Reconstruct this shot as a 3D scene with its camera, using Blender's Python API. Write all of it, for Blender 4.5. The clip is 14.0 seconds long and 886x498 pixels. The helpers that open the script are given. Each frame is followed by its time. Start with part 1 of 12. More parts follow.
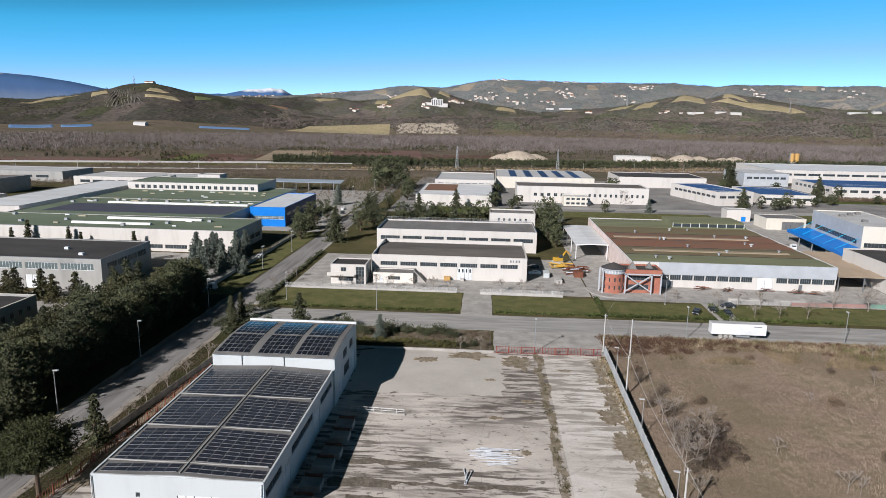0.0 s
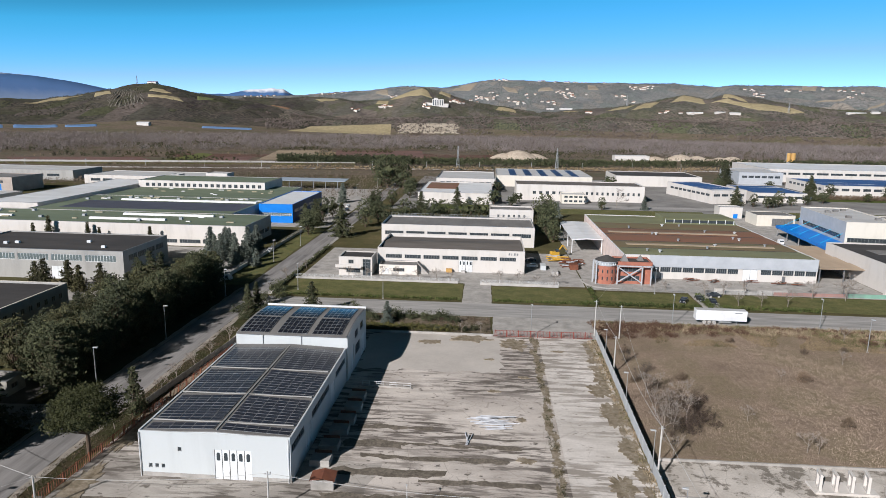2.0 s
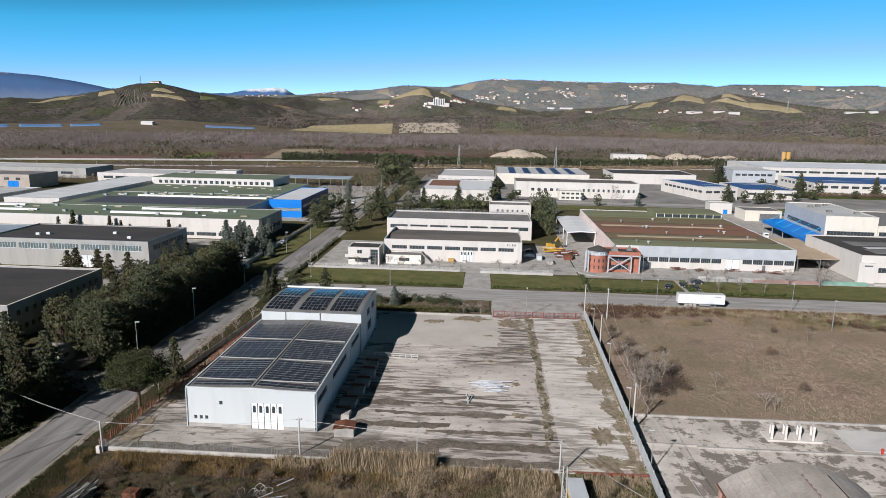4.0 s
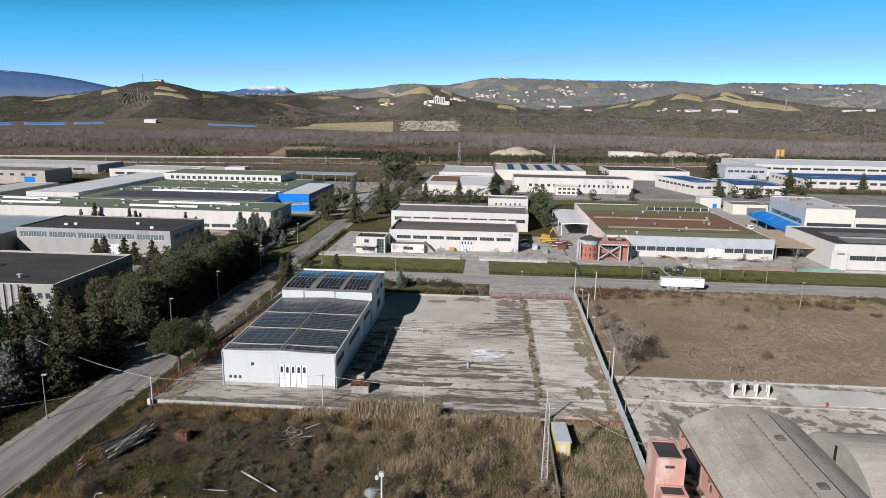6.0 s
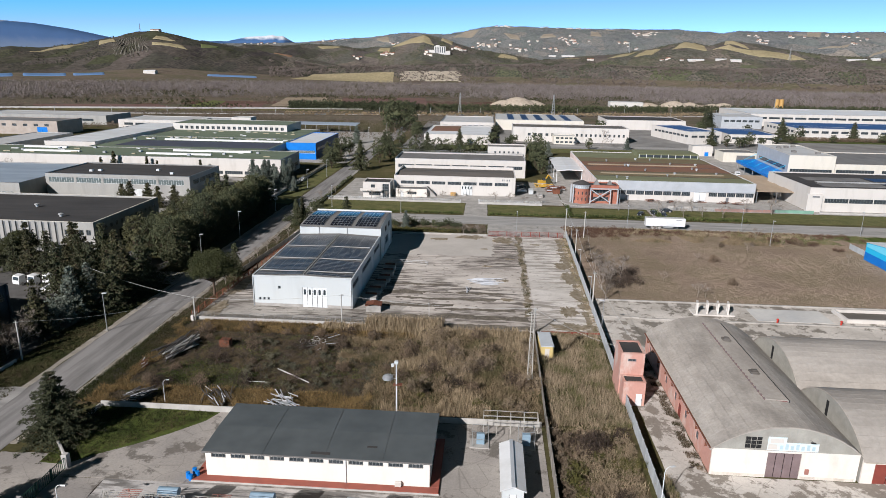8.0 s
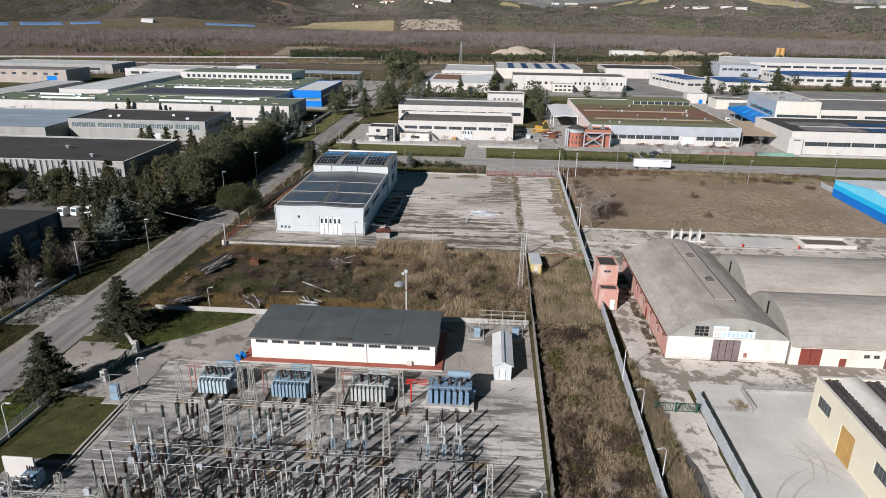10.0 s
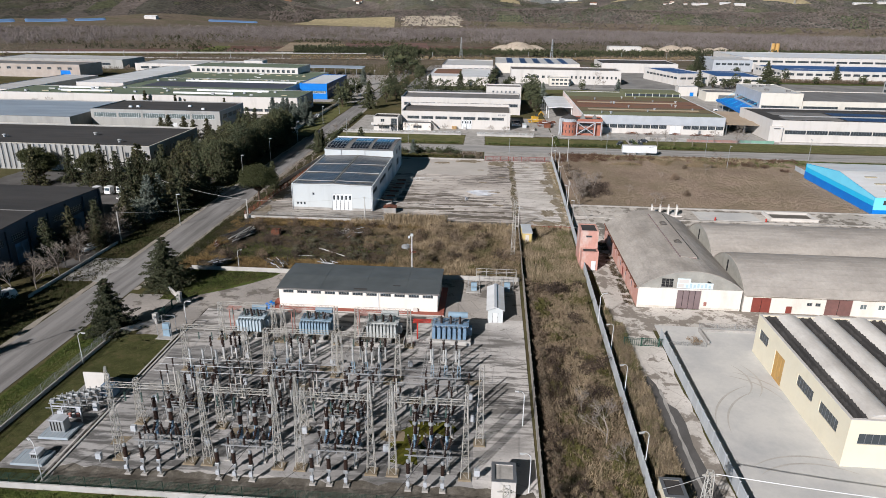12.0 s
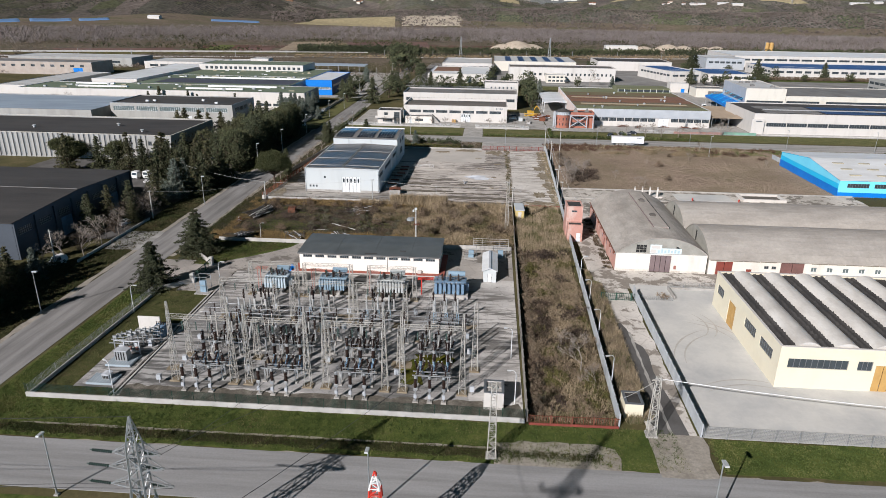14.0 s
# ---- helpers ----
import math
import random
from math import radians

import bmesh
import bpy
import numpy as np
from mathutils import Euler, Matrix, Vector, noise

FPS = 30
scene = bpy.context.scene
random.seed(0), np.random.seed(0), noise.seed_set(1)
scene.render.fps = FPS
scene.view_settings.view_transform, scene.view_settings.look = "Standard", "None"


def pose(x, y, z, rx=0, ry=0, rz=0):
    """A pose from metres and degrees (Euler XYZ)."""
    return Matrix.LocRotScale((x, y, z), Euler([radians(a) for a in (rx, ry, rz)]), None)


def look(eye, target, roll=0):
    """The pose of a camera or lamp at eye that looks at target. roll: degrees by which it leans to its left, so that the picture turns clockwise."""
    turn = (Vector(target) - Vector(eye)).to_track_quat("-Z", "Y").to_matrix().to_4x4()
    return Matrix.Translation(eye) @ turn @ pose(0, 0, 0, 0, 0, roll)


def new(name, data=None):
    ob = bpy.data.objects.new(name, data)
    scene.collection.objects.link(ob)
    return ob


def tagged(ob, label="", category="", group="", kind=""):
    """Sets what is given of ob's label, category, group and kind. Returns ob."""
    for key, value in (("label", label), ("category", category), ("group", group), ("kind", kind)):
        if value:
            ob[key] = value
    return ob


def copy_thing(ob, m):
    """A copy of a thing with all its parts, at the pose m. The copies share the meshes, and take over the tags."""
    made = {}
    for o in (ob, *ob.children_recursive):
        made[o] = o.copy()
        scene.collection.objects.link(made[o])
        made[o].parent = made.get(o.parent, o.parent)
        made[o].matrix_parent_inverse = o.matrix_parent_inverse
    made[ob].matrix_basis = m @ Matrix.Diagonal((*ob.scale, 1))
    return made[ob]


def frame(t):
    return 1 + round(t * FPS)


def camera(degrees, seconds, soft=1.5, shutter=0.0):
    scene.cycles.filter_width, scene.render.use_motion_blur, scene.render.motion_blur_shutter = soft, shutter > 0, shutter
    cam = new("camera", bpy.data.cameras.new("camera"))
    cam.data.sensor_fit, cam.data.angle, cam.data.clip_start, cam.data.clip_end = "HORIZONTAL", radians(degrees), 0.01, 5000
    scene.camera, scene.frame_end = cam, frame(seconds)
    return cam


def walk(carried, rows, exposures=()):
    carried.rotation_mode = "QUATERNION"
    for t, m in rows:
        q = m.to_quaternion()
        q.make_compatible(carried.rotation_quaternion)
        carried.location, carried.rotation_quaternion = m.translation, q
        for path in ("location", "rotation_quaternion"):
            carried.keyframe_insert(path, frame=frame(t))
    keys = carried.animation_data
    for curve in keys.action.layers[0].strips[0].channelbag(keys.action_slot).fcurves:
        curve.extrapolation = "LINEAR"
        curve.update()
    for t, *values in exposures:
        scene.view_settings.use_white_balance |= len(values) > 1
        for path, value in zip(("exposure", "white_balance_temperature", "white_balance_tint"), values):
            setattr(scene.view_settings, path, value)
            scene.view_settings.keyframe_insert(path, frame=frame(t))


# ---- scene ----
cam = camera(68.4, 14.0, soft=0.5)
PATH = [
    (0, (27.928, -75.848, 54.958), (27.802, -73.892, 54.559), 1.0),
    (0.5, (28.111, -78.395, 55.004), (27.983, -76.439, 54.605), 1.0),
    (1, (28.126, -81.416, 54.969), (27.998, -79.46, 54.572), 1.0),
    (1.5, (28.106, -84.658, 55.007), (27.979, -82.702, 54.609), 1.0),
    (2, (28.231, -88.256, 55.1), (28.103, -86.3, 54.701), 1.0),
    (4.5, (28.918, -109.029, 55.231), (28.788, -107.074, 54.83), 1.0),
    (5, (29.128, -113.333, 55.14), (28.998, -111.378, 54.739), 1.0),
    (5.5, (29.126, -117.553, 55.273), (28.996, -115.599, 54.869), 1.0),
    (6, (29.295, -122.068, 55.213), (29.165, -120.115, 54.807), 1.0),
    (6.5, (29.437, -126.63, 55.23), (29.307, -124.677, 54.815), 1.0),
    (7, (29.636, -131.256, 55.299), (29.507, -129.309, 54.859), 1.0),
    (7.5, (29.88, -135.962, 55.364), (29.752, -134.027, 54.876), 1.0),
    (8, (30.281, -140.799, 55.49), (30.153, -138.879, 54.943), 0.9),
    (8.5, (30.565, -145.506, 55.473), (30.438, -143.603, 54.869), 0.9),
    (9, (30.799, -150.239, 55.58), (30.673, -148.354, 54.923), 0.9),
    (11.5, (32.163, -173.722, 55.346), (32.037, -171.85, 54.654), 0.8),
    (12, (32.512, -178.416, 55.324), (32.385, -176.544, 54.631), 0.8),
    (12.5, (32.961, -182.959, 55.212), (32.834, -181.087, 54.52), 0.7),
    (13, (33.175, -187.724, 55.12), (33.048, -185.852, 54.428), 0.8),
    (13.5, (33.42, -192.397, 55.142), (33.293, -190.525, 54.449), 0.8),
    (14, (33.7, -196.875, 55.004), (33.573, -195.003, 54.311), 0.8),
]
walk(cam, [(t, look(eye, target, roll)) for t, eye, target, roll in PATH])

# ---- world, sun ----
SUN_EL, SHADOW_AZ = 29.0, 32.0
world = bpy.data.worlds.new("sky")
scene.world = world
world.use_nodes = True
wn, wl = world.node_tree.nodes, world.node_tree.links
sky = wn.new("ShaderNodeTexSky")
sky.sky_type = "NISHITA"
sky.sun_disc = False
sky.sun_elevation = radians(SUN_EL)
sky.sun_rotation = radians(180 + SHADOW_AZ)
sky.altitude = 100
sky.air_density, sky.dust_density, sky.ozone_density = 0.3, 0.0, 2.2
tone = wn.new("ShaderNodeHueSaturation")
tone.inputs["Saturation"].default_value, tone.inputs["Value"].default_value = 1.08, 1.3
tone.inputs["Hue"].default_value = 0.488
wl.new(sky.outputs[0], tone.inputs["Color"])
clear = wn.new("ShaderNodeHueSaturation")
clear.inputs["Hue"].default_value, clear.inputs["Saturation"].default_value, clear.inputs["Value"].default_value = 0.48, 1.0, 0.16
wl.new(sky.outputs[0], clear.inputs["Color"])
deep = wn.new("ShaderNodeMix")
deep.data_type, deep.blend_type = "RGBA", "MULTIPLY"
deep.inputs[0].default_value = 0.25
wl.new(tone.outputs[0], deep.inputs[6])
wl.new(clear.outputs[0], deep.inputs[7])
grey = wn.new("ShaderNodeRGBToBW")
wl.new(deep.outputs[2], grey.inputs[0])
span = wn.new("ShaderNodeMapRange")
span.inputs["From Min"].default_value, span.inputs["From Max"].default_value = 2.0, 4.7
wl.new(grey.outputs[0], span.inputs["Value"])
tint = wn.new("ShaderNodeMix")
tint.data_type = "RGBA"
tint.inputs[6].default_value, tint.inputs[7].default_value = (0.33, 1.22, 1.12, 1), (0.93, 0.84, 0.87, 1)
wl.new(span.outputs[0], tint.inputs[0])
clean = wn.new("ShaderNodeMix")
clean.data_type, clean.blend_type = "RGBA", "MULTIPLY"
clean.inputs[0].default_value = 1.0
wl.new(deep.outputs[2], clean.inputs[6])
wl.new(tint.outputs[2], clean.inputs[7])
zenith = wn.new("ShaderNodeMapRange")
zenith.inputs["From Min"].default_value, zenith.inputs["From Max"].default_value = 0.9, 2.4
wl.new(grey.outputs[0], zenith.inputs["Value"])
high = wn.new("ShaderNodeMix")
high.data_type = "RGBA"
high.inputs[6].default_value, high.inputs[7].default_value = (0.9, 0.17, 0.12, 1), (1, 1, 1, 1)
wl.new(zenith.outputs[0], high.inputs[0])
depth = wn.new("ShaderNodeMix")
depth.data_type, depth.blend_type = "RGBA", "MULTIPLY"
depth.inputs[0].default_value = 1.0
wl.new(clean.outputs[2], depth.inputs[6])
wl.new(high.outputs[2], depth.inputs[7])
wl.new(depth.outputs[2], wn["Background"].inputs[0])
wn["Background"].inputs[1].default_value = 0.115
sun = new("sun", bpy.data.lights.new("sun", "SUN"))
sun.data.energy, sun.data.angle, sun.data.color = 5.0, radians(0.55), (0.995, 0.954, 0.958)
sun.matrix_basis = look((0, 0, 0), (math.sin(radians(SHADOW_AZ)) * math.cos(radians(SUN_EL)), math.cos(radians(SHADOW_AZ)) * math.cos(radians(SUN_EL)), -math.sin(radians(SUN_EL))))
scene.view_settings.exposure = 0.4

# ---- tools ----


class Mesh:
    """Gathers vertices and faces, then becomes one mesh object."""

    def __init__(self):
        self.v, self.f = [], []

    def add(self, verts, faces):
        n = len(self.v)
        self.v.extend(tuple(p) for p in verts)
        self.f.extend(tuple(n + i for i in f) for f in faces)
        return self

    def box(self, x0, x1, y0, y1, z0, z1):
        return self.add([(x0, y0, z0), (x1, y0, z0), (x1, y1, z0), (x0, y1, z0), (x0, y0, z1), (x1, y0, z1), (x1, y1, z1), (x0, y1, z1)],
                        [(3, 2, 1, 0), (4, 5, 6, 7), (0, 1, 5, 4), (1, 2, 6, 5), (2, 3, 7, 6), (3, 0, 4, 7)])

    def bevel_box(self, x0, x1, y0, y1, z0, z1, b=0.05):
        """A box whose top edges are bevelled."""
        q = [(x0, y0, z0), (x1, y0, z0), (x1, y1, z0), (x0, y1, z0), (x0, y0, z1 - b), (x1, y0, z1 - b), (x1, y1, z1 - b), (x0, y1, z1 - b),
             (x0 + b, y0 + b, z1), (x1 - b, y0 + b, z1), (x1 - b, y1 - b, z1), (x0 + b, y1 - b, z1)]
        f = [(3, 2, 1, 0), (8, 9, 10, 11)]
        for i in range(4):
            j = (i + 1) % 4
            f += [(i, j, 4 + j, 4 + i), (4 + i, 4 + j, 8 + j, 8 + i)]
        return self.add(q, f)

    def beam(self, p, q, w, h=0.0):
        """A square bar from p to q."""
        p, q = Vector(p), Vector(q)
        d = (q - p).normalized()
        a = d.cross(Vector((0, 0, 1)))
        a = Vector((1, 0, 0)) if a.length < 1e-3 else a.normalized()
        b = a.cross(d)
        a, b = a * w / 2, b * (h or w) / 2
        c = [p - a - b, p + a - b, p + a + b, p - a + b, q - a - b, q + a - b, q + a + b, q - a + b]
        return self.add(c, [(0, 1, 2, 3), (7, 6, 5, 4), (1, 0, 4, 5), (2, 1, 5, 6), (3, 2, 6, 7), (0, 3, 7, 4)])

    def tube(self, p, q, r0, r1=None, n=8, cap=True):
        p, q = Vector(p), Vector(q)
        r1 = r0 if r1 is None else r1
        d = (q - p).normalized()
        a = d.cross(Vector((0, 0, 1)))
        a = Vector((1, 0, 0)) if a.length < 1e-3 else a.normalized()
        b = d.cross(a)
        vs = []
        for base, r in ((p, r0), (q, r1)):
            vs += [base + (a * math.cos(2 * math.pi * i / n) + b * math.sin(2 * math.pi * i / n)) * r for i in range(n)]
        fs = [(i, (i + 1) % n, n + (i + 1) % n, n + i) for i in range(n)]
        if cap:
            fs += [tuple(range(n - 1, -1, -1)), tuple(range(n, 2 * n))]
        return self.add(vs, fs)

    def lathe(self, x, y, prof, n=12):
        """Turns (radius, z) pairs round the upright through x, y."""
        vs = [(x + r * math.cos(2 * math.pi * i / n), y + r * math.sin(2 * math.pi * i / n), z) for r, z in prof for i in range(n)]
        fs = [(k * n + i, k * n + (i + 1) % n, (k + 1) * n + (i + 1) % n, (k + 1) * n + i) for k in range(len(prof) - 1) for i in range(n)]
        fs += [tuple(range(n - 1, -1, -1)), tuple(range((len(prof) - 1) * n, len(prof) * n))]
        return self.add(vs, fs)

    def strip(self, path, r, n=5):
        """A round cable along a list of places."""
        pts = [Vector(p) for p in path]
        vs, fs = [], []
        for k, p in enumerate(pts):
            d = (pts[min(k + 1, len(pts) - 1)] - pts[max(k - 1, 0)]).normalized()
            a = d.cross(Vector((0, 0, 1)))
            a = Vector((1, 0, 0)) if a.length < 1e-3 else a.normalized()
            b = d.cross(a)
            vs += [p + (a * math.cos(2 * math.pi * i / n) + b * math.sin(2 * math.pi * i / n)) * r for i in range(n)]
            if k:
                fs += [((k - 1) * n + i, (k - 1) * n + (i + 1) % n, k * n + (i + 1) % n, k * n + i) for i in range(n)]
        fs += [tuple(range(n - 1, -1, -1)), tuple(range((len(pts) - 1) * n, len(pts) * n))]
        return self.add(vs, fs)

    def extrude(self, poly, axis, a0, a1):
        """A polygon of (u, z) drawn out along x or y."""
        n = len(poly)
        put = (lambda u, z, a: (u, a, z)) if axis == "y" else (lambda u, z, a: (a, u, z))
        vs = [put(u, z, a0) for u, z in poly] + [put(u, z, a1) for u, z in poly]
        return self.add(vs, [tuple(range(n)), tuple(range(2 * n - 1, n - 1, -1))] + [(i, n + i, n + (i + 1) % n, (i + 1) % n) for i in range(n)])

    def slab(self, pts, z0, z1):
        """A flat plate with the outline pts (anticlockwise), from z0 to z1."""
        n = len(pts)
        vs = [(x, y, z0) for x, y in pts] + [(x, y, z1) for x, y in pts]
        return self.add(vs, [tuple(range(n - 1, -1, -1)), tuple(range(n, 2 * n))] + [(i, (i + 1) % n, n + (i + 1) % n, n + i) for i in range(n)])

    def data(self, name, material, smooth=False):
        me = bpy.data.meshes.new(name)
        me.from_pydata(self.v, [], self.f)
        bm = bmesh.new()
        bm.from_mesh(me)
        bmesh.ops.recalc_face_normals(bm, faces=bm.faces)
        bm.to_mesh(me)
        bm.free()
        for m in material if isinstance(material, (list, tuple)) else [material]:
            me.materials.append(m)
        if smooth:
            for p in me.polygons:
                p.use_smooth = True
        return me


def thing(name, x, y, z=0.0, rz=0.0, label="", category="", group="", kind=""):
    ob = new(name)
    ob.empty_display_size = 0.2
    ob.matrix_basis = pose(x, y, z, 0, 0, rz)
    return tagged(ob, label, category, group, kind)


def part(name, mesh, material, parent, label="", smooth=False):
    ob = new(name, mesh if isinstance(mesh, bpy.types.Mesh) else mesh.data(name, material, smooth))
    ob.parent = parent
    return tagged(ob, label)


def single(name, mesh, material, label="", category="", group="", kind="", smooth=False, at=None):
    ob = new(name, mesh if isinstance(mesh, bpy.types.Mesh) else mesh.data(name, material, smooth))
    if at is not None:
        ob.matrix_basis = at
    return tagged(ob, label, category, group, kind)


def fast_mesh(name, verts, faces, material):
    """One mesh from arrays of triangles or quads."""
    me = bpy.data.meshes.new(name)
    verts, faces = np.asarray(verts, np.float32), np.asarray(faces, np.int32)
    k = faces.shape[1]
    me.vertices.add(len(verts))
    me.vertices.foreach_set("co", verts.ravel())
    me.loops.add(faces.size)
    me.loops.foreach_set("vertex_index", faces.ravel())
    me.polygons.add(len(faces))
    me.polygons.foreach_set("loop_start", np.arange(0, faces.size, k, dtype=np.int32))
    me.polygons.foreach_set("loop_total", np.full(len(faces), k, np.int32))
    me.update(calc_edges=True)
    me.materials.append(material)
    return me


# ---- materials ----
def shader(name):
    m = bpy.data.materials.new(name)
    m.use_nodes = True
    return m, m.node_tree.nodes, m.node_tree.links, m.node_tree.nodes["Principled BSDF"]


def noise_node(n, l, co, scale, detail=4, rough=0.6):
    t = n.new("ShaderNodeTexNoise")
    t.inputs["Scale"].default_value, t.inputs["Detail"].default_value, t.inputs["Roughness"].default_value = scale, detail, rough
    l.new(co, t.inputs["Vector"])
    return t.outputs["Fac"]


def ramp(n, l, fac, stops):
    r = n.new("ShaderNodeValToRGB")
    els = r.color_ramp.elements
    while len(els) < len(stops):
        els.new(0.5)
    for e, (p, c) in zip(els, stops):
        e.position, e.color = p, (*c, 1) if len(c) == 3 else c
    l.new(fac, r.inputs[0])
    return r.outputs[0]


def blend(n, l, fac, a, b, kind="MIX"):
    x = n.new("ShaderNodeMix")
    x.data_type, x.blend_type = "RGBA", kind
    for s, v in ((x.inputs[0], fac), (x.inputs[6], a), (x.inputs[7], b)):
        if isinstance(v, (int, float)):
            s.default_value = v
        elif isinstance(v, tuple):
            s.default_value = (*v, 1)
        else:
            l.new(v, s)
    return x.outputs[2]


def maths(n, l, op, a, b=0.0):
    x = n.new("ShaderNodeMath")
    x.operation = op
    for s, v in zip(x.inputs, (a, b)):
        if isinstance(v, (int, float)):
            s.default_value = v
        else:
            l.new(v, s)
    return x.outputs[0]


def stretched(n, l, sx, sy, sz, world_co=True):
    src = n.new("ShaderNodeNewGeometry").outputs["Position"] if world_co else n.new("ShaderNodeTexCoord").outputs["Object"]
    m = n.new("ShaderNodeMapping")
    m.inputs["Scale"].default_value = (sx, sy, sz)
    l.new(src, m.inputs[0])
    return m.outputs[0]


def mat(name, col, dark=None, rough=0.8, metal=0.0, big=0.15, fine=2.0, bump=0.15, spec=0.3, streak=None, amount=(0.35, 0.7), each=0.0, grain=0.25):
    """A surface with a stain colour in large patches, fine grain and relief. streak: stretch of the stains along x, y, z."""
    m, n, l, p = shader(name)
    dark = dark or tuple(c * 0.72 for c in col)
    co = stretched(n, l, *(streak or (1, 1, 1)))
    fac = ramp(n, l, noise_node(n, l, co, big, 6, 0.65), [(amount[0], (0, 0, 0)), (amount[1], (1, 1, 1))])
    c = blend(n, l, fac, col, dark)
    g = noise_node(n, l, stretched(n, l, 1, 1, 1), fine, 5, 0.7)
    c = blend(n, l, grain, c, ramp(n, l, g, [(0.25, (0.45, 0.45, 0.45)), (0.75, (1.0, 1.0, 1.0))]), "MULTIPLY")
    if each:
        o = n.new("ShaderNodeObjectInfo").outputs["Random"]
        c = blend(n, l, 1.0, c, ramp(n, l, o, [(0, (1 - each,) * 3), (1, (1.0,) * 3)]), "MULTIPLY")
    l.new(c, p.inputs["Base Color"])
    p.inputs["Roughness"].default_value, p.inputs["Metallic"].default_value = rough, metal
    p.inputs["Specular IOR Level"].default_value = spec
    if bump:
        b = n.new("ShaderNodeBump")
        b.inputs["Strength"].default_value, b.inputs["Distance"].default_value = bump, 0.05
        l.new(g, b.inputs["Height"])
        l.new(b.outputs[0], p.inputs["Normal"])
    return m


def leaf_mat(name, a, b, rough=0.7, each=0.35):
    """Foliage: every leaf its own tone, every plant its own too."""
    m, n, l, p = shader(name)
    r = n.new("ShaderNodeNewGeometry").outputs["Random Per Island"]
    c = ramp(n, l, r, [(0, a), (1, b)])
    o = n.new("ShaderNodeObjectInfo").outputs["Random"]
    c = blend(n, l, 1.0, c, ramp(n, l, o, [(0, (1 - each, 1 - each, 1 - each)), (1, (1.05, 1.0, 0.95))]), "MULTIPLY")
    l.new(c, p.inputs["Base Color"])
    p.inputs["Roughness"].default_value = rough
    p.inputs["Specular IOR Level"].default_value = 0.15
    return m


def massed(m, own=0.35):
    """Fine twigs and leaves shade as one crown: normals all lean up and sunwards."""
    n, l = m.node_tree.nodes, m.node_tree.links
    v = n.new("ShaderNodeVectorMath")
    v.operation = "MULTIPLY_ADD"
    v.inputs[1].default_value, v.inputs[2].default_value = (own, own, own), (-0.1, -0.3, 0.8)
    l.new(n.new("ShaderNodeNewGeometry").outputs["Normal"], v.inputs[0])
    k = n.new("ShaderNodeVectorMath")
    k.operation = "NORMALIZE"
    l.new(v.outputs[0], k.inputs[0])
    l.new(k.outputs[0], n["Principled BSDF"].inputs["Normal"])
    return m


M_WHITE = mat("white_render", (0.555, 0.525, 0.485), (0.41, 0.385, 0.35), 0.6, big=0.25, streak=(1, 1, 0.25), amount=(0.5, 0.85), grain=0.12, bump=0.05)
M_WHITEP = mat("white_panel", (0.4968, 0.5232, 0.5211), (0.4048, 0.4272, 0.4246), 0.45, big=0.2, streak=(1, 1, 0.15), amount=(0.5, 0.9), grain=0.06, bump=0.02)
M_CREAM = mat("cream_render", (0.67, 0.61, 0.465), (0.58, 0.525, 0.4), 0.7, big=0.2, amount=(0.5, 0.9), grain=0.08, bump=0.04)
M_GREYWALL = mat("grey_concrete_panel", (0.3393, 0.335, 0.3132), (0.2436, 0.2393, 0.2262), 0.8, big=0.25, streak=(1, 1, 0.2), amount=(0.45, 0.8), grain=0.2)
M_BLUEGREY = mat("blue_grey_panel", (0.07, 0.082, 0.1), (0.05, 0.06, 0.073), 0.6, big=0.2, grain=0.15)
M_PINK = mat("pink_render", (0.52, 0.28, 0.225), (0.58, 0.46, 0.4), 0.85, big=0.45, streak=(1, 1, 0.4), amount=(0.5, 0.68), grain=0.3)
M_BRICK = mat("red_brick", (0.42, 0.17, 0.11), (0.3, 0.11, 0.08), 0.85, big=0.5, fine=5, grain=0.4)
M_CONC = mat("pale_concrete", (0.42, 0.4, 0.37), (0.25, 0.24, 0.22), 0.9, big=0.3, fine=3, grain=0.3)
M_KERB = mat("kerb_concrete", (0.48, 0.46, 0.43), (0.33, 0.32, 0.3), 0.9, big=0.5, fine=4, grain=0.3)
M_ROOFDARK = mat("dark_bitumen_roof", (0.045, 0.043, 0.042), (0.075, 0.07, 0.066), 0.85, big=0.12, streak=(0.3, 1, 1), grain=0.3, spec=0.2)
M_ROOFGREY = mat("grey_sheet_roof", (0.2, 0.195, 0.185), (0.13, 0.125, 0.12), 0.8, big=0.15, streak=(1, 0.3, 1), grain=0.3)
M_ROOFMID = mat("weathered_corrugated_roof", (0.15, 0.135, 0.12), (0.09, 0.08, 0.07), 0.85, big=0.18, streak=(0.25, 1, 1), grain=0.3)
M_ROOFWHITE = mat("white_metal_roof", (0.68, 0.69, 0.69), (0.52, 0.52, 0.505), 0.5, big=0.15, streak=(0.4, 1, 1), grain=0.12)
M_ROOFGREEN = mat("mossy_green_roof", (0.195, 0.205, 0.118), (0.14, 0.145, 0.08), 0.85, big=0.12, streak=(0.3, 1, 1), grain=0.35)
M_ROOFBROWN = mat("rusty_brown_roof", (0.21, 0.105, 0.066), (0.155, 0.11, 0.068), 0.85, big=0.1, streak=(0.35, 1, 1), amount=(0.45, 0.65), grain=0.35)
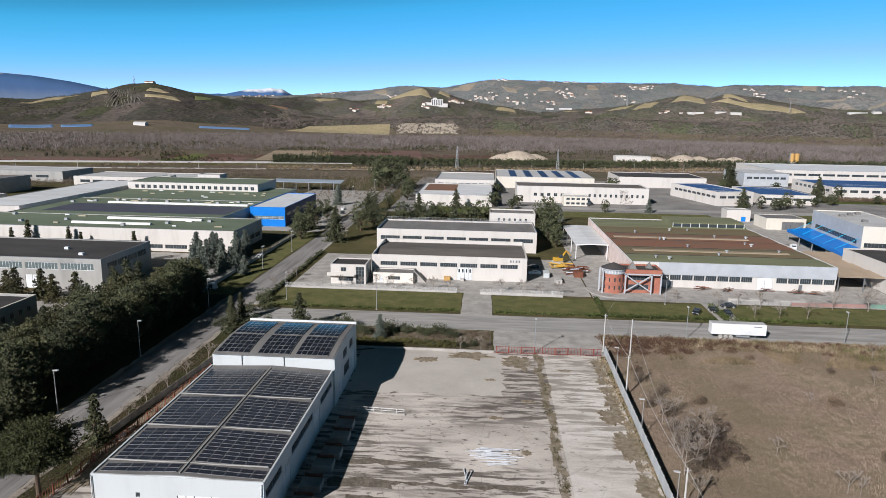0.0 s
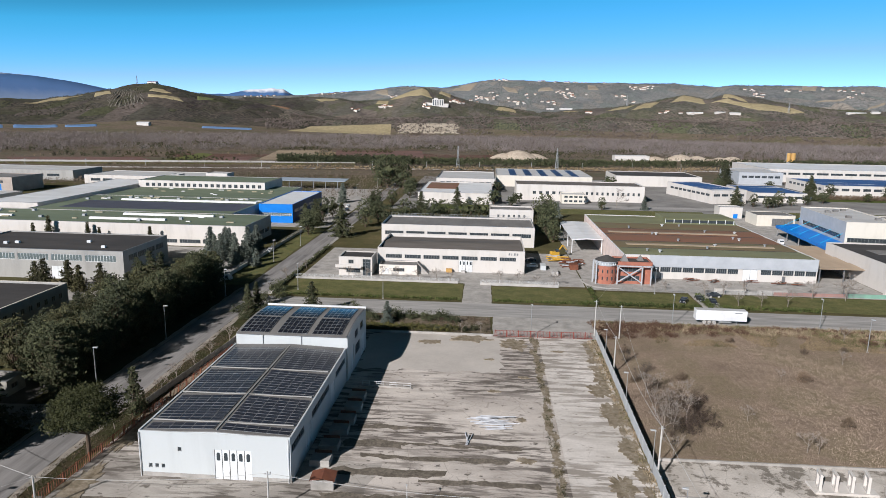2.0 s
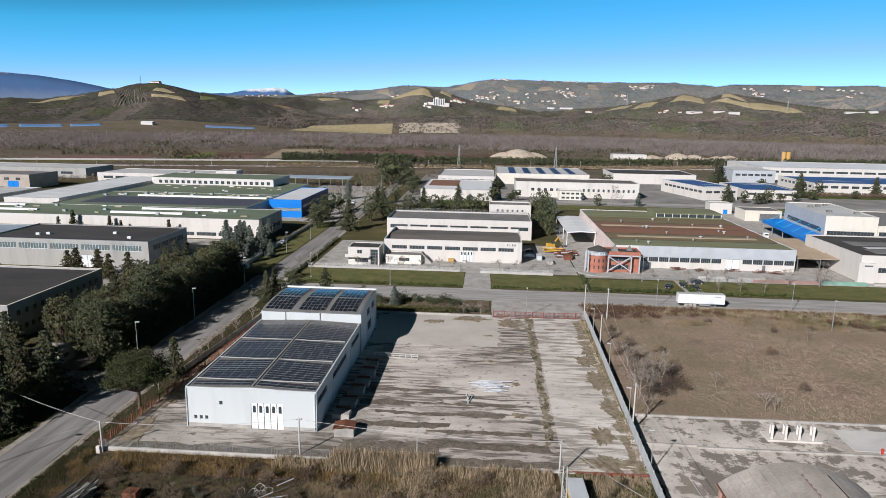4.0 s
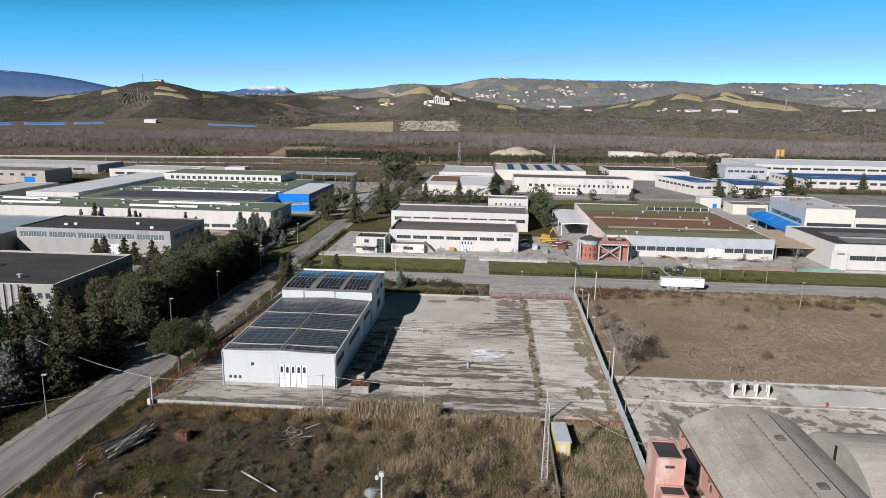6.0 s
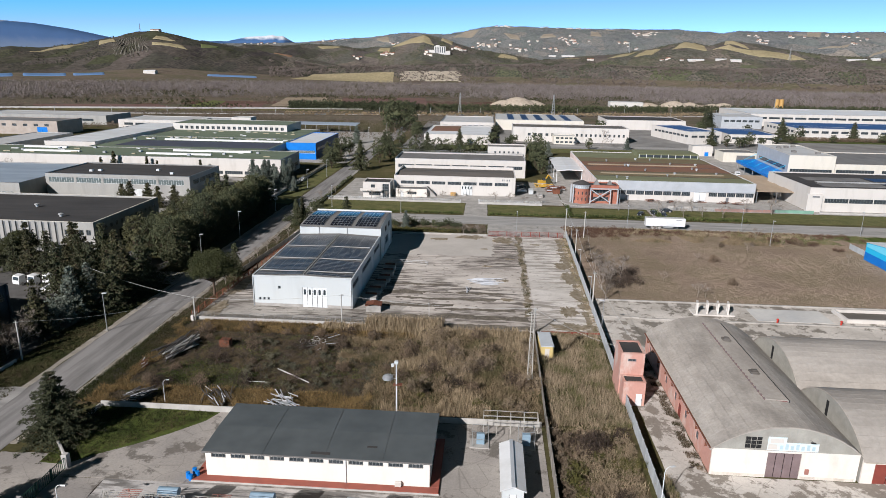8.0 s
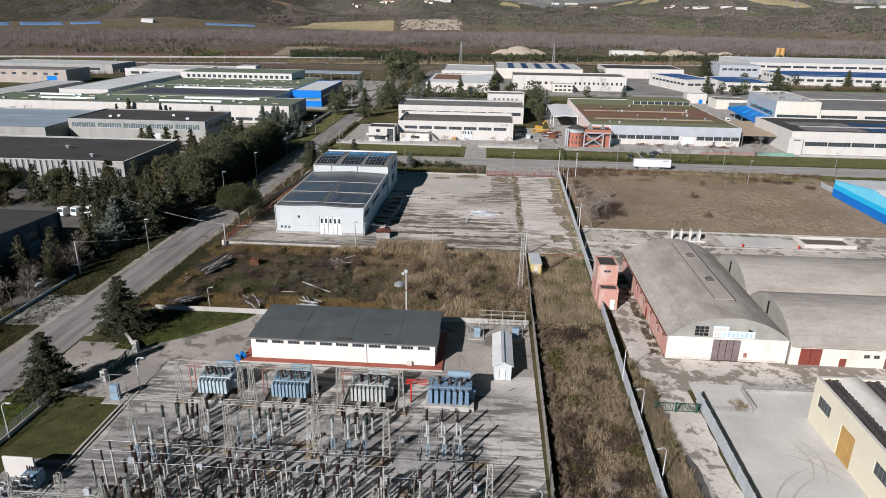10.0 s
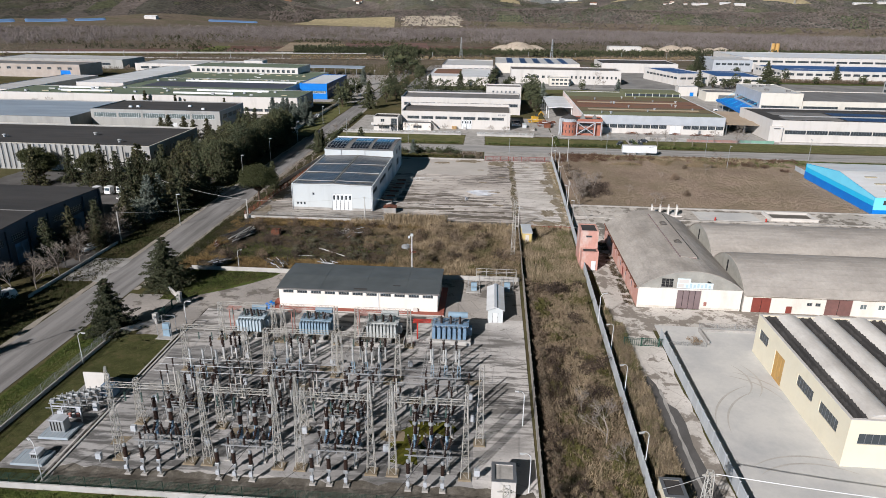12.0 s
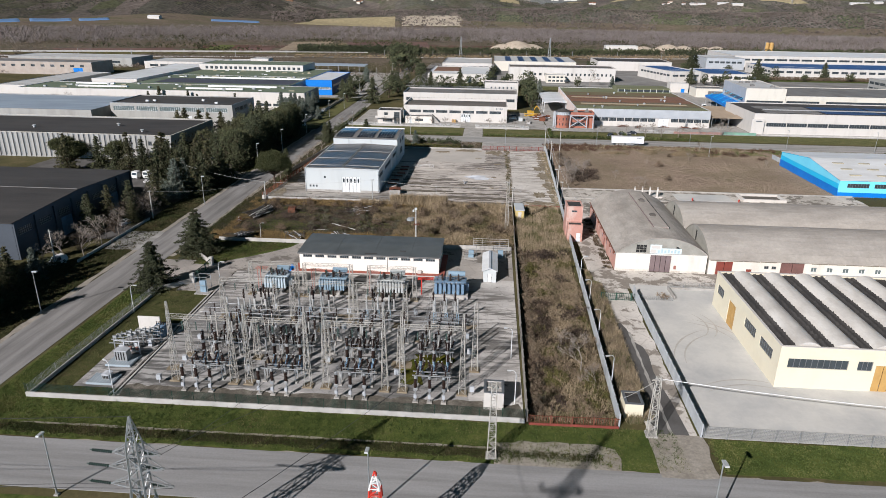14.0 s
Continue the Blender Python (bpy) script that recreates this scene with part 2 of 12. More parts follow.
M_SLATE = mat("slate_green_roof", (0.1, 0.112, 0.114), (0.07, 0.08, 0.082), 0.65, big=0.25, grain=0.3, spec=0.4)
M_VAULT = mat("fibre_cement_roof", (0.46, 0.42, 0.37), (0.29, 0.26, 0.23), 0.9, big=0.2, streak=(1, 0.5, 1), amount=(0.35, 0.75), fine=1.5, grain=0.4)
M_BLUE = mat("blue_panel", (0.006, 0.19, 0.62), (0.005, 0.15, 0.52), 0.4, big=0.2, grain=0.06, bump=0.02)
M_SKYBLUE = mat("cyan_panel", (0.02, 0.5, 0.78), (0.02, 0.45, 0.72), 0.4, big=0.2, grain=0.06, bump=0.02)
M_PALEBLUE = mat("pale_cyan_panel", (0.18, 0.66, 0.85), (0.16, 0.6, 0.8), 0.4, big=0.2, grain=0.06, bump=0.02)
M_FRAME = mat("grey_metal_frame", (0.25, 0.26, 0.27), rough=0.5, metal=0.6, grain=0.1, bump=0.02)
M_WFRAME = mat("white_metal_frame", (0.7, 0.72, 0.72), rough=0.5, grain=0.1, bump=0.02)
M_STEEL = mat("galvanised_steel", (0.42, 0.43, 0.43), (0.3, 0.31, 0.31), 0.55, 0.55, big=1.0, grain=0.2, bump=0.03)
M_PAINTSTEEL = mat("grey_painted_lattice", (0.46, 0.445, 0.41), (0.31, 0.29, 0.245), 0.7, big=0.8, grain=0.25, bump=0.03)
M_RUST = mat("rusty_steel", (0.2, 0.075, 0.04), (0.12, 0.045, 0.03), 0.85, big=1.0, grain=0.35)
M_REDGATE = mat("dull_red_paint", (0.24, 0.055, 0.04), (0.17, 0.045, 0.035), 0.7, big=0.6, grain=0.25)
M_RED = mat("red_paint", (0.5, 0.05, 0.035), rough=0.5, big=0.6, grain=0.15)
M_GREENPAINT = mat("green_paint", (0.03, 0.085, 0.06), rough=0.6, grain=0.2)
# Near-black; paints in the unlit inside of halls, openings and the open shed.
M_DARK = mat("dark_interior", (0.02, 0.02, 0.02), rough=0.9, grain=0.2)
M_OCHRE = mat("ochre_door", (0.5, 0.3, 0.1), (0.4, 0.24, 0.08), 0.6, big=0.6, grain=0.15)
M_REDFLOOR = mat("red_paved_plinth", (0.33, 0.1, 0.07), (0.24, 0.08, 0.06), 0.85, big=0.5, grain=0.3)
M_INSUL = mat("brown_porcelain", (0.03, 0.018, 0.014), rough=0.45, grain=0.1, bump=0, spec=0.25)
M_INSULW = mat("pale_porcelain", (0.45, 0.46, 0.45), rough=0.35, grain=0.1, bump=0, spec=0.5)
M_TRAFO = mat("blue_grey_transformer", (0.24, 0.34, 0.42), (0.18, 0.26, 0.32), 0.5, big=0.8, grain=0.15, bump=0.03)
M_TRAFOB = mat("blue_transformer", (0.17, 0.26, 0.36), (0.125, 0.2, 0.285), 0.5, big=0.8, grain=0.15, bump=0.03)
M_TRAFOW = mat("pale_grey_transformer", (0.44, 0.46, 0.45), (0.33, 0.35, 0.34), 0.5, big=0.8, grain=0.15, bump=0.03)
M_BARK = mat("brown_bark", (0.12, 0.085, 0.06), rough=0.9, big=2, fine=8, grain=0.4)
M_GREYBARK = mat("grey_bark", (0.3, 0.26, 0.22), (0.2, 0.17, 0.145), 0.9, big=1.5, fine=8, grain=0.35)
M_CABLE = mat("pale_cable", (0.5, 0.5, 0.48), rough=0.6, grain=0.1, bump=0)
M_CABLED = mat("dark_cable", (0.05, 0.05, 0.05), rough=0.6, grain=0.1, bump=0)
M_TYRE = mat("black_rubber", (0.02, 0.02, 0.02), rough=0.9, grain=0.2)
M_CARW = mat("white_car_paint", (0.75, 0.76, 0.76), rough=0.25, grain=0.03, bump=0, spec=0.6)
M_CARD = mat("dark_car_paint", (0.03, 0.035, 0.045), rough=0.25, grain=0.03, bump=0, spec=0.6)
M_YELLOW = mat("yellow_paint", (0.55, 0.32, 0.04), rough=0.6, grain=0.2)
M_LAMP = mat("lamp_head", (0.6, 0.61, 0.6), rough=0.4, metal=0.3, grain=0.05, bump=0)


def glass_mat(name, tint, rough=0.08):
    m, n, l, p = shader(name)
    c = blend(n, l, noise_node(n, l, stretched(n, l, 0.7, 0.7, 0.7), 0.9, 2), tint, tuple(min(1, v * 1.8 + 0.01) for v in tint))
    l.new(c, p.inputs["Base Color"])
    p.inputs["Roughness"].default_value, p.inputs["Specular IOR Level"].default_value = rough, 0.6
    return m


M_GLASS = glass_mat("dark_window_glass", (0.025, 0.032, 0.036))
M_GLASSG = glass_mat("green_grey_glass", (0.08, 0.1, 0.1), 0.2)


def pv_mat(name, base, line, rough=0.12):
    """Solar cells: dark blue glass, with the grid of cell gaps."""
    m, n, l, p = shader(name)
    co = n.new("ShaderNodeTexCoord").outputs["Object"]
    b = n.new("ShaderNodeTexBrick")
    b.offset = 0.0
    b.inputs["Scale"].default_value = 1.0
    b.inputs["Brick Width"].default_value, b.inputs["Row Height"].default_value, b.inputs["Mortar Size"].default_value = 0.33, 0.33, 0.012
    b.inputs["Color1"].default_value, b.inputs["Color2"].default_value, b.inputs["Mortar"].default_value = (*base, 1), (*(v * 0.8 for v in base), 1), (*line, 1)
    l.new(co, b.inputs["Vector"])
    o = n.new("ShaderNodeObjectInfo").outputs["Random"]
    c = blend(n, l, 1.0, b.outputs[0], ramp(n, l, o, [(0, (0.75, 0.75, 0.75)), (1, (1.1, 1.1, 1.1))]), "MULTIPLY")
    l.new(c, p.inputs["Base Color"])
    p.inputs["Roughness"].default_value, p.inputs["Specular IOR Level"].default_value = rough, 0.5
    return m


M_PV = pv_mat("solar_cells", (0.02, 0.022, 0.032), (0.085, 0.088, 0.1), 0.3)
M_PVW = pv_mat("glossy_solar_cells", (0.012, 0.014, 0.022), (0.05, 0.053, 0.06), 0.14)
M_PVBLUE = pv_mat("blue_solar_cells", (0.02, 0.05, 0.13), (0.05, 0.08, 0.15), 0.55)


M_GATE = mat("grey_brown_gate", (0.2, 0.15, 0.15), (0.15, 0.11, 0.11), 0.7, big=0.6, grain=0.2)
M_RUSTGATE = mat("rusty_gate", (0.2, 0.1, 0.09), (0.14, 0.08, 0.07), 0.8, big=0.6, grain=0.3)
M_BEIGEWALL = mat("pinkish_beige_wall", (0.42, 0.36, 0.31), (0.33, 0.28, 0.24), 0.8, big=0.2, grain=0.2)
M_CREAMNEW = mat("fresh_cream_wall", (0.73, 0.685, 0.62), (0.63, 0.58, 0.52), 0.75, big=0.3, streak=(1, 1, 0.3), amount=(0.5, 0.9), grain=0.1)
M_DRIPS = mat("dirty_wall_base", (0.5, 0.44, 0.37), (0.66, 0.61, 0.54), 0.85, big=0.9, streak=(1, 1, 0.3), amount=(0.4, 0.6), grain=0.25)
M_CREAMOLD = mat("old_cream_wall", (0.7, 0.655, 0.59), (0.54, 0.49, 0.43), 0.8, big=0.3, streak=(1, 1, 0.3), amount=(0.5, 0.8), grain=0.2)
M_CREAMPALE = mat("pale_cream_wall", (0.6, 0.565, 0.49), (0.45, 0.42, 0.36), 0.75, big=0.2, streak=(1, 1, 0.25), amount=(0.5, 0.85), grain=0.12)
M_FIBRE = mat("grey_fibre_gable", (0.36, 0.35, 0.31), (0.26, 0.25, 0.22), 0.85, big=0.4, grain=0.25)
M_SIGN = mat("pale_blue_sign", (0.55, 0.68, 0.72), (0.62, 0.66, 0.66), 0.6, big=0.8, grain=0.1)
M_SIGNBLUE = mat("sign_blue", (0.42, 0.55, 0.6), rough=0.6, grain=0.1)
M_BARREL = mat("weathered_white_barrel", (0.62, 0.59, 0.54), (0.44, 0.41, 0.37), 0.7, big=0.35, streak=(1, 0.4, 1), amount=(0.4, 0.7), grain=0.25)
M_PALEPINK = mat("pale_pink_wall", (0.7, 0.58, 0.53), rough=0.8, big=0.3, grain=0.12)
M_BAND = mat("pale_blue_grey_metal", (0.41, 0.43, 0.45), (0.34, 0.36, 0.38), 0.5, big=0.3, grain=0.08, bump=0.03)
M_ROOFGB = mat("green_brown_roof", (0.17, 0.115, 0.066), (0.145, 0.145, 0.078), 0.85, big=0.12, streak=(0.3, 1, 1), grain=0.35)
M_SKYLIGHT = mat("translucent_rooflight", (0.42, 0.38, 0.27), (0.3, 0.26, 0.18), 0.6, big=0.3, grain=0.25)
M_BEIGE = mat("beige_sheet_roof", (0.42, 0.33, 0.24), (0.32, 0.25, 0.18), 0.75, big=0.15, streak=(1, 0.3, 1), grain=0.2)
M_ROOFPALE = mat("pale_grey_roof", (0.5, 0.5, 0.49), (0.38, 0.38, 0.37), 0.7, big=0.12, streak=(0.4, 1, 1), grain=0.2)
M_ROOFBLUE = mat("pale_blue_roof", (0.3, 0.36, 0.42), (0.22, 0.26, 0.31), 0.6, big=0.12, streak=(0.3, 1, 1), grain=0.2)
M_ROOFBLUEB = mat("solar_blue_roof", (0.03, 0.085, 0.22), (0.5, 0.52, 0.53), 0.7, big=0.12, streak=(0.15, 1, 1), amount=(0.6, 0.62), grain=0.15)
M_ROOFVIOLET = mat("violet_grey_felt", (0.075, 0.078, 0.1), (0.055, 0.058, 0.075), 0.7, big=0.15, grain=0.25)
M_ROOFGREEN2 = mat("green_felt_roof", (0.15, 0.185, 0.125), (0.105, 0.135, 0.09), 0.85, big=0.08, streak=(0.25, 1, 1), grain=0.3)
M_NAVY = mat("navy_panel", (0.03, 0.05, 0.12), rough=0.5, big=0.3, grain=0.08)
M_GLASSINS = mat("green_glass_insulator", (0.06, 0.1, 0.085), rough=0.4, grain=0.1, bump=0, spec=0.3)
M_TRAFOP = mat("pale_blue_transformer", (0.42, 0.5, 0.54), (0.32, 0.39, 0.43), 0.5, big=0.8, grain=0.15, bump=0.03)
M_OLDRED = mat("faded_red_paint", (0.35, 0.16, 0.13), rough=0.7, grain=0.2, bump=0)
M_PALEBASE = mat("pale_blue_slab", (0.33, 0.39, 0.43), (0.26, 0.31, 0.345), 0.7, big=0.5, grain=0.15)
M_WIREGREEN = mat("dark_green_wire", (0.02, 0.05, 0.035), rough=0.6, grain=0.1, bump=0)
M_WIREGREY = mat("grey_wire", (0.25, 0.26, 0.26), rough=0.6, grain=0.1, bump=0)
M_WALLPANEL = mat("pale_blue_grey_wall", (0.47, 0.49, 0.5), (0.36, 0.38, 0.39), 0.85, big=0.4, streak=(1, 1, 0.3), grain=0.2, each=0.12)
M_BOXROOF = mat("pale_hut_roof", (0.5, 0.53, 0.55), rough=0.6, grain=0.1)
M_HUTYELLOW = mat("yellow_hut_wall", (0.62, 0.48, 0.2), rough=0.7, grain=0.15)
M_OLDWALL = mat("weathered_grey_wall", (0.3, 0.28, 0.25), (0.17, 0.155, 0.14), 0.9, big=0.6, streak=(1, 1, 0.4), grain=0.3, each=0.15)
M_PALERED = mat("faded_red_wall", (0.42, 0.23, 0.19), (0.34, 0.2, 0.17), 0.8, big=0.3, grain=0.2)
M_PALEGREEN = mat("pale_green_hoarding", (0.2, 0.36, 0.28), rough=0.7, big=0.3, grain=0.2)
M_PALEPOLE = mat("pale_concrete_pole", (0.5, 0.49, 0.46), (0.38, 0.37, 0.34), 0.8, big=1.0, grain=0.2)
M_WHITECABLE = mat("white_cable", (0.75, 0.75, 0.73), rough=0.6, grain=0.05, bump=0)
M_PALEMETAL = mat("pale_painted_steel", (0.55, 0.57, 0.6), rough=0.6, grain=0.15, bump=0)
M_RUSTY2 = mat("worn_truck_bed", (0.25, 0.22, 0.19), rough=0.7, grain=0.3)


def banded(name, a, b, height):
    """Paint in level bands of two colours."""
    m, n, l, p = shader(name)
    sep = n.new("ShaderNodeSeparateXYZ")
    l.new(n.new("ShaderNodeNewGeometry").outputs["Position"], sep.inputs[0])
    k = maths(n, l, "GREATER_THAN", maths(n, l, "FRACT", maths(n, l, "DIVIDE", sep.outputs[2], height)), 0.5)
    l.new(blend(n, l, k, a, b), p.inputs["Base Color"])
    p.inputs["Roughness"].default_value = 0.6
    return m


M_REDWHITE = banded("red_and_white_paint", (0.6, 0.05, 0.03), (0.75, 0.74, 0.72), 3.0)
M_DARKBUSH = leaf_mat("dark_winter_twigs", (0.035, 0.026, 0.022), (0.09, 0.068, 0.055))

# ---- ground, hills ----
OX, OY = 28.0, -76.0  # centre of the fan in which the hills are laid out


def soft(a, b, x):
    t = np.clip((x - a) / (b - a), 0, 1)
    return t * t * (3 - 2 * t)


def fbm(x, y, scale, octaves=5, seed=0.0):
    total, amp, f = np.zeros_like(x), 1.0, 1.0 / scale
    flat_x, flat_y = x.ravel(), y.ravel()
    out = np.zeros(len(flat_x))
    for i in range(len(flat_x)):
        out[i] = noise.fractal((flat_x[i] * f + seed, flat_y[i] * f - seed, seed), 0.9, 2.1, octaves)
    return out.reshape(x.shape)


# crest lines: bearing in degrees and height in metres
RIDGES = [
    (2300, 420, 520, [(-60, 20), (-44, 45), (-40.7, 62), (-37.4, 83), (-35.4, 80), (-32.8, 96), (-30.5, 116), (-28.7, 132), (-27.5, 137), (-26, 130), (-24, 113), (-21, 91), (-18.3, 75), (-14.7, 53), (-10.9, 33), (-6, 0)]),
    (2900, 500, 600, [(-26, 40), (-22.8, 87), (-20.6, 117), (-18.3, 115), (-14.6, 120), (-10.8, 111), (-8.9, 118), (-7, 151), (-5.8, 173), (-4.1, 160), (-1.7, 124), (1.7, 98), (6, 60), (12, 0)]),
    (2700, 420, 600, [(-2, 0), (4.6, 80), (10.2, 101), (13.3, 120), (15.9, 144), (17.6, 132), (19.2, 151), (21.3, 136), (23.6, 114), (26.7, 94), (30.8, 93), (45, 60), (60, 0)]),
    (4100, 900, 700, [(-60, 30), (-34, 90), (-26, 126), (-21.9, 143), (-16.5, 159), (-12.7, 182), (-9.9, 203), (-7.3, 230), (-6.3, 228), (-3.6, 225), (-1.7, 257), (0.2, 273), (3.1, 272), (6.4, 264), (11, 260), (14.5, 257), (18.3, 239), (19.5, 251), (21.4, 250), (24.2, 244), (27.2, 236), (29.5, 232), (33.8, 221), (60, 120)]),
]


def hill_height(az, r, x, y):
    h = np.zeros_like(az)
    for far, before, behind, crest in RIDGES:
        a, c = zip(*crest)
        top = np.interp(az, a, c, 0, 0)
        s = np.where(r < far, (far - r) / before, (r - far) / behind)
        h = np.maximum(h, top * np.exp(-(s ** 2) * 1.2))
    shelf = np.interp(az, [-20, -16, -4, 30, 60], [0, 34, 52, 50, 40])
    h = np.maximum(h, shelf * soft(1750, 1960, r))
    rough = soft(1700, 2100, r)
    return h + rough * (fbm(x, y, 420, 5) * 10 + (0.35 - np.abs(fbm(x, y, 210, 3, 9.0))) * 9 + fbm(x, y, 70, 3, 5.0) * 2.4) * np.clip(h / 60, 0.05, 1)


def ground_sheet():
    fan = np.arange(-52, 52.01, 0.22)
    az = np.concatenate([np.arange(-180, -52, 8.0), fan, np.arange(56, 180, 8.0)])
    rr = np.concatenate([[0.5, 30, 80, 150, 250, 400, 600, 800, 1000, 1300, 1550], np.arange(1700, 3300, 18.0), np.arange(3300, 4960, 32.0)])
    a, r = np.meshgrid(az, rr, indexing="ij")
    x, y = OX + r * np.sin(np.radians(a)), OY + r * np.cos(np.radians(a))
    z = np.zeros_like(x)
    far = r > 1600
    z[far] = hill_height(a[far], r[far], x[far], y[far])
    na, nr = a.shape
    idx = np.arange(na * nr).reshape(na, nr)
    nxt = np.roll(idx, -1, axis=0)
    faces = np.stack([idx[:, :-1], idx[:, 1:], nxt[:, 1:], nxt[:, :-1]], -1).reshape(-1, 4)[:, ::-1]
    me = fast_mesh("ground", np.stack([x, y, z], -1).reshape(-1, 3), faces, M_SCRUB)
    me.materials.append(M_PLAIN)
    me.materials.append(M_HILL)
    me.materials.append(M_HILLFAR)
    me.materials.append(M_HILLGREEN)
    rc = np.repeat(0.5 * (rr[:-1] + rr[1:])[None], na, 0).reshape(-1)
    ac = np.repeat(az[:, None], nr - 1, 1).reshape(-1)
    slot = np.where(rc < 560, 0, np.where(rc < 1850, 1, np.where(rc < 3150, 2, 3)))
    slot[(slot == 2) & (ac < -17 + 2.0 * np.sin(rc / 130) + 0.9 * np.sin(rc / 37))] = 4
    slot[(rc >= 560) & (np.abs(ac) > 60)] = 1
    me.polygons.foreach_set("material_index", slot.astype(np.int32))
    me.polygons.foreach_set("use_smooth", np.ones(len(faces), bool))
    return tagged(new("ground", me), "flat valley floor rising to green and tan farmed hills", "ground", kind="structure")


def ground_z(x, y):
    r = math.hypot(x - OX, y - OY)
    if r < 1600:
        return 0.0
    a = math.degrees(math.atan2(x - OX, y - OY))
    return float(hill_height(np.array([a]), np.array([r]), np.array([x]), np.array([y]))[0])


def patchy(name, stops, big, fine=1.2, dots=None, bump=0.3, warp=None):
    """Earth and growth: patches of several colours, at two scales."""
    m, n, l, p = shader(name)
    co = stretched(n, l, *(warp or (1, 1, 1)))
    c = ramp(n, l, noise_node(n, l, co, big, 7, 0.68), stops)
    g = noise_node(n, l, stretched(n, l, 1, 1, 1), fine, 6, 0.75)
    c = blend(n, l, 0.55, c, ramp(n, l, g, [(0.3, (0.35, 0.35, 0.35)), (0.7, (1.15, 1.15, 1.1))]), "MULTIPLY")
    l.new(c, p.inputs["Base Color"])
    p.inputs["Roughness"].default_value, p.inputs["Specular IOR Level"].default_value = 0.95, 0.1
    b = n.new("ShaderNodeBump")
    b.inputs["Strength"].default_value, b.inputs["Distance"].default_value = bump, 0.3
    l.new(g, b.inputs["Height"])
    l.new(b.outputs[0], p.inputs["Normal"])
    return m


def hill_mat(name, land, cell, crops, tree_cell, tree_col, amount, wood_col, share=0.55):
    """Farmed slopes: open land in soft patches, fields as irregular cells, rows of orchard trees, and woods."""
    m, n, l, p = shader(name)
    flat = stretched(n, l, 1, 1, 0)
    c = ramp(n, l, noise_node(n, l, stretched(n, l, 1, 0.6, 0), 0.0042, 7, 0.62), land)
    co = stretched(n, l, 1, 0.5, 0)
    w = n.new("ShaderNodeTexNoise")
    w.inputs["Scale"].default_value = 0.004
    l.new(co, w.inputs["Vector"])
    wv = n.new("ShaderNodeVectorMath")
    wv.operation = "MULTIPLY_ADD"
    wv.inputs[1].default_value = (130, 130, 0)
    l.new(w.outputs["Color"], wv.inputs[0])
    l.new(co, wv.inputs[2])
    v = n.new("ShaderNodeTexVoronoi")
    v.inputs["Scale"].default_value = 1 / cell
    l.new(wv.outputs[0], v.inputs["Vector"])
    sep = n.new("ShaderNodeSeparateColor")
    l.new(v.outputs["Color"], sep.inputs[0])
    crop = ramp(n, l, sep.outputs[0], [(i / len(crops), k) for i, k in enumerate(crops)])
    crop.node.color_ramp.interpolation = "CONSTANT"
    tilled = ramp(n, l, sep.outputs[2], [(share, (0.75, 0.75, 0.75)), (share + 0.02, (0, 0, 0))])
    c = blend(n, l, tilled, c, crop)
    d = n.new("ShaderNodeTexVoronoi")
    d.inputs["Scale"].default_value, d.inputs["Randomness"].default_value = 1 / tree_cell, 0.45
    l.new(stretched(n, l, 1, 0.8, 0), d.inputs["Vector"])
    dots = ramp(n, l, d.outputs["Distance"], [(0.3, (1, 1, 1)), (0.5, (0, 0, 0))])
    grove = ramp(n, l, sep.outputs[1], [(amount, (0.9, 0.9, 0.9)), (amount + 0.02, (0.06, 0.06, 0.06))])
    c = blend(n, l, blend(n, l, 1.0, dots, grove, "MULTIPLY"), c, tree_col)
    wood = ramp(n, l, noise_node(n, l, stretched(n, l, 1, 0.7, 0), 0.0075, 9, 0.72), [(0.54, (0, 0, 0)), (0.62, (0.85, 0.85, 0.85))])
    c = blend(n, l, wood, c, wood_col)
    g = noise_node(n, l, flat, 0.07, 7, 0.78)
    c = blend(n, l, 0.85, c, ramp(n, l, g, [(0.32, (0.35, 0.35, 0.35)), (0.68, (1.3, 1.3, 1.3))]), "MULTIPLY")
    l.new(c, p.inputs["Base Color"])
    p.inputs["Roughness"].default_value, p.inputs["Specular IOR Level"].default_value = 0.95, 0.05
    return m


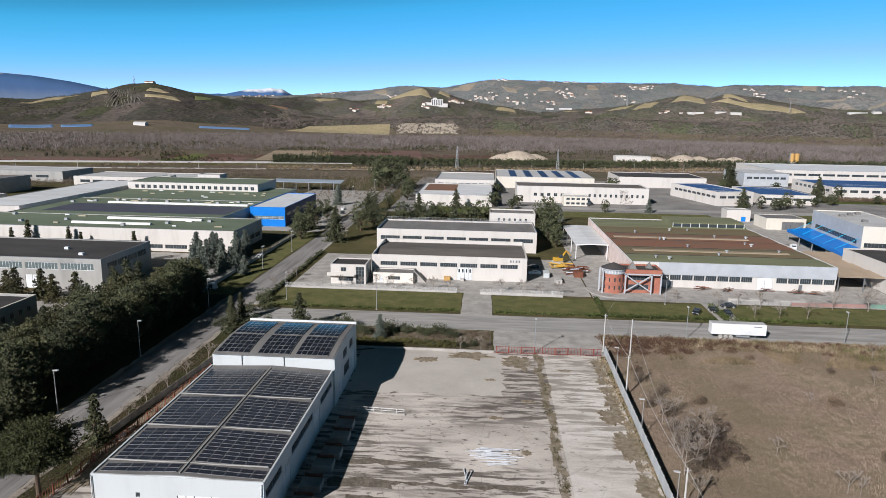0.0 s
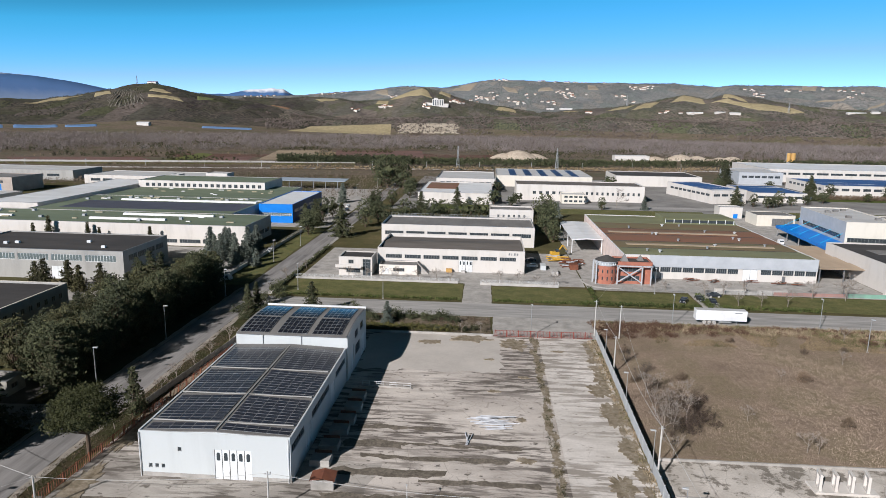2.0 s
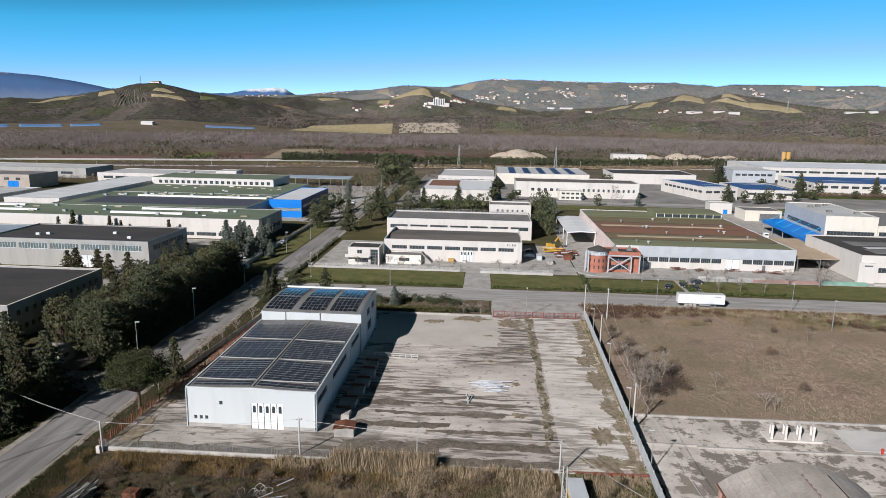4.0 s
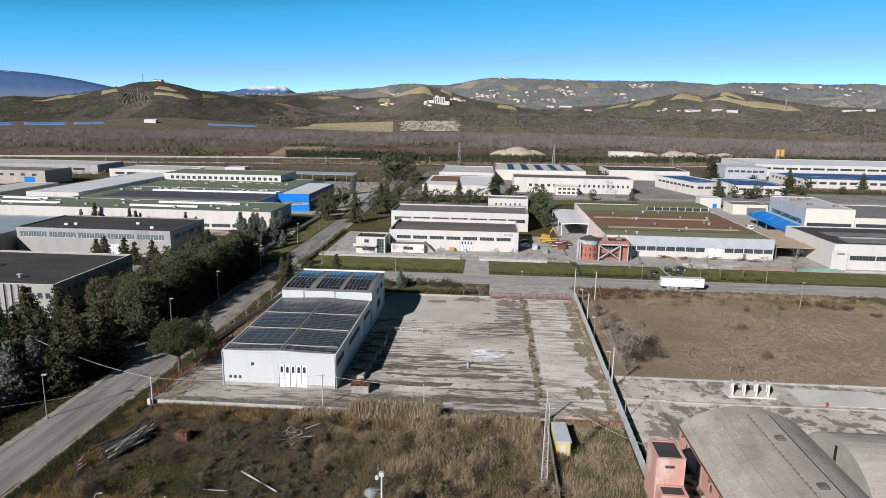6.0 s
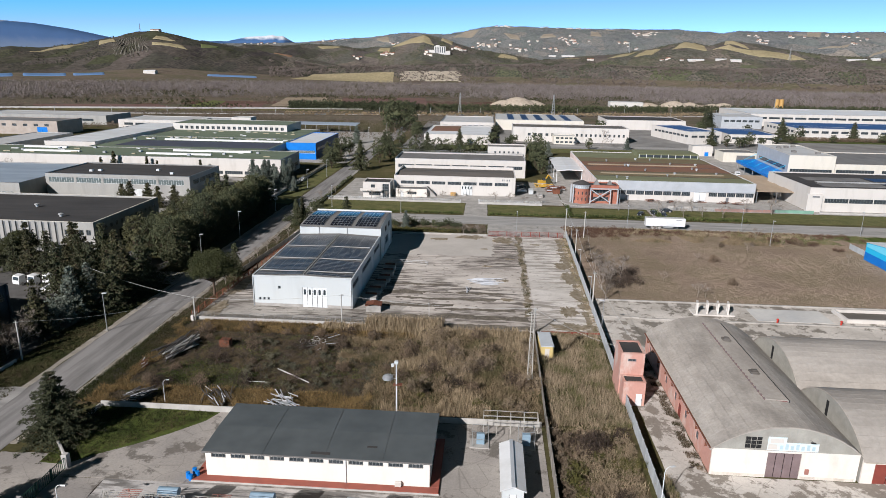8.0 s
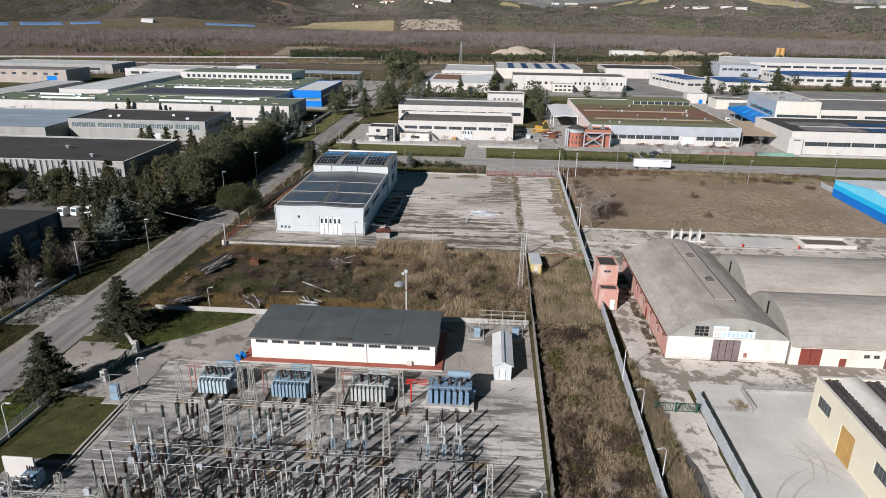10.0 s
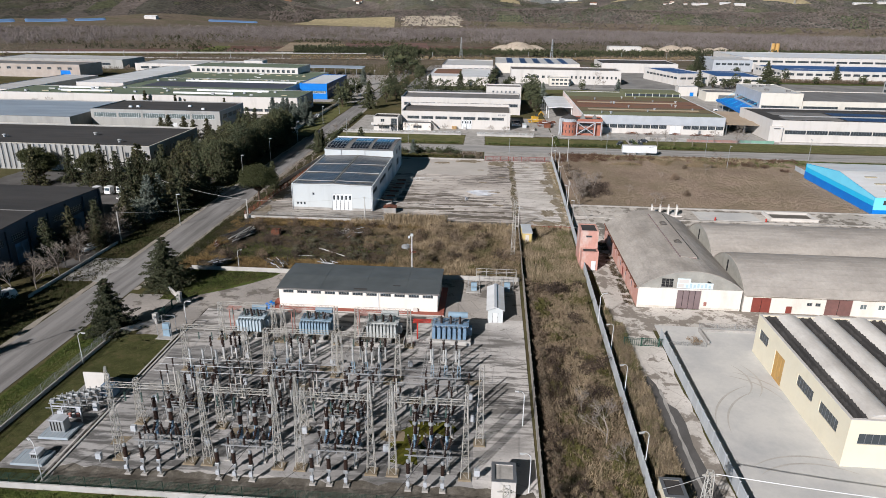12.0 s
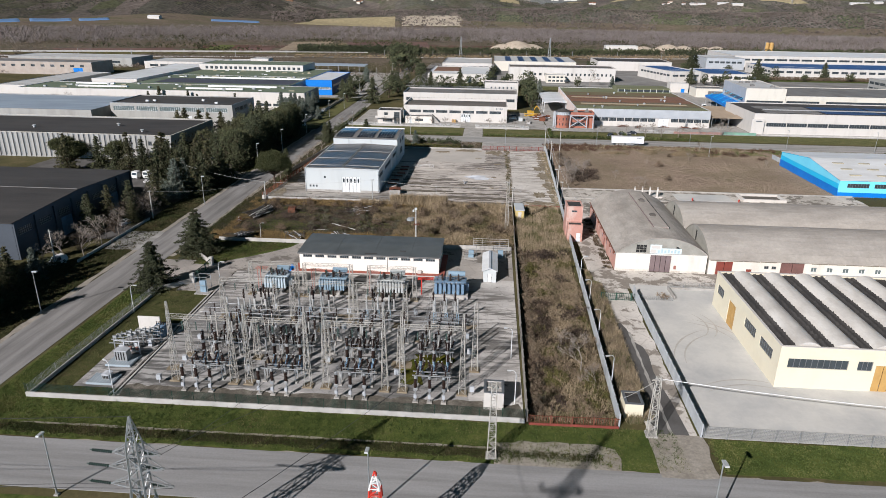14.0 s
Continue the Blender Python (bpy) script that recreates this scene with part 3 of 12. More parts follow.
def yard_mat(name, pale, grey, dark):
    """Old concrete: broad greyish areas, long thin dark streaks, small stains and fine cracks."""
    m, n, l, p = shader(name)
    area = ramp(n, l, noise_node(n, l, stretched(n, l, 0.6, 1, 1), 0.07, 5, 0.6), [(0.42, (0, 0, 0)), (0.6, (1, 1, 1))])
    c = blend(n, l, area, pale, grey)
    st = noise_node(n, l, stretched(n, l, 0.2, 1.2, 1), 0.62, 7, 0.62)
    gate = ramp(n, l, noise_node(n, l, stretched(n, l, 0.6, 1, 1), 0.055, 3, 0.5), [(0.4, (0.0, 0.0, 0.0)), (0.52, (1, 1, 1))])
    c = blend(n, l, blend(n, l, 1.0, ramp(n, l, st, [(0.46, (0, 0, 0)), (0.55, (0.95, 0.95, 0.95))]), gate, "MULTIPLY"), c, dark)
    faint = noise_node(n, l, stretched(n, l, 0.1, 1.0, 1), 0.5, 6, 0.6)
    c = blend(n, l, ramp(n, l, faint, [(0.52, (0, 0, 0)), (0.66, (0.4, 0.4, 0.4))]), c, grey)
    c = blend(n, l, ramp(n, l, noise_node(n, l, stretched(n, l, 0.6, 1, 1), 0.9, 4, 0.6), [(0.6, (0, 0, 0)), (0.68, (0.9, 0.9, 0.9))]), c, dark)
    v = n.new("ShaderNodeTexVoronoi")
    v.feature = "DISTANCE_TO_EDGE"
    v.inputs["Scale"].default_value = 0.18
    l.new(stretched(n, l, 1, 1.2, 0), v.inputs["Vector"])
    c = blend(n, l, ramp(n, l, v.outputs["Distance"], [(0.004, (0.3, 0.3, 0.3)), (0.01, (0, 0, 0))]), c, dark)
    g = noise_node(n, l, stretched(n, l, 1, 1, 1), 3.0, 6, 0.75)
    c = blend(n, l, 0.35, c, ramp(n, l, g, [(0.3, (0.5, 0.5, 0.5)), (0.7, (1.05, 1.05, 1.05))]), "MULTIPLY")
    l.new(c, p.inputs["Base Color"])
    p.inputs["Roughness"].default_value, p.inputs["Specular IOR Level"].default_value = 0.9, 0.2
    b = n.new("ShaderNodeBump")
    b.inputs["Strength"].default_value, b.inputs["Distance"].default_value = 0.2, 0.05
    l.new(g, b.inputs["Height"])
    l.new(b.outputs[0], p.inputs["Normal"])
    return m


def blotch_mat(name, pale, grey, dark, size=0.35, share=0.5):
    """Broken old concrete: pale skin flaking off in ragged blotches, dark dirt between, cracks."""
    m, n, l, p = shader(name)
    flat = stretched(n, l, 1, 1, 0)
    tone = ramp(n, l, noise_node(n, l, flat, 0.09, 5, 0.6), [(0.4, (0, 0, 0)), (0.62, (1, 1, 1))])
    c = blend(n, l, tone, pale, grey)
    ragged = noise_node(n, l, flat, size, 8, 0.66)
    wide = noise_node(n, l, stretched(n, l, 0.7, 1, 0), 0.06, 4, 0.55)
    k = maths(n, l, "ADD", maths(n, l, "MULTIPLY", ragged, 0.6), maths(n, l, "MULTIPLY", wide, 0.4))
    c = blend(n, l, ramp(n, l, k, [(share, (0, 0, 0)), (share + 0.035, (0.85, 0.85, 0.85))]), c, dark)
    c = blend(n, l, ramp(n, l, noise_node(n, l, flat, 1.1, 6, 0.7), [(0.6, (0, 0, 0)), (0.7, (0.7, 0.7, 0.7))]), c, dark)
    v = n.new("ShaderNodeTexVoronoi")
    v.feature = "DISTANCE_TO_EDGE"
    v.inputs["Scale"].default_value = 0.22
    l.new(stretched(n, l, 1, 1.2, 0), v.inputs["Vector"])
    c = blend(n, l, ramp(n, l, v.outputs["Distance"], [(0.005, (0.35, 0.35, 0.35)), (0.014, (0, 0, 0))]), c, dark)
    g = noise_node(n, l, stretched(n, l, 1, 1, 1), 3.0, 6, 0.75)
    c = blend(n, l, 0.4, c, ramp(n, l, g, [(0.3, (0.5, 0.5, 0.5)), (0.7, (1.08, 1.08, 1.08))]), "MULTIPLY")
    l.new(c, p.inputs["Base Color"])
    p.inputs["Roughness"].default_value, p.inputs["Specular IOR Level"].default_value = 0.92, 0.15
    return m


M_SCRUB = patchy("rough_grass_and_earth", [(0.3, (0.07, 0.055, 0.03)), (0.5, (0.085, 0.08, 0.035)), (0.7, (0.14, 0.11, 0.06))], 0.06)
M_PLAIN = patchy("river_plain", [(0.3, (0.085, 0.071, 0.056)), (0.45, (0.15, 0.118, 0.09)), (0.6, (0.105, 0.098, 0.06)), (0.75, (0.21, 0.162, 0.118))], 0.009, 0.16, warp=(1, 2.2, 1))
M_HILL = hill_mat("farmed_hills", [(0.28, (0.09167, 0.1004, 0.05788)), (0.42, (0.1476, 0.1226, 0.1046)), (0.52, (0.1019, 0.1024, 0.06901)), (0.62, (0.1578, 0.1336, 0.1202)), (0.74, (0.1171, 0.1185, 0.07791))], 62,
                  [(0.112, 0.1226, 0.06901), (0.1935, 0.1587, 0.1336), (0.1171, 0.1156, 0.09461), (0.168, 0.1427, 0.1246), (0.1273, 0.1156, 0.1002)], 9, (0.05907, 0.06428, 0.05009), 0.5, (0.1019, 0.08638, 0.08236))
M_HILLGREEN = hill_mat("green_pasture_hills", [(0.28, (0.05223, 0.05294, 0.03266)), (0.42, (0.1004, 0.08431, 0.07232)), (0.54, (0.05826, 0.05882, 0.03849)), (0.64, (0.1084, 0.0902, 0.08165)), (0.74, (0.07031, 0.06863, 0.04899))], 52,
                       [(0.07031, 0.07451, 0.04199), (0.1306, 0.1078, 0.09564), (0.0683, 0.06667, 0.05365), (0.1055, 0.0902, 0.07932), (0.08537, 0.07451, 0.06299)], 8, (0.03415, 0.03627, 0.03149), 0.5, (0.05022, 0.04314, 0.04316), 0.5)
# Haze over the far ridges is put into these grey-blue tones.
M_HILLFAR = hill_mat("hazed_far_hills", [(0.3, (0.175, 0.19, 0.185)), (0.5, (0.215, 0.212, 0.2)), (0.7, (0.185, 0.197, 0.192))], 68,
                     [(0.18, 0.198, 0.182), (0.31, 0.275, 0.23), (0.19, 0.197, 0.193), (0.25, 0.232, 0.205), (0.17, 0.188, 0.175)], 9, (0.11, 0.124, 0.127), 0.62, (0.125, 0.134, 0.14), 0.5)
M_LAWN = patchy("winter_lawn", [(0.32, (0.042, 0.06, 0.017)), (0.48, (0.076, 0.1, 0.026)), (0.6, (0.105, 0.125, 0.034)), (0.72, (0.145, 0.135, 0.065))], 0.3, 3.0)
M_LAWN2 = patchy("mown_lawn", [(0.35, (0.09, 0.1, 0.04)), (0.52, (0.13, 0.13, 0.054)), (0.66, (0.17, 0.15, 0.07)), (0.78, (0.23, 0.19, 0.11))], 0.22, 2.0)
M_LAWNDULL = patchy("dull_winter_lawn", [(0.32, (0.045, 0.05, 0.02)), (0.5, (0.075, 0.08, 0.03)), (0.62, (0.1, 0.092, 0.042)), (0.74, (0.135, 0.112, 0.066))], 0.4, 3.0)
# Verge grass: dark of its own, with the roadside tree shade put in too.
M_VERGE = patchy("rough_verge_grass_and_shade", [(0.3, (0.028, 0.03, 0.013)), (0.46, (0.05, 0.052, 0.022)), (0.6, (0.062, 0.05, 0.028)), (0.74, (0.09, 0.072, 0.045))], 0.25, 2.5)
M_DRY = patchy("dry_meadow", [(0.3, (0.1586, 0.1181, 0.09079)), (0.45, (0.2662, 0.2056, 0.1589)), (0.56, (0.2153, 0.1772, 0.1191)), (0.7, (0.3626, 0.2847, 0.2214))], 0.045, 1.5)
M_WEED = patchy("overgrown_plot", [(0.3, (0.0595, 0.04998, 0.02975)), (0.5, (0.119, 0.08925, 0.04998)), (0.62, (0.07735, 0.0833, 0.0357)), (0.75, (0.1785, 0.1309, 0.0714))], 0.16, 1.6)
M_MUDBED = patchy("brown_shrub_soil", [(0.3, (0.09, 0.08, 0.05)), (0.5, (0.16, 0.13, 0.095)), (0.7, (0.24, 0.205, 0.16))], 0.3, 2.0)
M_DIRT = patchy("pale_earth", [(0.3, (0.26, 0.232, 0.198)), (0.7, (0.4, 0.365, 0.32))], 0.3, 2.0)
M_ASPHALT = mat("worn_asphalt", (0.27, 0.26, 0.25), (0.165, 0.158, 0.151), 0.9, big=0.42, streak=(1, 0.07, 1), amount=(0.42, 0.62), fine=4, grain=0.35, spec=0.2)
M_ASPHALTX = mat("worn_asphalt_cross", (0.37, 0.36, 0.34), (0.24, 0.233, 0.222), 0.9, amount=(0.4, 0.64), big=0.42, streak=(0.12, 1, 1), fine=4, grain=0.3, spec=0.2)
M_LOT = mat("dark_lot_asphalt", (0.13, 0.125, 0.12), (0.085, 0.08, 0.075), 0.9, big=0.2, fine=4, grain=0.35, spec=0.2)
M_LOTPALE = mat("patched_lot_asphalt", (0.27, 0.262, 0.248), (0.16, 0.155, 0.147), 0.9, big=0.06, fine=2, grain=0.35, spec=0.2)
M_ASPHALTF = mat("front_road_asphalt", (0.31, 0.305, 0.3), (0.225, 0.22, 0.214), 0.9, amount=(0.4, 0.64), big=0.42, streak=(0.07, 1, 1), fine=4, grain=0.35, spec=0.2)
M_YARD = yard_mat("stained_concrete_yard", (0.6, 0.55, 0.495), (0.42, 0.378, 0.338), (0.12, 0.103, 0.088))
M_YARD2 = yard_mat("cracked_concrete_lane", (0.66, 0.62, 0.575), (0.53, 0.495, 0.45), (0.29, 0.26, 0.225))
M_SUBYARD = yard_mat("substation_paving", (0.5664, 0.5396, 0.5096), (0.4032, 0.3841, 0.364), (0.1632, 0.1535, 0.1404))
M_RUIN = blotch_mat("broken_slab_ground", (0.616, 0.572, 0.517), (0.418, 0.385, 0.341), (0.154, 0.1364, 0.1122), 0.3, 0.51)
M_OLDYARD = blotch_mat("flaking_old_concrete", (0.62, 0.58, 0.53), (0.5, 0.465, 0.42), (0.2, 0.172, 0.142), 0.35, 0.505)
M_SUBPAVE = blotch_mat("blotchy_substation_apron", (0.3872, 0.3564, 0.3212), (0.2904, 0.2684, 0.2464), (0.1496, 0.1338, 0.1162), 0.28, 0.515)
M_YARDCLEAN = mat("clean_yard_concrete", (0.5, 0.465, 0.42), (0.4, 0.37, 0.335), 0.9, big=0.08, amount=(0.4, 0.7), fine=2.0, grain=0.25, spec=0.2)
M_STAIN0 = patchy("damp_paving", [(0.3, (0.09, 0.08, 0.066)), (0.5, (0.14, 0.125, 0.105)), (0.65, (0.24, 0.22, 0.19))], 0.35, 2.0)
M_NEWCONC = mat("smooth_concrete_apron", (0.5549, 0.543, 0.5109), (0.3965, 0.398, 0.3943), 0.85, big=0.12, amount=(0.4, 0.75), fine=1.5, grain=0.15, spec=0.25)

ground_sheet()


def sheet(name, pts, z, material, label, category, kind="structure"):
    """A thin paved or planted sheet on the ground."""
    if len(pts) == 4 and isinstance(pts[0], (int, float)):
        x0, x1, y0, y1 = pts
        pts = [(x0, y0), (x1, y0), (x1, y1), (x0, y1)]
    return single(name, Mesh().slab(pts, 0.004, z), material, label, category, kind=kind)


def wobble(x0, x1, y0, y1, step=2.0, amp=0.5, seed=1):
    """A rectangle with an uneven outline."""
    q = random.Random(seed)
    pts = []
    for (ax, ay), (bx, by) in (((x0, y0), (x1, y0)), ((x1, y0), (x1, y1)), ((x1, y1), (x0, y1)), ((x0, y1), (x0, y0))):
        k = max(2, int(math.hypot(bx - ax, by - ay) / step))
        pts += [(ax + (bx - ax) * i / k + q.uniform(-amp, amp), ay + (by - ay) * i / k + q.uniform(-amp, amp)) for i in range(k)]
    return pts


# planted ground
sheet("meadow", wobble(57.5, 250, 13, 87.5, 4, 0.6, 3), 0.03, M_DRY, "wide dry brown meadow of dead grass", "field")
sheet("weed_plot", wobble(-38.3, 54.5, -47.5, -10.2, 3, 0.4, 4), 0.03, M_WEED, "overgrown plot with brown weeds and brambles", "field")
sheet("weed_strip", wobble(41.2, 54.0, -117.5, -47.8, 3, 0.3, 5), 0.028, M_WEED, "overgrown strip with dry reeds between two walls", "field")
sheet("grass_verge", wobble(-38.7, 61, -127.2, -118.3, 3, 0.3, 6), 0.03, M_LAWN, "green grass verge with a shallow ditch", "grass")
sheet("grass_verge", wobble(65.5, 260, -126.5, -119.6, 3, 0.3, 7), 0.03, M_LAWN, "green grass verge along the road", "grass")
sheet("grass_verge", wobble(-38.8, -33.6, -127, -75, 3, 0.25, 8), 0.026, M_LAWN, "narrow grass verge beside the fence", "grass")
sheet("lawn", wobble(-32.2, -21.2, -116.5, -79, 3, 0.2, 9), 0.05, M_LAWNDULL, "green lawn inside the substation fence", "grass")
sheet("lawn", [(-32, -64), (-28.2, -64.2), (-25.2, -61.5), (-21, -58.5), (-17, -55), (-13.2, -51), (-12, -48.3), (-22, -48), (-32, -47.8)], 0.085, M_LAWN, "shaded lawn by the substation gate", "grass")
# Tree shade on this verge is painted as darker grass.
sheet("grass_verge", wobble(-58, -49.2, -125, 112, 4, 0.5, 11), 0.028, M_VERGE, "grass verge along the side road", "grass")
sheet("grass_verge", wobble(-58.4, -49.4, 113, 236, 4, 0.5, 58), 0.03, M_LAWN2, "green verge between the pale wall and the road", "grass")
sheet("pavement_strip", (-39.4, -37.9, 104, 232), 0.12, M_CONC, "narrow concrete pavement along the side road", "pavement")
# Shade by the warehouse fence is painted as dark grass here too.
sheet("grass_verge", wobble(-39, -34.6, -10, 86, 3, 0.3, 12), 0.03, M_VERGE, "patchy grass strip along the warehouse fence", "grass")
sheet("grass_verge", wobble(-39, -33.4, -47, -8, 3, 0.3, 13), 0.034, M_VERGE, "green grass edge of the weed plot", "grass")
sheet("lawn", wobble(-36, 21.5, 104, 124, 4, 0.2, 14), 0.05, M_LAWN2, "mown lawn in front of the white factory", "grass")
sheet("lawn", wobble(31, 62, 104, 122, 4, 0.2, 15), 0.05, M_LAWN2, "mown lawn in front of the factory yard", "grass")
sheet("lawn", wobble(63.5, 94, 103.5, 120, 4, 0.2, 16), 0.05, M_LAWN2, "mown lawn with a hedge by the street", "grass")
sheet("lawn", wobble(101, 290, 104.5, 121, 4, 0.3, 17), 0.05, M_LAWN2, "green verge with bare trees along the street", "grass")
sheet("grass_verge", wobble(120, 290, 80, 87.2, 4, 0.5, 18), 0.04, M_LAWN, "green grass edge of the meadow", "grass")
sheet("grass_verge", wobble(-70, 300, -190, -138, 5, 0.5, 19), 0.02, M_LAWN, "grass along the near road", "grass")

sheet("shrub_bed", wobble(-31, 30.5, 72.4, 87.6, 2.5, 0.3, 99), 0.05, M_MUDBED, "brown soil with shrubs between yard and street", "soil")

# roads
sheet("road", (-48.5, -39.5, -190, 480), 0.06, M_ASPHALT, "grey worn asphalt side road", "road")
sheet("road", (-39.4, 420, 88.3, 101.6), 0.065, M_ASPHALTX, "pale grey asphalt cross street", "road")
sheet("road", (-300, 420, -136.6, -127.4), 0.07, M_ASPHALTF, "grey asphalt road in front of the substation", "road")
sheet("road_shoulder", wobble(-39.3, 300, -128.4, -127.45, 2.5, 0.35, 20), 0.055, M_DIRT, "pale gravel shoulder of the road", "road")
sheet("road_shoulder", wobble(-39.4, -38.2, -60, 88, 2.5, 0.3, 21), 0.05, M_DIRT, "pale dusty shoulder of the side road", "road")
sheet("road_shoulder", wobble(-49.8, -48.6, -120, 110, 2.5, 0.3, 22), 0.05, M_DIRT, "pale dusty shoulder of the side road", "road")
sheet("road_shoulder", wobble(58, 200, 86.6, 88.2, 2.5, 0.4, 23), 0.05, M_DIRT, "sandy shoulder of the cross street", "road")
sheet("driveway", wobble(-39.2, -27, -75, -62, 2, 0.2, 24), 0.075, M_SUBPAVE, "worn concrete driveway to the substation gate", "pavement")
sheet("driveway", wobble(-57.2, -48.4, -57, -43.5, 2, 0.4, 25), 0.075, M_ASPHALTX, "grey driveway to the dark hall", "pavement")
sheet("driveway", wobble(-63, -48.4, 12.5, 22, 2, 0.4, 142), 0.075, M_ASPHALTX, "shaded grey driveway between the trees", "pavement")
sheet("driveway", wobble(21.8, 30.7, 101, 140, 2, 0.12, 26), 0.075, M_CONC, "worn driveway into the factory yard", "pavement")
sheet("driveway", wobble(94.5, 100.5, 101, 126, 2, 0.15, 27), 0.075, M_CONC, "driveway to the green-roofed hall", "pavement")
sheet("forecourt", wobble(57.2, 64.2, -127, -64, 2.5, 0.25, 28), 0.062, M_OLDYARD, "pale worn concrete lane beside the fence", "pavement")
sheet("asphalt_strip", [(58.2, -127), (62.9, -126.6), (62.9, -118), (62.5, -110.4), (62.1, -107), (61.8, -102.4), (62.2, -97), (61.9, -93.8), (60.7, -92.2), (60.3, -87.2), (59.6, -84.6), (58.6, -85), (58.2, -95), (58.2, -110)], 0.07, M_LOT, "dark asphalt strip in the lane", "pavement")
sheet("pale_seam", wobble(60.3, 60.75, -126, -88.5, 1.2, 0.12, 141), 0.076, M_CONC, "pale worn seam along the asphalt", "pavement")
sheet("driveway", wobble(57, 64.5, -128, -119, 2, 0.35, 29), 0.08, M_DIRT, "pale dusty drive opening on the road", "pavement")
sheet("ditch", wobble(-38, 50, -126.2, -124.4, 2, 0.35, 143), 0.042, M_VERGE, "dark green band along the roadside ditch", "ditch")
sheet("ditch_edge", wobble(-30, 36, -124.3, -123.9, 1.5, 0.12, 55), 0.05, M_DIRT, "thin pale ditch edge in the verge", "grass")
sheet("track", wobble(36, 52, -128, -122.5, 2, 0.6, 30), 0.06, M_DIRT, "bare earth track mouth on the verge", "pavement")

# yards
sheet("yard", (-34, 42.38, -9.2, 72), 0.08, M_YARD, "stained concrete yard with dark streaks", "yard")
sheet("clean_paving", wobble(0.4, 33, 47, 71.2, 2.2, 1.0, 98), 0.0835, M_YARDCLEAN, "cleaner grey paving at the end of the yard", "yard")
M_APRON = yard_mat("dirty_apron", (0.43, 0.4, 0.36), (0.3, 0.275, 0.245), (0.12, 0.105, 0.09))
sheet("apron", wobble(-33.4, 12, -8.6, 6.5, 2.5, 1.2, 91), 0.0855, M_APRON, "dirty grey apron before the warehouse", "yard")
sheet("yard_lane", (42.4, 55.8, -9.2, 72), 0.085, M_YARD2, "pale cracked concrete lane with brown weedy patches", "yard")
sheet("yard", wobble(31, 58, 72.3, 88.4, 2, 0.2, 31), 0.075, M_CONC, "worn concrete entrance in front of the red gate", "yard")
sheet("substation_yard", (-20.6, 40.2, -117.3, -66.8), 0.08, M_SUBYARD, "weathered concrete paving of the substation", "yard")
sheet("substation_yard", (-27.2, 40.2, -66.7, -48.2), 0.076, M_SUBPAVE, "pale concrete apron beside the control building", "yard")
sheet("substation_yard", wobble(-29, -20.7, -78.5, -66.8, 2, 0.1, 32), 0.07, M_SUBPAVE, "pale concrete entrance of the substation", "yard")
# Dirt of the bays, darkened further to stand for the switchgear's shadows.
M_BAYS = yard_mat("dirt_and_shade_bay_paving", (0.3981, 0.3853, 0.3711), (0.2764, 0.2679, 0.2574), (0.1106, 0.1072, 0.1017))
sheet("bay_paving", wobble(-20.3, 32.5, -113.5, -82, 2.0, 0.9, 57), 0.084, M_BAYS, "dirty paving under the switchgear, darkened for its shadows too", "yard")
sheet("dirty_band", wobble(-20.4, 40, -117.2, -113.6, 1.5, 0.5, 56), 0.088, M_STAIN0, "dark dirty band of paving by the front fence", "stain")
sheet("apron", (64.8, 160, -119.3, -66), 0.07, M_NEWCONC, "smooth pale concrete apron", "yard")
sheet("apron", wobble(57, 160, -68, -58.2, 2.5, 0.15, 33), 0.066, M_OLDYARD, "old stained concrete in front of the vaulted hall", "yard")
sheet("apron", wobble(57, 63, -66, 2, 2.5, 0.2, 34), 0.072, M_OLDYARD, "broken concrete lane beside the pink hall", "yard")
sheet("apron", wobble(57, 150, -16.5, 12.6, 2.5, 0.3, 35), 0.066, M_RUIN, "cracked concrete slabs behind the vaulted halls", "yard")
sheet("yard", (-35, 62, 125, 178), 0.06, M_CONC, "grey factory forecourt", "yard")
sheet("yard", (62.5, 160, 122, 240), 0.055, M_CONC, "grey forecourt of the green-roofed hall", "yard")
sheet("yard", (160.3, 330, 122, 300), 0.055, M_CONC, "grey factory yard", "yard")
sheet("yard", wobble(-130, -58, -50, 34, 4, 0.3, 36), 0.05, M_LOT, "grey parking yard behind the trees", "yard")
sheet("yard", wobble(-110, -59, 78, 170, 4, 0.3, 37), 0.05, M_CONC, "concrete works yard", "yard")
sheet("yard", wobble(-100, -50, 225, 400, 5, 0.4, 38), 0.05, M_CONC, "concrete yard by the blue building", "yard")
sheet("yard", wobble(-30, 420, 300, 520, 5, 0.4, 39), 0.04, M_LOTPALE, "grey yards of the far factories", "yard")
sheet("lawn", wobble(44, 160, 296, 318, 4, 0.4, 93), 0.055, M_LAWN2, "strip of grass behind the green-roofed hall", "grass")
sheet("lawn", wobble(-6, 44, 302, 326, 4, 0.4, 94), 0.055, M_LAWN, "rough grass before a far factory", "grass")
sheet("lawn", wobble(205, 415, 292, 326, 4, 0.5, 95), 0.055, M_LAWN2, "wide grass strip beside the far road", "grass")
sheet("lawn", wobble(255, 415, 392, 420, 4, 0.5, 96), 0.055, M_LAWN, "grass in front of a far factory", "grass")
sheet("road", wobble(44, 418, 327, 338, 6, 0.15, 97), 0.06, M_ASPHALTX, "pale road between the far factories", "road")

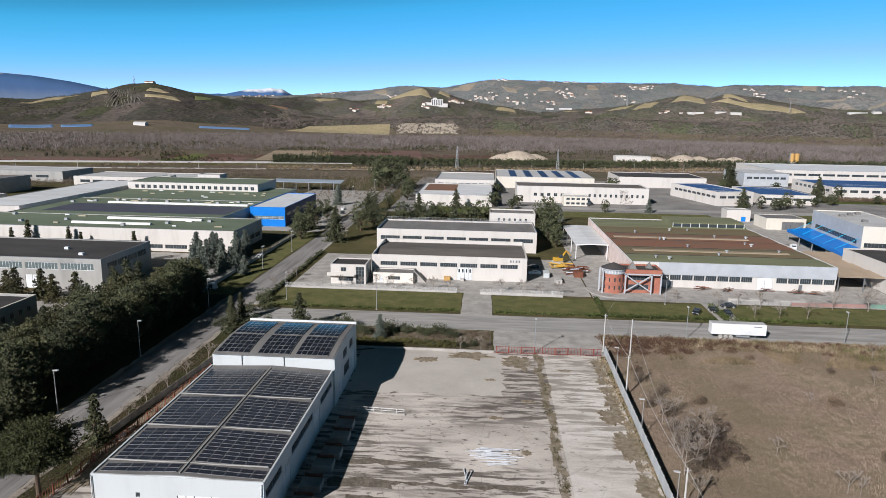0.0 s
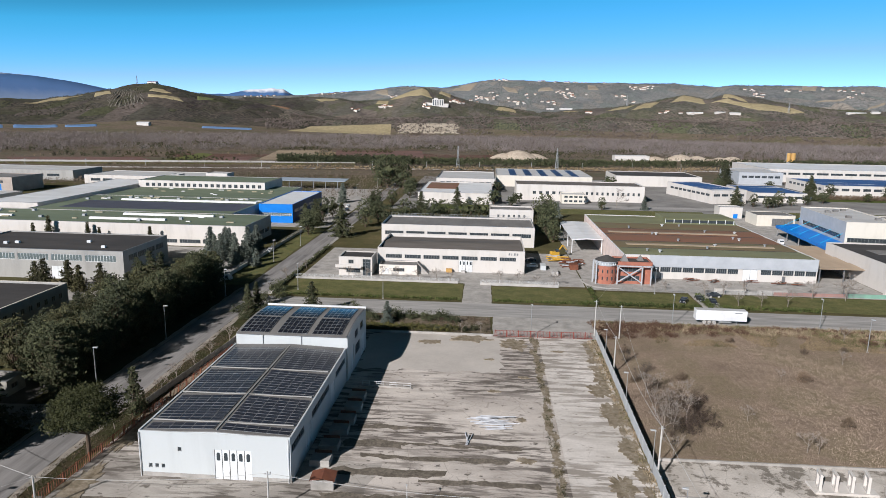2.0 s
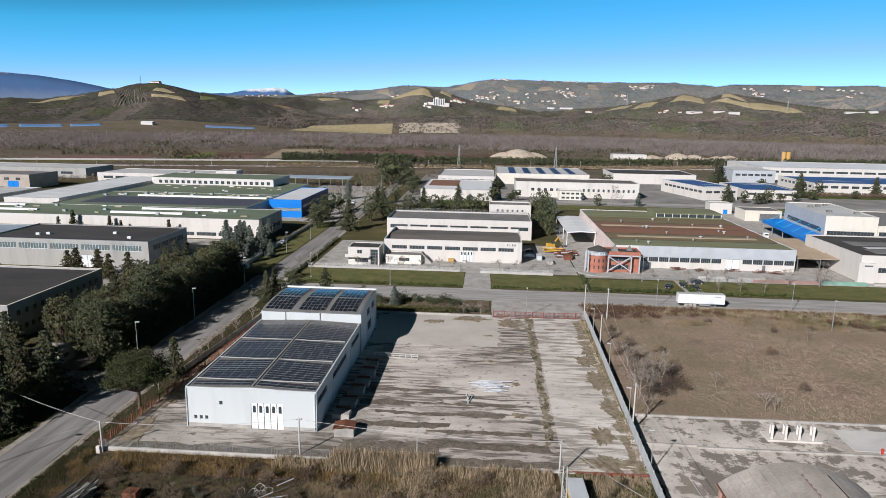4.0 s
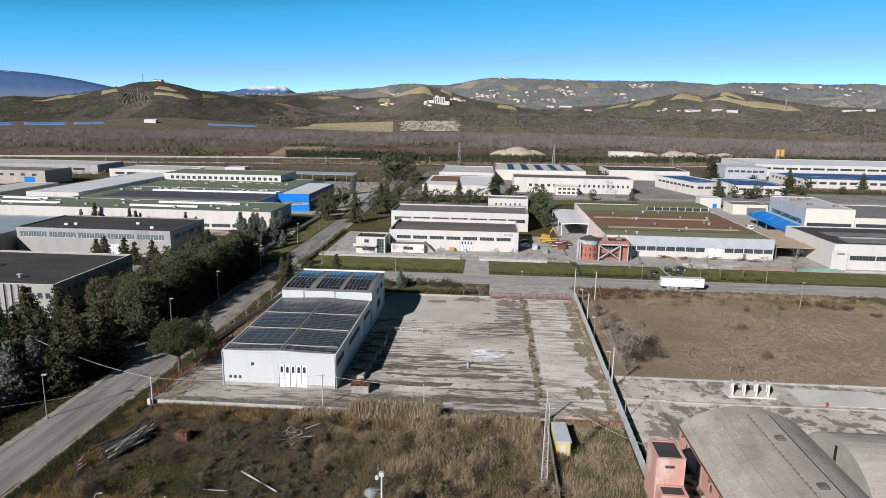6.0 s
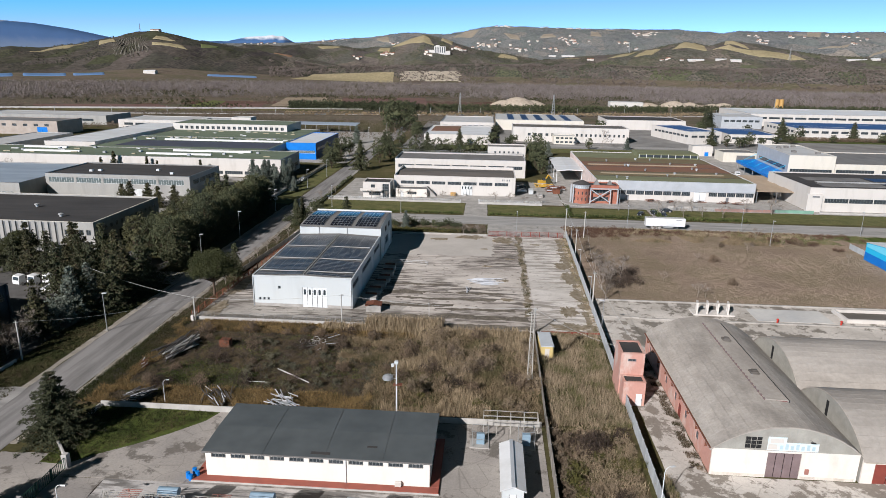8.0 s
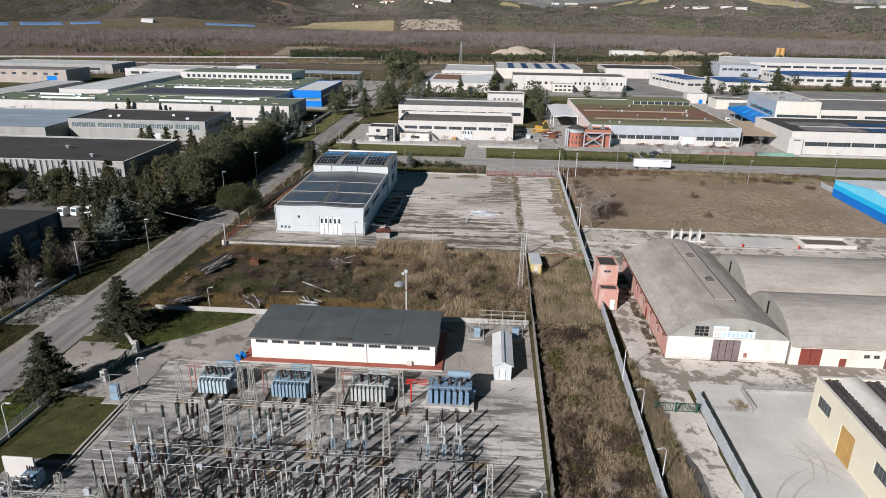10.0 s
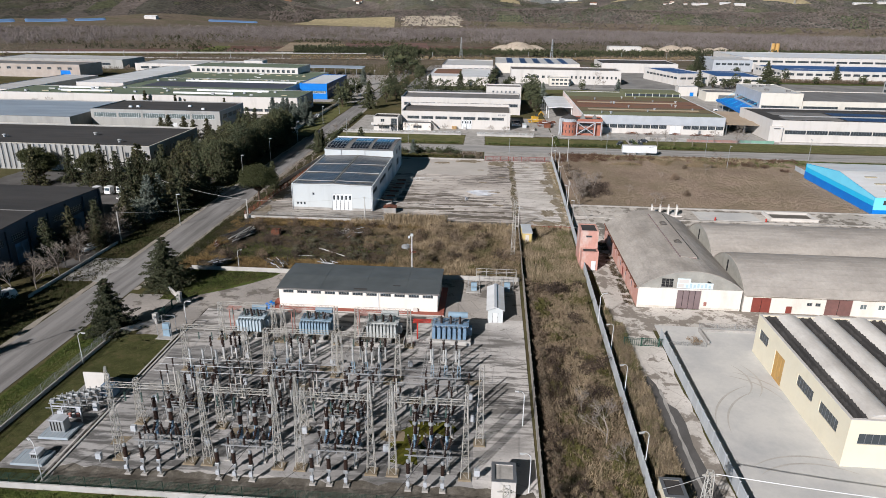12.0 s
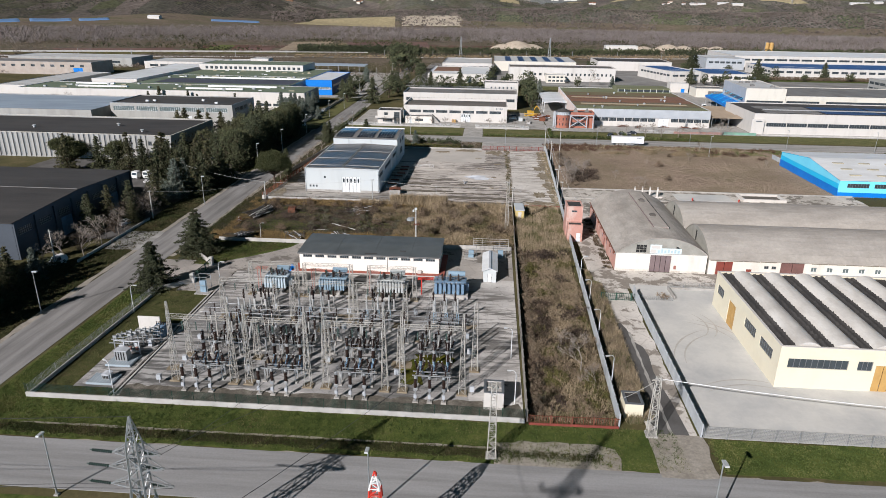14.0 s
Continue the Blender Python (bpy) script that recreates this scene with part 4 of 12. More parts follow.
M_TYRE = mat("faint_tyre_rubber", (0.47, 0.445, 0.405), (0.41, 0.39, 0.355), 0.85, big=0.5, amount=(0.4, 0.6), fine=1.5, grain=0.3, spec=0.2)
for i, (cx, cy, r0, a0, a1) in enumerate(((70, -92, 9, 15, 75), (70, -92, 10.6, 12, 70), (82, -100, 14, 120, 175), (82, -100, 15.7, 118, 170), (68, -84, 7.5, -40, 35), (68, -84, 9.0, -35, 30), (76, -116, 11, 60, 130), (76, -116, 12.5, 62, 128))):
    ang = [radians(a0 + (a1 - a0) * k / 16) for k in range(17)]
    w = [0.3 * math.sin(math.pi * (k + 0.6) / 17.2) + 0.02 for k in range(17)]
    mark = [(cx + r0 * math.cos(a), cy + r0 * math.sin(a)) for a in ang] + [(cx + (r0 + b) * math.cos(a), cy + (r0 + b) * math.sin(a)) for a, b in reversed(list(zip(ang, w)))]
    sheet("tyre_mark", mark, 0.0745 + 0.0006 * i, M_TYRE, "faint curved tyre mark on the apron", "stain")

# weedy patches on the yard
M_STAIN = patchy("damp_dirt", [(0.35, (0.12, 0.105, 0.085)), (0.6, (0.2, 0.175, 0.145))], 0.5, 2.0)
M_MUD = patchy("brown_weedy_soil", [(0.34, (0.16, 0.13, 0.088)), (0.5, (0.25, 0.21, 0.155)), (0.62, (0.33, 0.285, 0.225)), (0.72, (0.16, 0.15, 0.075))], 0.7, 3.0)
def blob(cx, cy, rx, ry, seed, n=84):
    """An uneven round patch."""
    pts = []
    for k in range(n):
        t = 2 * math.pi * k / n
        s = 0.85 + 0.38 * noise.noise((math.cos(t) * 1.1 + seed * 3.7, math.sin(t) * 1.1, seed * 1.3)) + 0.4 * noise.noise((math.cos(t) * 3.5, math.sin(t) * 3.5, seed * 2.1)) + 0.34 * noise.noise((math.cos(t) * 9, math.sin(t) * 9, seed)) + 0.2 * noise.noise((math.cos(t) * 19, math.sin(t) * 19, seed))
        pts.append((cx + math.cos(t) * rx * s, cy + math.sin(t) * ry * s))
    return pts


qb = random.Random(31)
spots = [(41.0 + qb.uniform(-0.5, 0.7), y, qb.uniform(0.5, 1.15), qb.uniform(1.5, 3.4)) for y in range(1, 71, 3)] + [(54.6 + qb.uniform(-0.6, 0.6), y, qb.uniform(0.6, 2.0), qb.uniform(1.5, 4.0)) for y in range(-8, 70, 5)]
spots += [(53.2, 29, 2.4, 4.5), (52.6, 39.5, 2.8, 3.6), (50.4, 4, 2.2, 3.6), (50.5, -6, 4.8, 2.8), (54, 46, 1.8, 5), (53.8, 15, 1.8, 4.2), (36, 10, 1.6, 1.0), (31, 37.2, 1.6, 0.8), (25, 69, 6.0, 2.2), (36, 66, 3.6, 4.5), (36, 24.8, 0.9, 0.9), (15.5, 65.5, 2.6, 1.6), (-31.4, -3, 2.6, 6.5), (-31.6, 14, 2.2, 9), (-31.4, 36, 2.4, 12), (46.5, 62, 1.4, 0.8), (30, 55, 1.2, 0.6), (37.5, 45, 1.4, 0.7)]
for i, (x, y, rx, ry) in enumerate(spots):
    sheet("weed_patch", blob(x, y, rx, ry, i + 1), 0.096 + 0.0016 * i, M_MUD, "brown weedy soil on the old concrete", "weeds")
for i, (a, b, c, d) in enumerate(((-30, 42, -8.6, -6.4), (5, 22, -6, -1.8), (20, 40.5, -3.5, -1.0), (5, 23, 3.6, 5.4), (9, 33, 8.6, 9.8), (5, 15, 12.2, 14.6), (19, 38, 2.0, 3.1), (14, 36, 13.4, 14.2), (6, 20, 19.0, 20.4))):
    sheet("dark_stain", wobble(a, b, c, d, 1.4, 0.5, 120 + i), 0.09 + 0.0025 * i, M_STAIN, "dark damp edge of the yard", "stain")

# mountains far behind
def mountains():
    crest = [(-60, 150), (-52, 240), (-42, 261), (-39.2, 273), (-37.2, 266), (-35.2, 255), (-33.1, 232), (-30.9, 195), (-29, 166), (-27, 168), (-24.9, 179), (-23.2, 176), (-21.9, 180), (-20.8, 200), (-20.1, 212), (-19.3, 219), (-18.3, 227), (-17.9, 219), (-17.4, 221), (-16.5, 182), (-14, 150), (-10, 90)]
    a, c = zip(*crest)
    vs, fs, rows = [], [], [(4620, 0.0), (4680, 0.45), (4740, 0.78), (4800, 1.0), (4860, 0.7)]
    az = np.arange(-60, -10, 0.15)
    for k, (r, part_h) in enumerate(rows):
        for b in az:
            top = np.interp(b, a, c)
            wob = noise.fractal((b * 0.7, k * 0.5, 3.0), 0.9, 2.2, 5) * (4 if b < -24 else 12) * (0.5 if k == 3 else 1)
            vs.append((OX + r * math.sin(radians(b)), OY + r * math.cos(radians(b)), top * part_h + wob))
    n = len(az)
    for k in range(len(rows) - 1):
        fs += [(k * n + i, k * n + i + 1, (k + 1) * n + i + 1, (k + 1) * n + i) for i in range(n - 1)]
    m, nn, l, p = shader("hazed_far_mountain")
    sep = nn.new("ShaderNodeSeparateXYZ")
    l.new(nn.new("ShaderNodeNewGeometry").outputs["Position"], sep.inputs[0])
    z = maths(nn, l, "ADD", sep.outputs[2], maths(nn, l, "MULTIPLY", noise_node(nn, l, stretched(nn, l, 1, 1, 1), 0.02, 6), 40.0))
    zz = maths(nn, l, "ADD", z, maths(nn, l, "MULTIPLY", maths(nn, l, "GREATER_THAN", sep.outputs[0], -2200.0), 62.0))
    # Haze is painted in: blue slopes, paler at the foot; snow on top.
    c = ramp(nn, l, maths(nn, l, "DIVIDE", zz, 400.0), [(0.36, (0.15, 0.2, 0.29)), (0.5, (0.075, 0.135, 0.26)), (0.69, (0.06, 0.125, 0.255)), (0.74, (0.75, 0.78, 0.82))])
    l.new(c, p.inputs["Base Color"])
    p.inputs["Roughness"].default_value, p.inputs["Specular IOR Level"].default_value = 0.95, 0.0
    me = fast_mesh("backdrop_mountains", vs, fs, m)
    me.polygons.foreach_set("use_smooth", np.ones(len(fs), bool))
    single("backdrop_mountains", me, None, "distant mountains tinted blue with haze, snow on the tops", "mountain", kind="structure")


mountains()

# ---- buildings ----
def wall_mesh(length, h, openings, place, thick=0.3):
    """A wall of that length and height with real openings (u0, u1, z0, z1); place turns (u, depth, z) into the thing's axes."""
    us = sorted({0.0, length, *[min(max(v, 0), length) for o in openings for v in o[:2]]})
    zs = sorted({0.0, h, *[min(max(v, 0), h) for o in openings for v in o[2:4]]})
    inside = lambda u, z: any(o[0] < u < o[1] and o[2] < z < o[3] for o in openings)  # noqa: E731
    solid = {(i, k): not inside((us[i] + us[i + 1]) / 2, (zs[k] + zs[k + 1]) / 2) for i in range(len(us) - 1) for k in range(len(zs) - 1)}
    m = Mesh()
    for (i, k), s in solid.items():
        if not s:
            continue
        a, b, c, d = us[i], us[i + 1], zs[k], zs[k + 1]
        for depth in (0.0, thick):
            m.add([place(a, depth, c), place(b, depth, c), place(b, depth, d), place(a, depth, d)], [(0, 1, 2, 3)])
        for (di, dk), (p, q) in (((-1, 0), ((a, c), (a, d))), ((1, 0), ((b, c), (b, d))), ((0, -1), ((a, c), (b, c))), ((0, 1), ((a, d), (b, d)))):
            if not solid.get((i + di, k + dk), False):
                m.add([place(p[0], 0, p[1]), place(q[0], 0, q[1]), place(q[0], thick, q[1]), place(p[0], thick, p[1])], [(0, 1, 2, 3)])
    me = m.data("wall", [])
    bm = bmesh.new()
    bm.from_mesh(me)
    bmesh.ops.remove_doubles(bm, verts=bm.verts, dist=0.001)
    bmesh.ops.recalc_face_normals(bm, faces=bm.faces)
    bm.to_mesh(me)
    bm.free()
    return me


def face_place(face, w, d):
    return {"S": lambda u, e, z: (u, e, z), "N": lambda u, e, z: (u, d - e, z), "W": lambda u, e, z: (e, u, z), "E": lambda u, e, z: (w - e, u, z)}[face]


def window_part(parent, place, u0, u1, z0, z1, panes=4, rows=1, frame=None, glass=None, bar=0.09):
    """A window set back in its opening: a frame with glazing bars, and the pane behind it."""
    f = Mesh()
    def bar_box(a, b, c, d):
        pts = [place(u, e, z) for e in (0.1, 0.18) for u, z in ((a, c), (b, c), (b, d), (a, d))]
        f.add(pts, [(0, 1, 2, 3), (7, 6, 5, 4), (0, 4, 5, 1), (1, 5, 6, 2), (2, 6, 7, 3), (3, 7, 4, 0)])
    bar_box(u0, u1, z0, z0 + bar)
    bar_box(u0, u1, z1 - bar, z1)
    for i in range(panes + 1):
        u = u0 + (u1 - u0 - bar) * i / panes
        bar_box(u, u + bar, z0 + bar, z1 - bar)
    for k in range(1, rows):
        z = z0 + (z1 - z0) * k / rows
        bar_box(u0 + bar, u1 - bar, z - bar / 2, z + bar / 2)
    win = part("window", f, frame or M_FRAME, parent)
    g = Mesh().add([place(u, e, z) for e in (0.13, 0.15) for u, z in ((u0 + 0.03, z0 + 0.03), (u1 - 0.03, z0 + 0.03), (u1 - 0.03, z1 - 0.03), (u0 + 0.03, z1 - 0.03))],
                   [(0, 1, 2, 3), (7, 6, 5, 4), (0, 4, 5, 1), (1, 5, 6, 2), (2, 6, 7, 3), (3, 7, 4, 0)])
    part("pane", g, glass or M_GLASS, win)
    return win


def door_part(parent, place, u0, u1, z1, leaves=2, material=None, lights=False):
    """A door of several leaves set back in its opening, with a handle and small lights where they show."""
    m = Mesh()
    step = (u1 - u0) / leaves
    for i in range(leaves):
        a, b = u0 + step * i + 0.05, u0 + step * (i + 1) - 0.05
        pts = [place(u, e, z) for e in (0.08, 0.16) for u, z in ((a, 0.03), (b, 0.03), (b, z1 - 0.04), (a, z1 - 0.04))]
        m.add(pts, [(0, 1, 2, 3), (7, 6, 5, 4), (0, 4, 5, 1), (1, 5, 6, 2), (2, 6, 7, 3), (3, 7, 4, 0)])
    d = part("door", m, material or M_WFRAME, parent)
    if lights:
        for i in range(leaves):
            c, zz = u0 + step * (i + 0.5), z1 * 0.78
            g = Mesh()
            ring = [(c - 0.27, zz - 0.7), (c - 0.05, zz - 0.72), (c + 0.05, zz - 0.72), (c + 0.27, zz - 0.7), (c + 0.27, zz - 0.2), (c + 0.27, zz + 0.3), (c + 0.22, zz + 0.48), (c + 0.1, zz + 0.58), (c - 0.1, zz + 0.58), (c - 0.22, zz + 0.48), (c - 0.27, zz + 0.3), (c - 0.27, zz - 0.2)]
            g.add([place(u, 0.05, z) for u, z in ring] + [place(u, 0.075, z) for u, z in ring], [tuple(range(12)), *[(k, (k + 1) % 12, 12 + (k + 1) % 12, 12 + k) for k in range(12)]])
            part("pane", g, M_GLASS, d)
    hm = Mesh()
    c = u0 + step * max(1, leaves // 2)
    p0, p1 = place(c - 0.12, 0.03, 1.0), place(c - 0.06, 0.07, 1.3)
    hm.box(min(p0[0], p1[0]), max(p0[0], p1[0]), min(p0[1], p1[1]), max(p0[1], p1[1]), 1.0, 1.3)
    part("handle", hm, M_FRAME, d)
    return d


def building(name, label, x0, x1, y0, y1, h, wall, roof, openings=None, profile=None, axis="y", parapet=0.5, coping=None, walls=None, category="building", overhang=0.15, roof_label="", gable_mat=None):
    """A hall. openings: face -> list of (u0, u1, z0, z1, kind, count). profile: roof line as (u, z) over the eaves, drawn along axis; without it the roof is flat behind a parapet."""
    w, d = x1 - x0, y1 - y0
    ob = thing(name, x0, y0, 0, 0, label, category)
    openings = openings or {}
    for face in "SNWE":
        place, length = face_place(face, w, d), (w if face in "SN" else d)
        if face in "WE":
            inner = lambda u, e, z, place=place: place(u + 0.302, e, z)  # noqa: E731
            length, shift = d - 0.604, 0.302
        else:
            inner, shift = place, 0.0
        holes = openings.get(face, [])
        me = wall_mesh(length, h, [(a - shift, b - shift, c, e) for a, b, c, e, *_ in holes], inner)
        me.materials.append((walls or {}).get(face, wall))
        part("wall", me, None, ob)
        for a, b, c, e, kind, count, *rest in holes:
            if kind == "win":
                window_part(ob, place, a, b, c, e, count, *(rest or [1]))
            elif kind == "wwin":
                window_part(ob, place, a, b, c, e, count, *(rest or [1]), frame=M_WFRAME, glass=M_GLASSG)
            elif kind == "dark":
                pass
            else:
                door_part(ob, place, a, b, e, count, *(rest or [None]), lights=kind == "lights")
    fl = Mesh().box(0.31, w - 0.31, 0.31, d - 0.31, 0.02, 0.12)
    # Near-black floor stands in for the unlit inside of the hall.
    part("floor_slab", fl, M_DARK, ob)
    if profile:
        o = overhang
        top = list(profile)
        n = len(top)
        m = Mesh()
        lo, hi = (-o, (d if axis == "y" else w) + o)
        under = [(u, z - 0.12) for u, z in reversed(top)]
        m.extrude(top + under, axis, lo, hi)
        part("roof", m, roof, ob, roof_label)
        ends = [(u, z - 0.125) for u, z in top if 0 <= u <= (w if axis == "y" else d)]
        span = w if axis == "y" else d
        for a0, a1 in ((0.0, 0.25), (hi - o - 0.25, hi - o)):
            line = [(0.05, h + 0.003)] + [(min(max(u, 0.05), span - 0.05), max(z, h + 0.004)) for u, z in ends] + [(span - 0.05, h + 0.003)]
            part("gable", Mesh().extrude(line, axis, a0, a1), gable_mat or (walls or {}).get("S" if axis == "y" else "E", wall), ob)
    else:
        part("roof", Mesh().box(0.31, w - 0.31, 0.31, d - 0.31, h - parapet - 0.2, h - parapet), roof, ob, roof_label)
        c = Mesh()
        for a, b, e, f in ((-0.05, w + 0.05, -0.05, 0.36), (-0.05, w + 0.05, d - 0.36, d + 0.05), (-0.05, 0.36, 0.36, d - 0.36), (w - 0.36, w + 0.05, 0.36, d - 0.36)):
            c.box(a, b, e, f, h + 0.003, h + 0.08)
        part("coping", c, coping or M_FRAME, ob)
    return ob


def ribbon(u0, u1, z0, z1, count, gap=0.5, kind="win", panes=4, rows=1):
    """A row of equal windows."""
    step = (u1 - u0) / count
    return [(u0 + step * i + gap / 2, u0 + step * (i + 1) - gap / 2, z0, z1, kind, panes, rows) for i in range(count)]


def arc(u0, u1, z0, rise, n=20, over=0.0):
    """A shallow arch as a roof line."""
    c, half = (u0 + u1) / 2, (u1 - u0) / 2
    rad = (half * half + rise * rise) / (2 * rise)
    pts = []
    for i in range(n + 1):
        u = u0 - over + (u1 - u0 + 2 * over) * i / n
        q = min(abs(u - c), half + over)
        pts.append((u, z0 + math.sqrt(max(rad * rad - q * q, 0)) - (rad - rise)))
    return pts


# the white warehouse with solar panels: low wing and tall wing
bay = [(0.8, 7.6, 4.6, 5.9, "win", 7), (8.4, 11.6, 0.0, 4.9, "door", 3), (12.4, 24.4, 4.6, 5.9, "win", 12), (25.4, 28.8, 0.0, 4.9, "door", 3), (29.6, 38.0, 4.6, 5.9, "win", 8)]
warehouse = building("warehouse", "white warehouse with solar panels on its low roof", -23.4, 0, 0, 39, 7.35, M_WHITEP, M_ROOFGREY,
    {"S": [(11.6, 17.4, 0.0, 5.0, "lights", 5), (5.9, 6.5, 4.4, 5.1, "win", 1), (1.2, 1.75, 1.5, 2.2, "win", 1), (2.2, 2.75, 1.5, 2.2, "win", 1), (3.2, 3.75, 1.5, 2.2, "win", 1)], "E": bay},
    profile=[(-0.1, 7.45), (11.9, 7.95), (23.5, 7.45)], overhang=-0.1)
for a, b in ((-0.04, 11.55), (17.45, 23.44)):
    part("plinth", Mesh().box(a, b, -0.06, 0, 0.08, 0.75), M_CONC, warehouse)
part("parapet", Mesh().box(-0.05, 23.45, -0.12, 0.1, 7.36, 7.62).box(-0.14, 0.14, 0.12, 38.9, 7.36, 7.62).box(23.26, 23.54, 0.12, 38.9, 7.36, 7.62), M_WHITEP, warehouse, "white metal edge trim")
for gx in (23.1, -0.02):
    part("downpipe", Mesh().tube((gx, -0.2, 0.1), (gx, -0.2, 7.3), 0.07), M_WFRAME, warehouse)
tall_wing = building("warehouse_wing", "taller white wing with a curved solar roof", -23.4, 0.3, 39.3, 60, 9.7, M_WHITEP, M_ROOFGREY,
    {"E": [(3, 6.2, 0, 6.2, "door", 3), (8, 13, 2.6, 5.0, "win", 5), (7.5, 11, 6.6, 8.4, "win", 4), (13.5, 17, 6.6, 8.4, "win", 4), (14.5, 18.5, 0, 5, "door", 4)]},
    profile=[(u, z) for u, z in arc(-0.3, 21, 9.8, 0.75, 14)], axis="x", overhang=-0.15)
for a in (5.7, 13.9):
    part("rib", Mesh().box(a, a + 0.15, -0.14, -0.005, 7.0, 9.75), M_FRAME, tall_wing)
part("parapet", Mesh().box(-0.05, 23.75, 20.45, 20.75, 9.72, 10.3), M_WFRAME, tall_wing, "ribbed white edge")


def panel_mesh(w, d, cells):
    m = Mesh().box(-w / 2, w / 2, -d / 2, d / 2, 0, 0.04)
    m.box(-w / 2 + 0.035, w / 2 - 0.035, -d / 2 + 0.035, d / 2 - 0.035, 0.03, 0.045)
    me = m.data("solar_panel", [M_STEEL, cells])
    for i in range(6, 12):
        me.polygons[i].material_index = 1
    return me


def slope_z(profile, u):
    us, zs = zip(*profile)
    return float(np.interp(u, us, zs))


def put_panels(parent, cols, rows, mesh, height, limit, turn):
    """Panels at all crossings of cols and rows; past the limit they are joined."""
    rest, count = Mesh(), 0
    src = [v.co.copy() for v in mesh.vertices]
    polys = [tuple(p.vertices) for p in mesh.polygons]
    slots = [p.material_index for p in mesh.polygons]
    rest_slots = []
    for y in rows:
        for x in cols:
            m = Matrix.Translation((x, y, height(x, y))) @ turn(x, y)
            if count < limit:
                ob = new("solar_panel", mesh)
                ob.parent = parent
                ob.matrix_basis = m
            else:
                rest.add([m @ v for v in src], polys)
                rest_slots += slots
            count += 1
    if rest.v:
        me = rest.data("solar_array", [mesh.materials[0], mesh.materials[1]])
        me.polygons.foreach_set("material_index", rest_slots)
        tagged(part("solar_array", me, None, parent), kind="stuff")


low = panel_mesh(1.72, 1.0, M_PV)
prof = [(-0.1, 7.45), (11.9, 7.95), (23.5, 7.45)]
low_cols = [0.75 + 0.9 + 1.77 * i for i in range(6)] + [12.45 + 0.9 + 1.77 * i for i in range(6)]
low_rows = [1.2, 2.25] + [4.1 + 1.05 * i for i in range(9)] + [14.5 + 1.05 * i for i in range(10)] + [25.8 + 1.05 * i for i in range(11)]
fall = math.atan(0.5 / 11.8)
put_panels(warehouse, low_cols, low_rows, low, lambda x, y: slope_z(prof, x) + 0.08, 300, lambda x, y: Matrix.Rotation(-fall if x < 11.9 else fall, 4, "Y"))
walkway = Mesh()
for y in (3.05, 13.55, 24.95):
    walkway.box(0.5, 23.0, y + 0.15, y + 0.27, 7.8, 7.98)
part("roof_walkway", walkway.box(11.87, 12.0, 0.4, 37.6, 7.97, 8.1), M_GREYWALL, warehouse, "pale metal roof strips")
high = panel_mesh(1.0, 1.68, M_PVW)
arch = arc(-0.3, 21, 9.8, 0.75, 14)
for start in (1.2, 9.2, 16.6):
    put_panels(tall_wing, [start + 1.04 * i for i in range(6)], [1.3 + 1.72 * i for i in range(5)] + [10.6 + 1.72 * i for i in range(5)], high, lambda x, y: slope_z(arch, y) + 0.1, 60,
               lambda x, y: Matrix.Rotation(math.atan((slope_z(arch, y + 0.5) - slope_z(arch, y - 0.5))), 4, "X"))

# substation control building
control = building("control_building", "low cream control building with a slate green roof", -7, 23.9, -65, -53, 4.0, M_CREAMNEW, M_SLATE,
    {"S": ribbon(0.5, 30.4, 3.1, 3.72, 11, 0.7, panes=4), "E": [(5, 6.6, 0, 2.4, "door", 2)]}, profile=[(-0.28, 4.21), (6.0, 4.5), (12.6, 4.3)], axis="x", overhang=0.35)
part("plinth", Mesh().bevel_box(-1.6, 32.2, -1.3, -0.02, 0.08, 0.35, 0.04).bevel_box(30.95, 32.2, 0, 12, 0.08, 0.35, 0.04).bevel_box(-1.6, -0.02, 0, 3.4, 0.08, 0.35, 0.04), M_REDFLOOR, control, "red paved plinth")
for sx in (8.0, 16.5, 24.5):
    part("roof_seam", Mesh().extrude([(-0.28, 4.2), (6.0, 4.51), (12.6, 4.3), (12.6, 4.33), (6.0, 4.54), (-0.28, 4.23)], "x", sx, sx + 0.1), M_SLATE, control)
part("plinth_edge", Mesh().bevel_box(-1.7, 32.3, -1.42, -1.305, 0.06, 0.3, 0.02), M_KERB, control, "worn pale edge of the plinth")
part("roof_felt_patch", Mesh().box(14.6, 17.2, 0.3, 0.9, 4.262, 4.285).box(22.0, 23.4, 2.4, 2.8, 4.345, 4.37), M_ROOFDARK, control, "dark repaired patches on the roof")
part("roof_edge", Mesh().box(-0.37, 31.27, -0.42, -0.355, 4.02, 4.24), M_ROOFGREY, control, "pale gutter along the eaves")
part("downpipe", Mesh().tube((19.5, -0.1, 0.4), (19.5, -0.1, 4.0), 0.06), M_WFRAME, control)
part("air_conditioner", Mesh().bevel_box(26.2, 27.1, -0.45, -0.02, 0.4, 1.1), M_WHITE, control)
white_shed = building("equipment_shed", "small white shed with a pitched roof and blue stripe", 33.6, 36.4, -68, -57.5, 2.7, M_WHITEP, M_ROOFWHITE,
    {"S": [(0.9, 1.9, 0, 2.1, "door", 1)]}, profile=[(-0.3, 2.75), (1.4, 3.45), (3.1, 2.75)], overhang=0.3)
part("ridge_strip", Mesh().box(1.15, 1.65, -0.32, 10.82, 3.4, 3.5), M_BAND, white_shed, "blue-grey ridge strip")
hut = building("switch_hut", "white concrete hut by the substation fence", 34.4, 37.3, -115.3, -111.8, 2.9, M_WHITE, M_CONC, {"E": [(1, 2, 0, 2.1, "door", 1)]}, parapet=0.12)

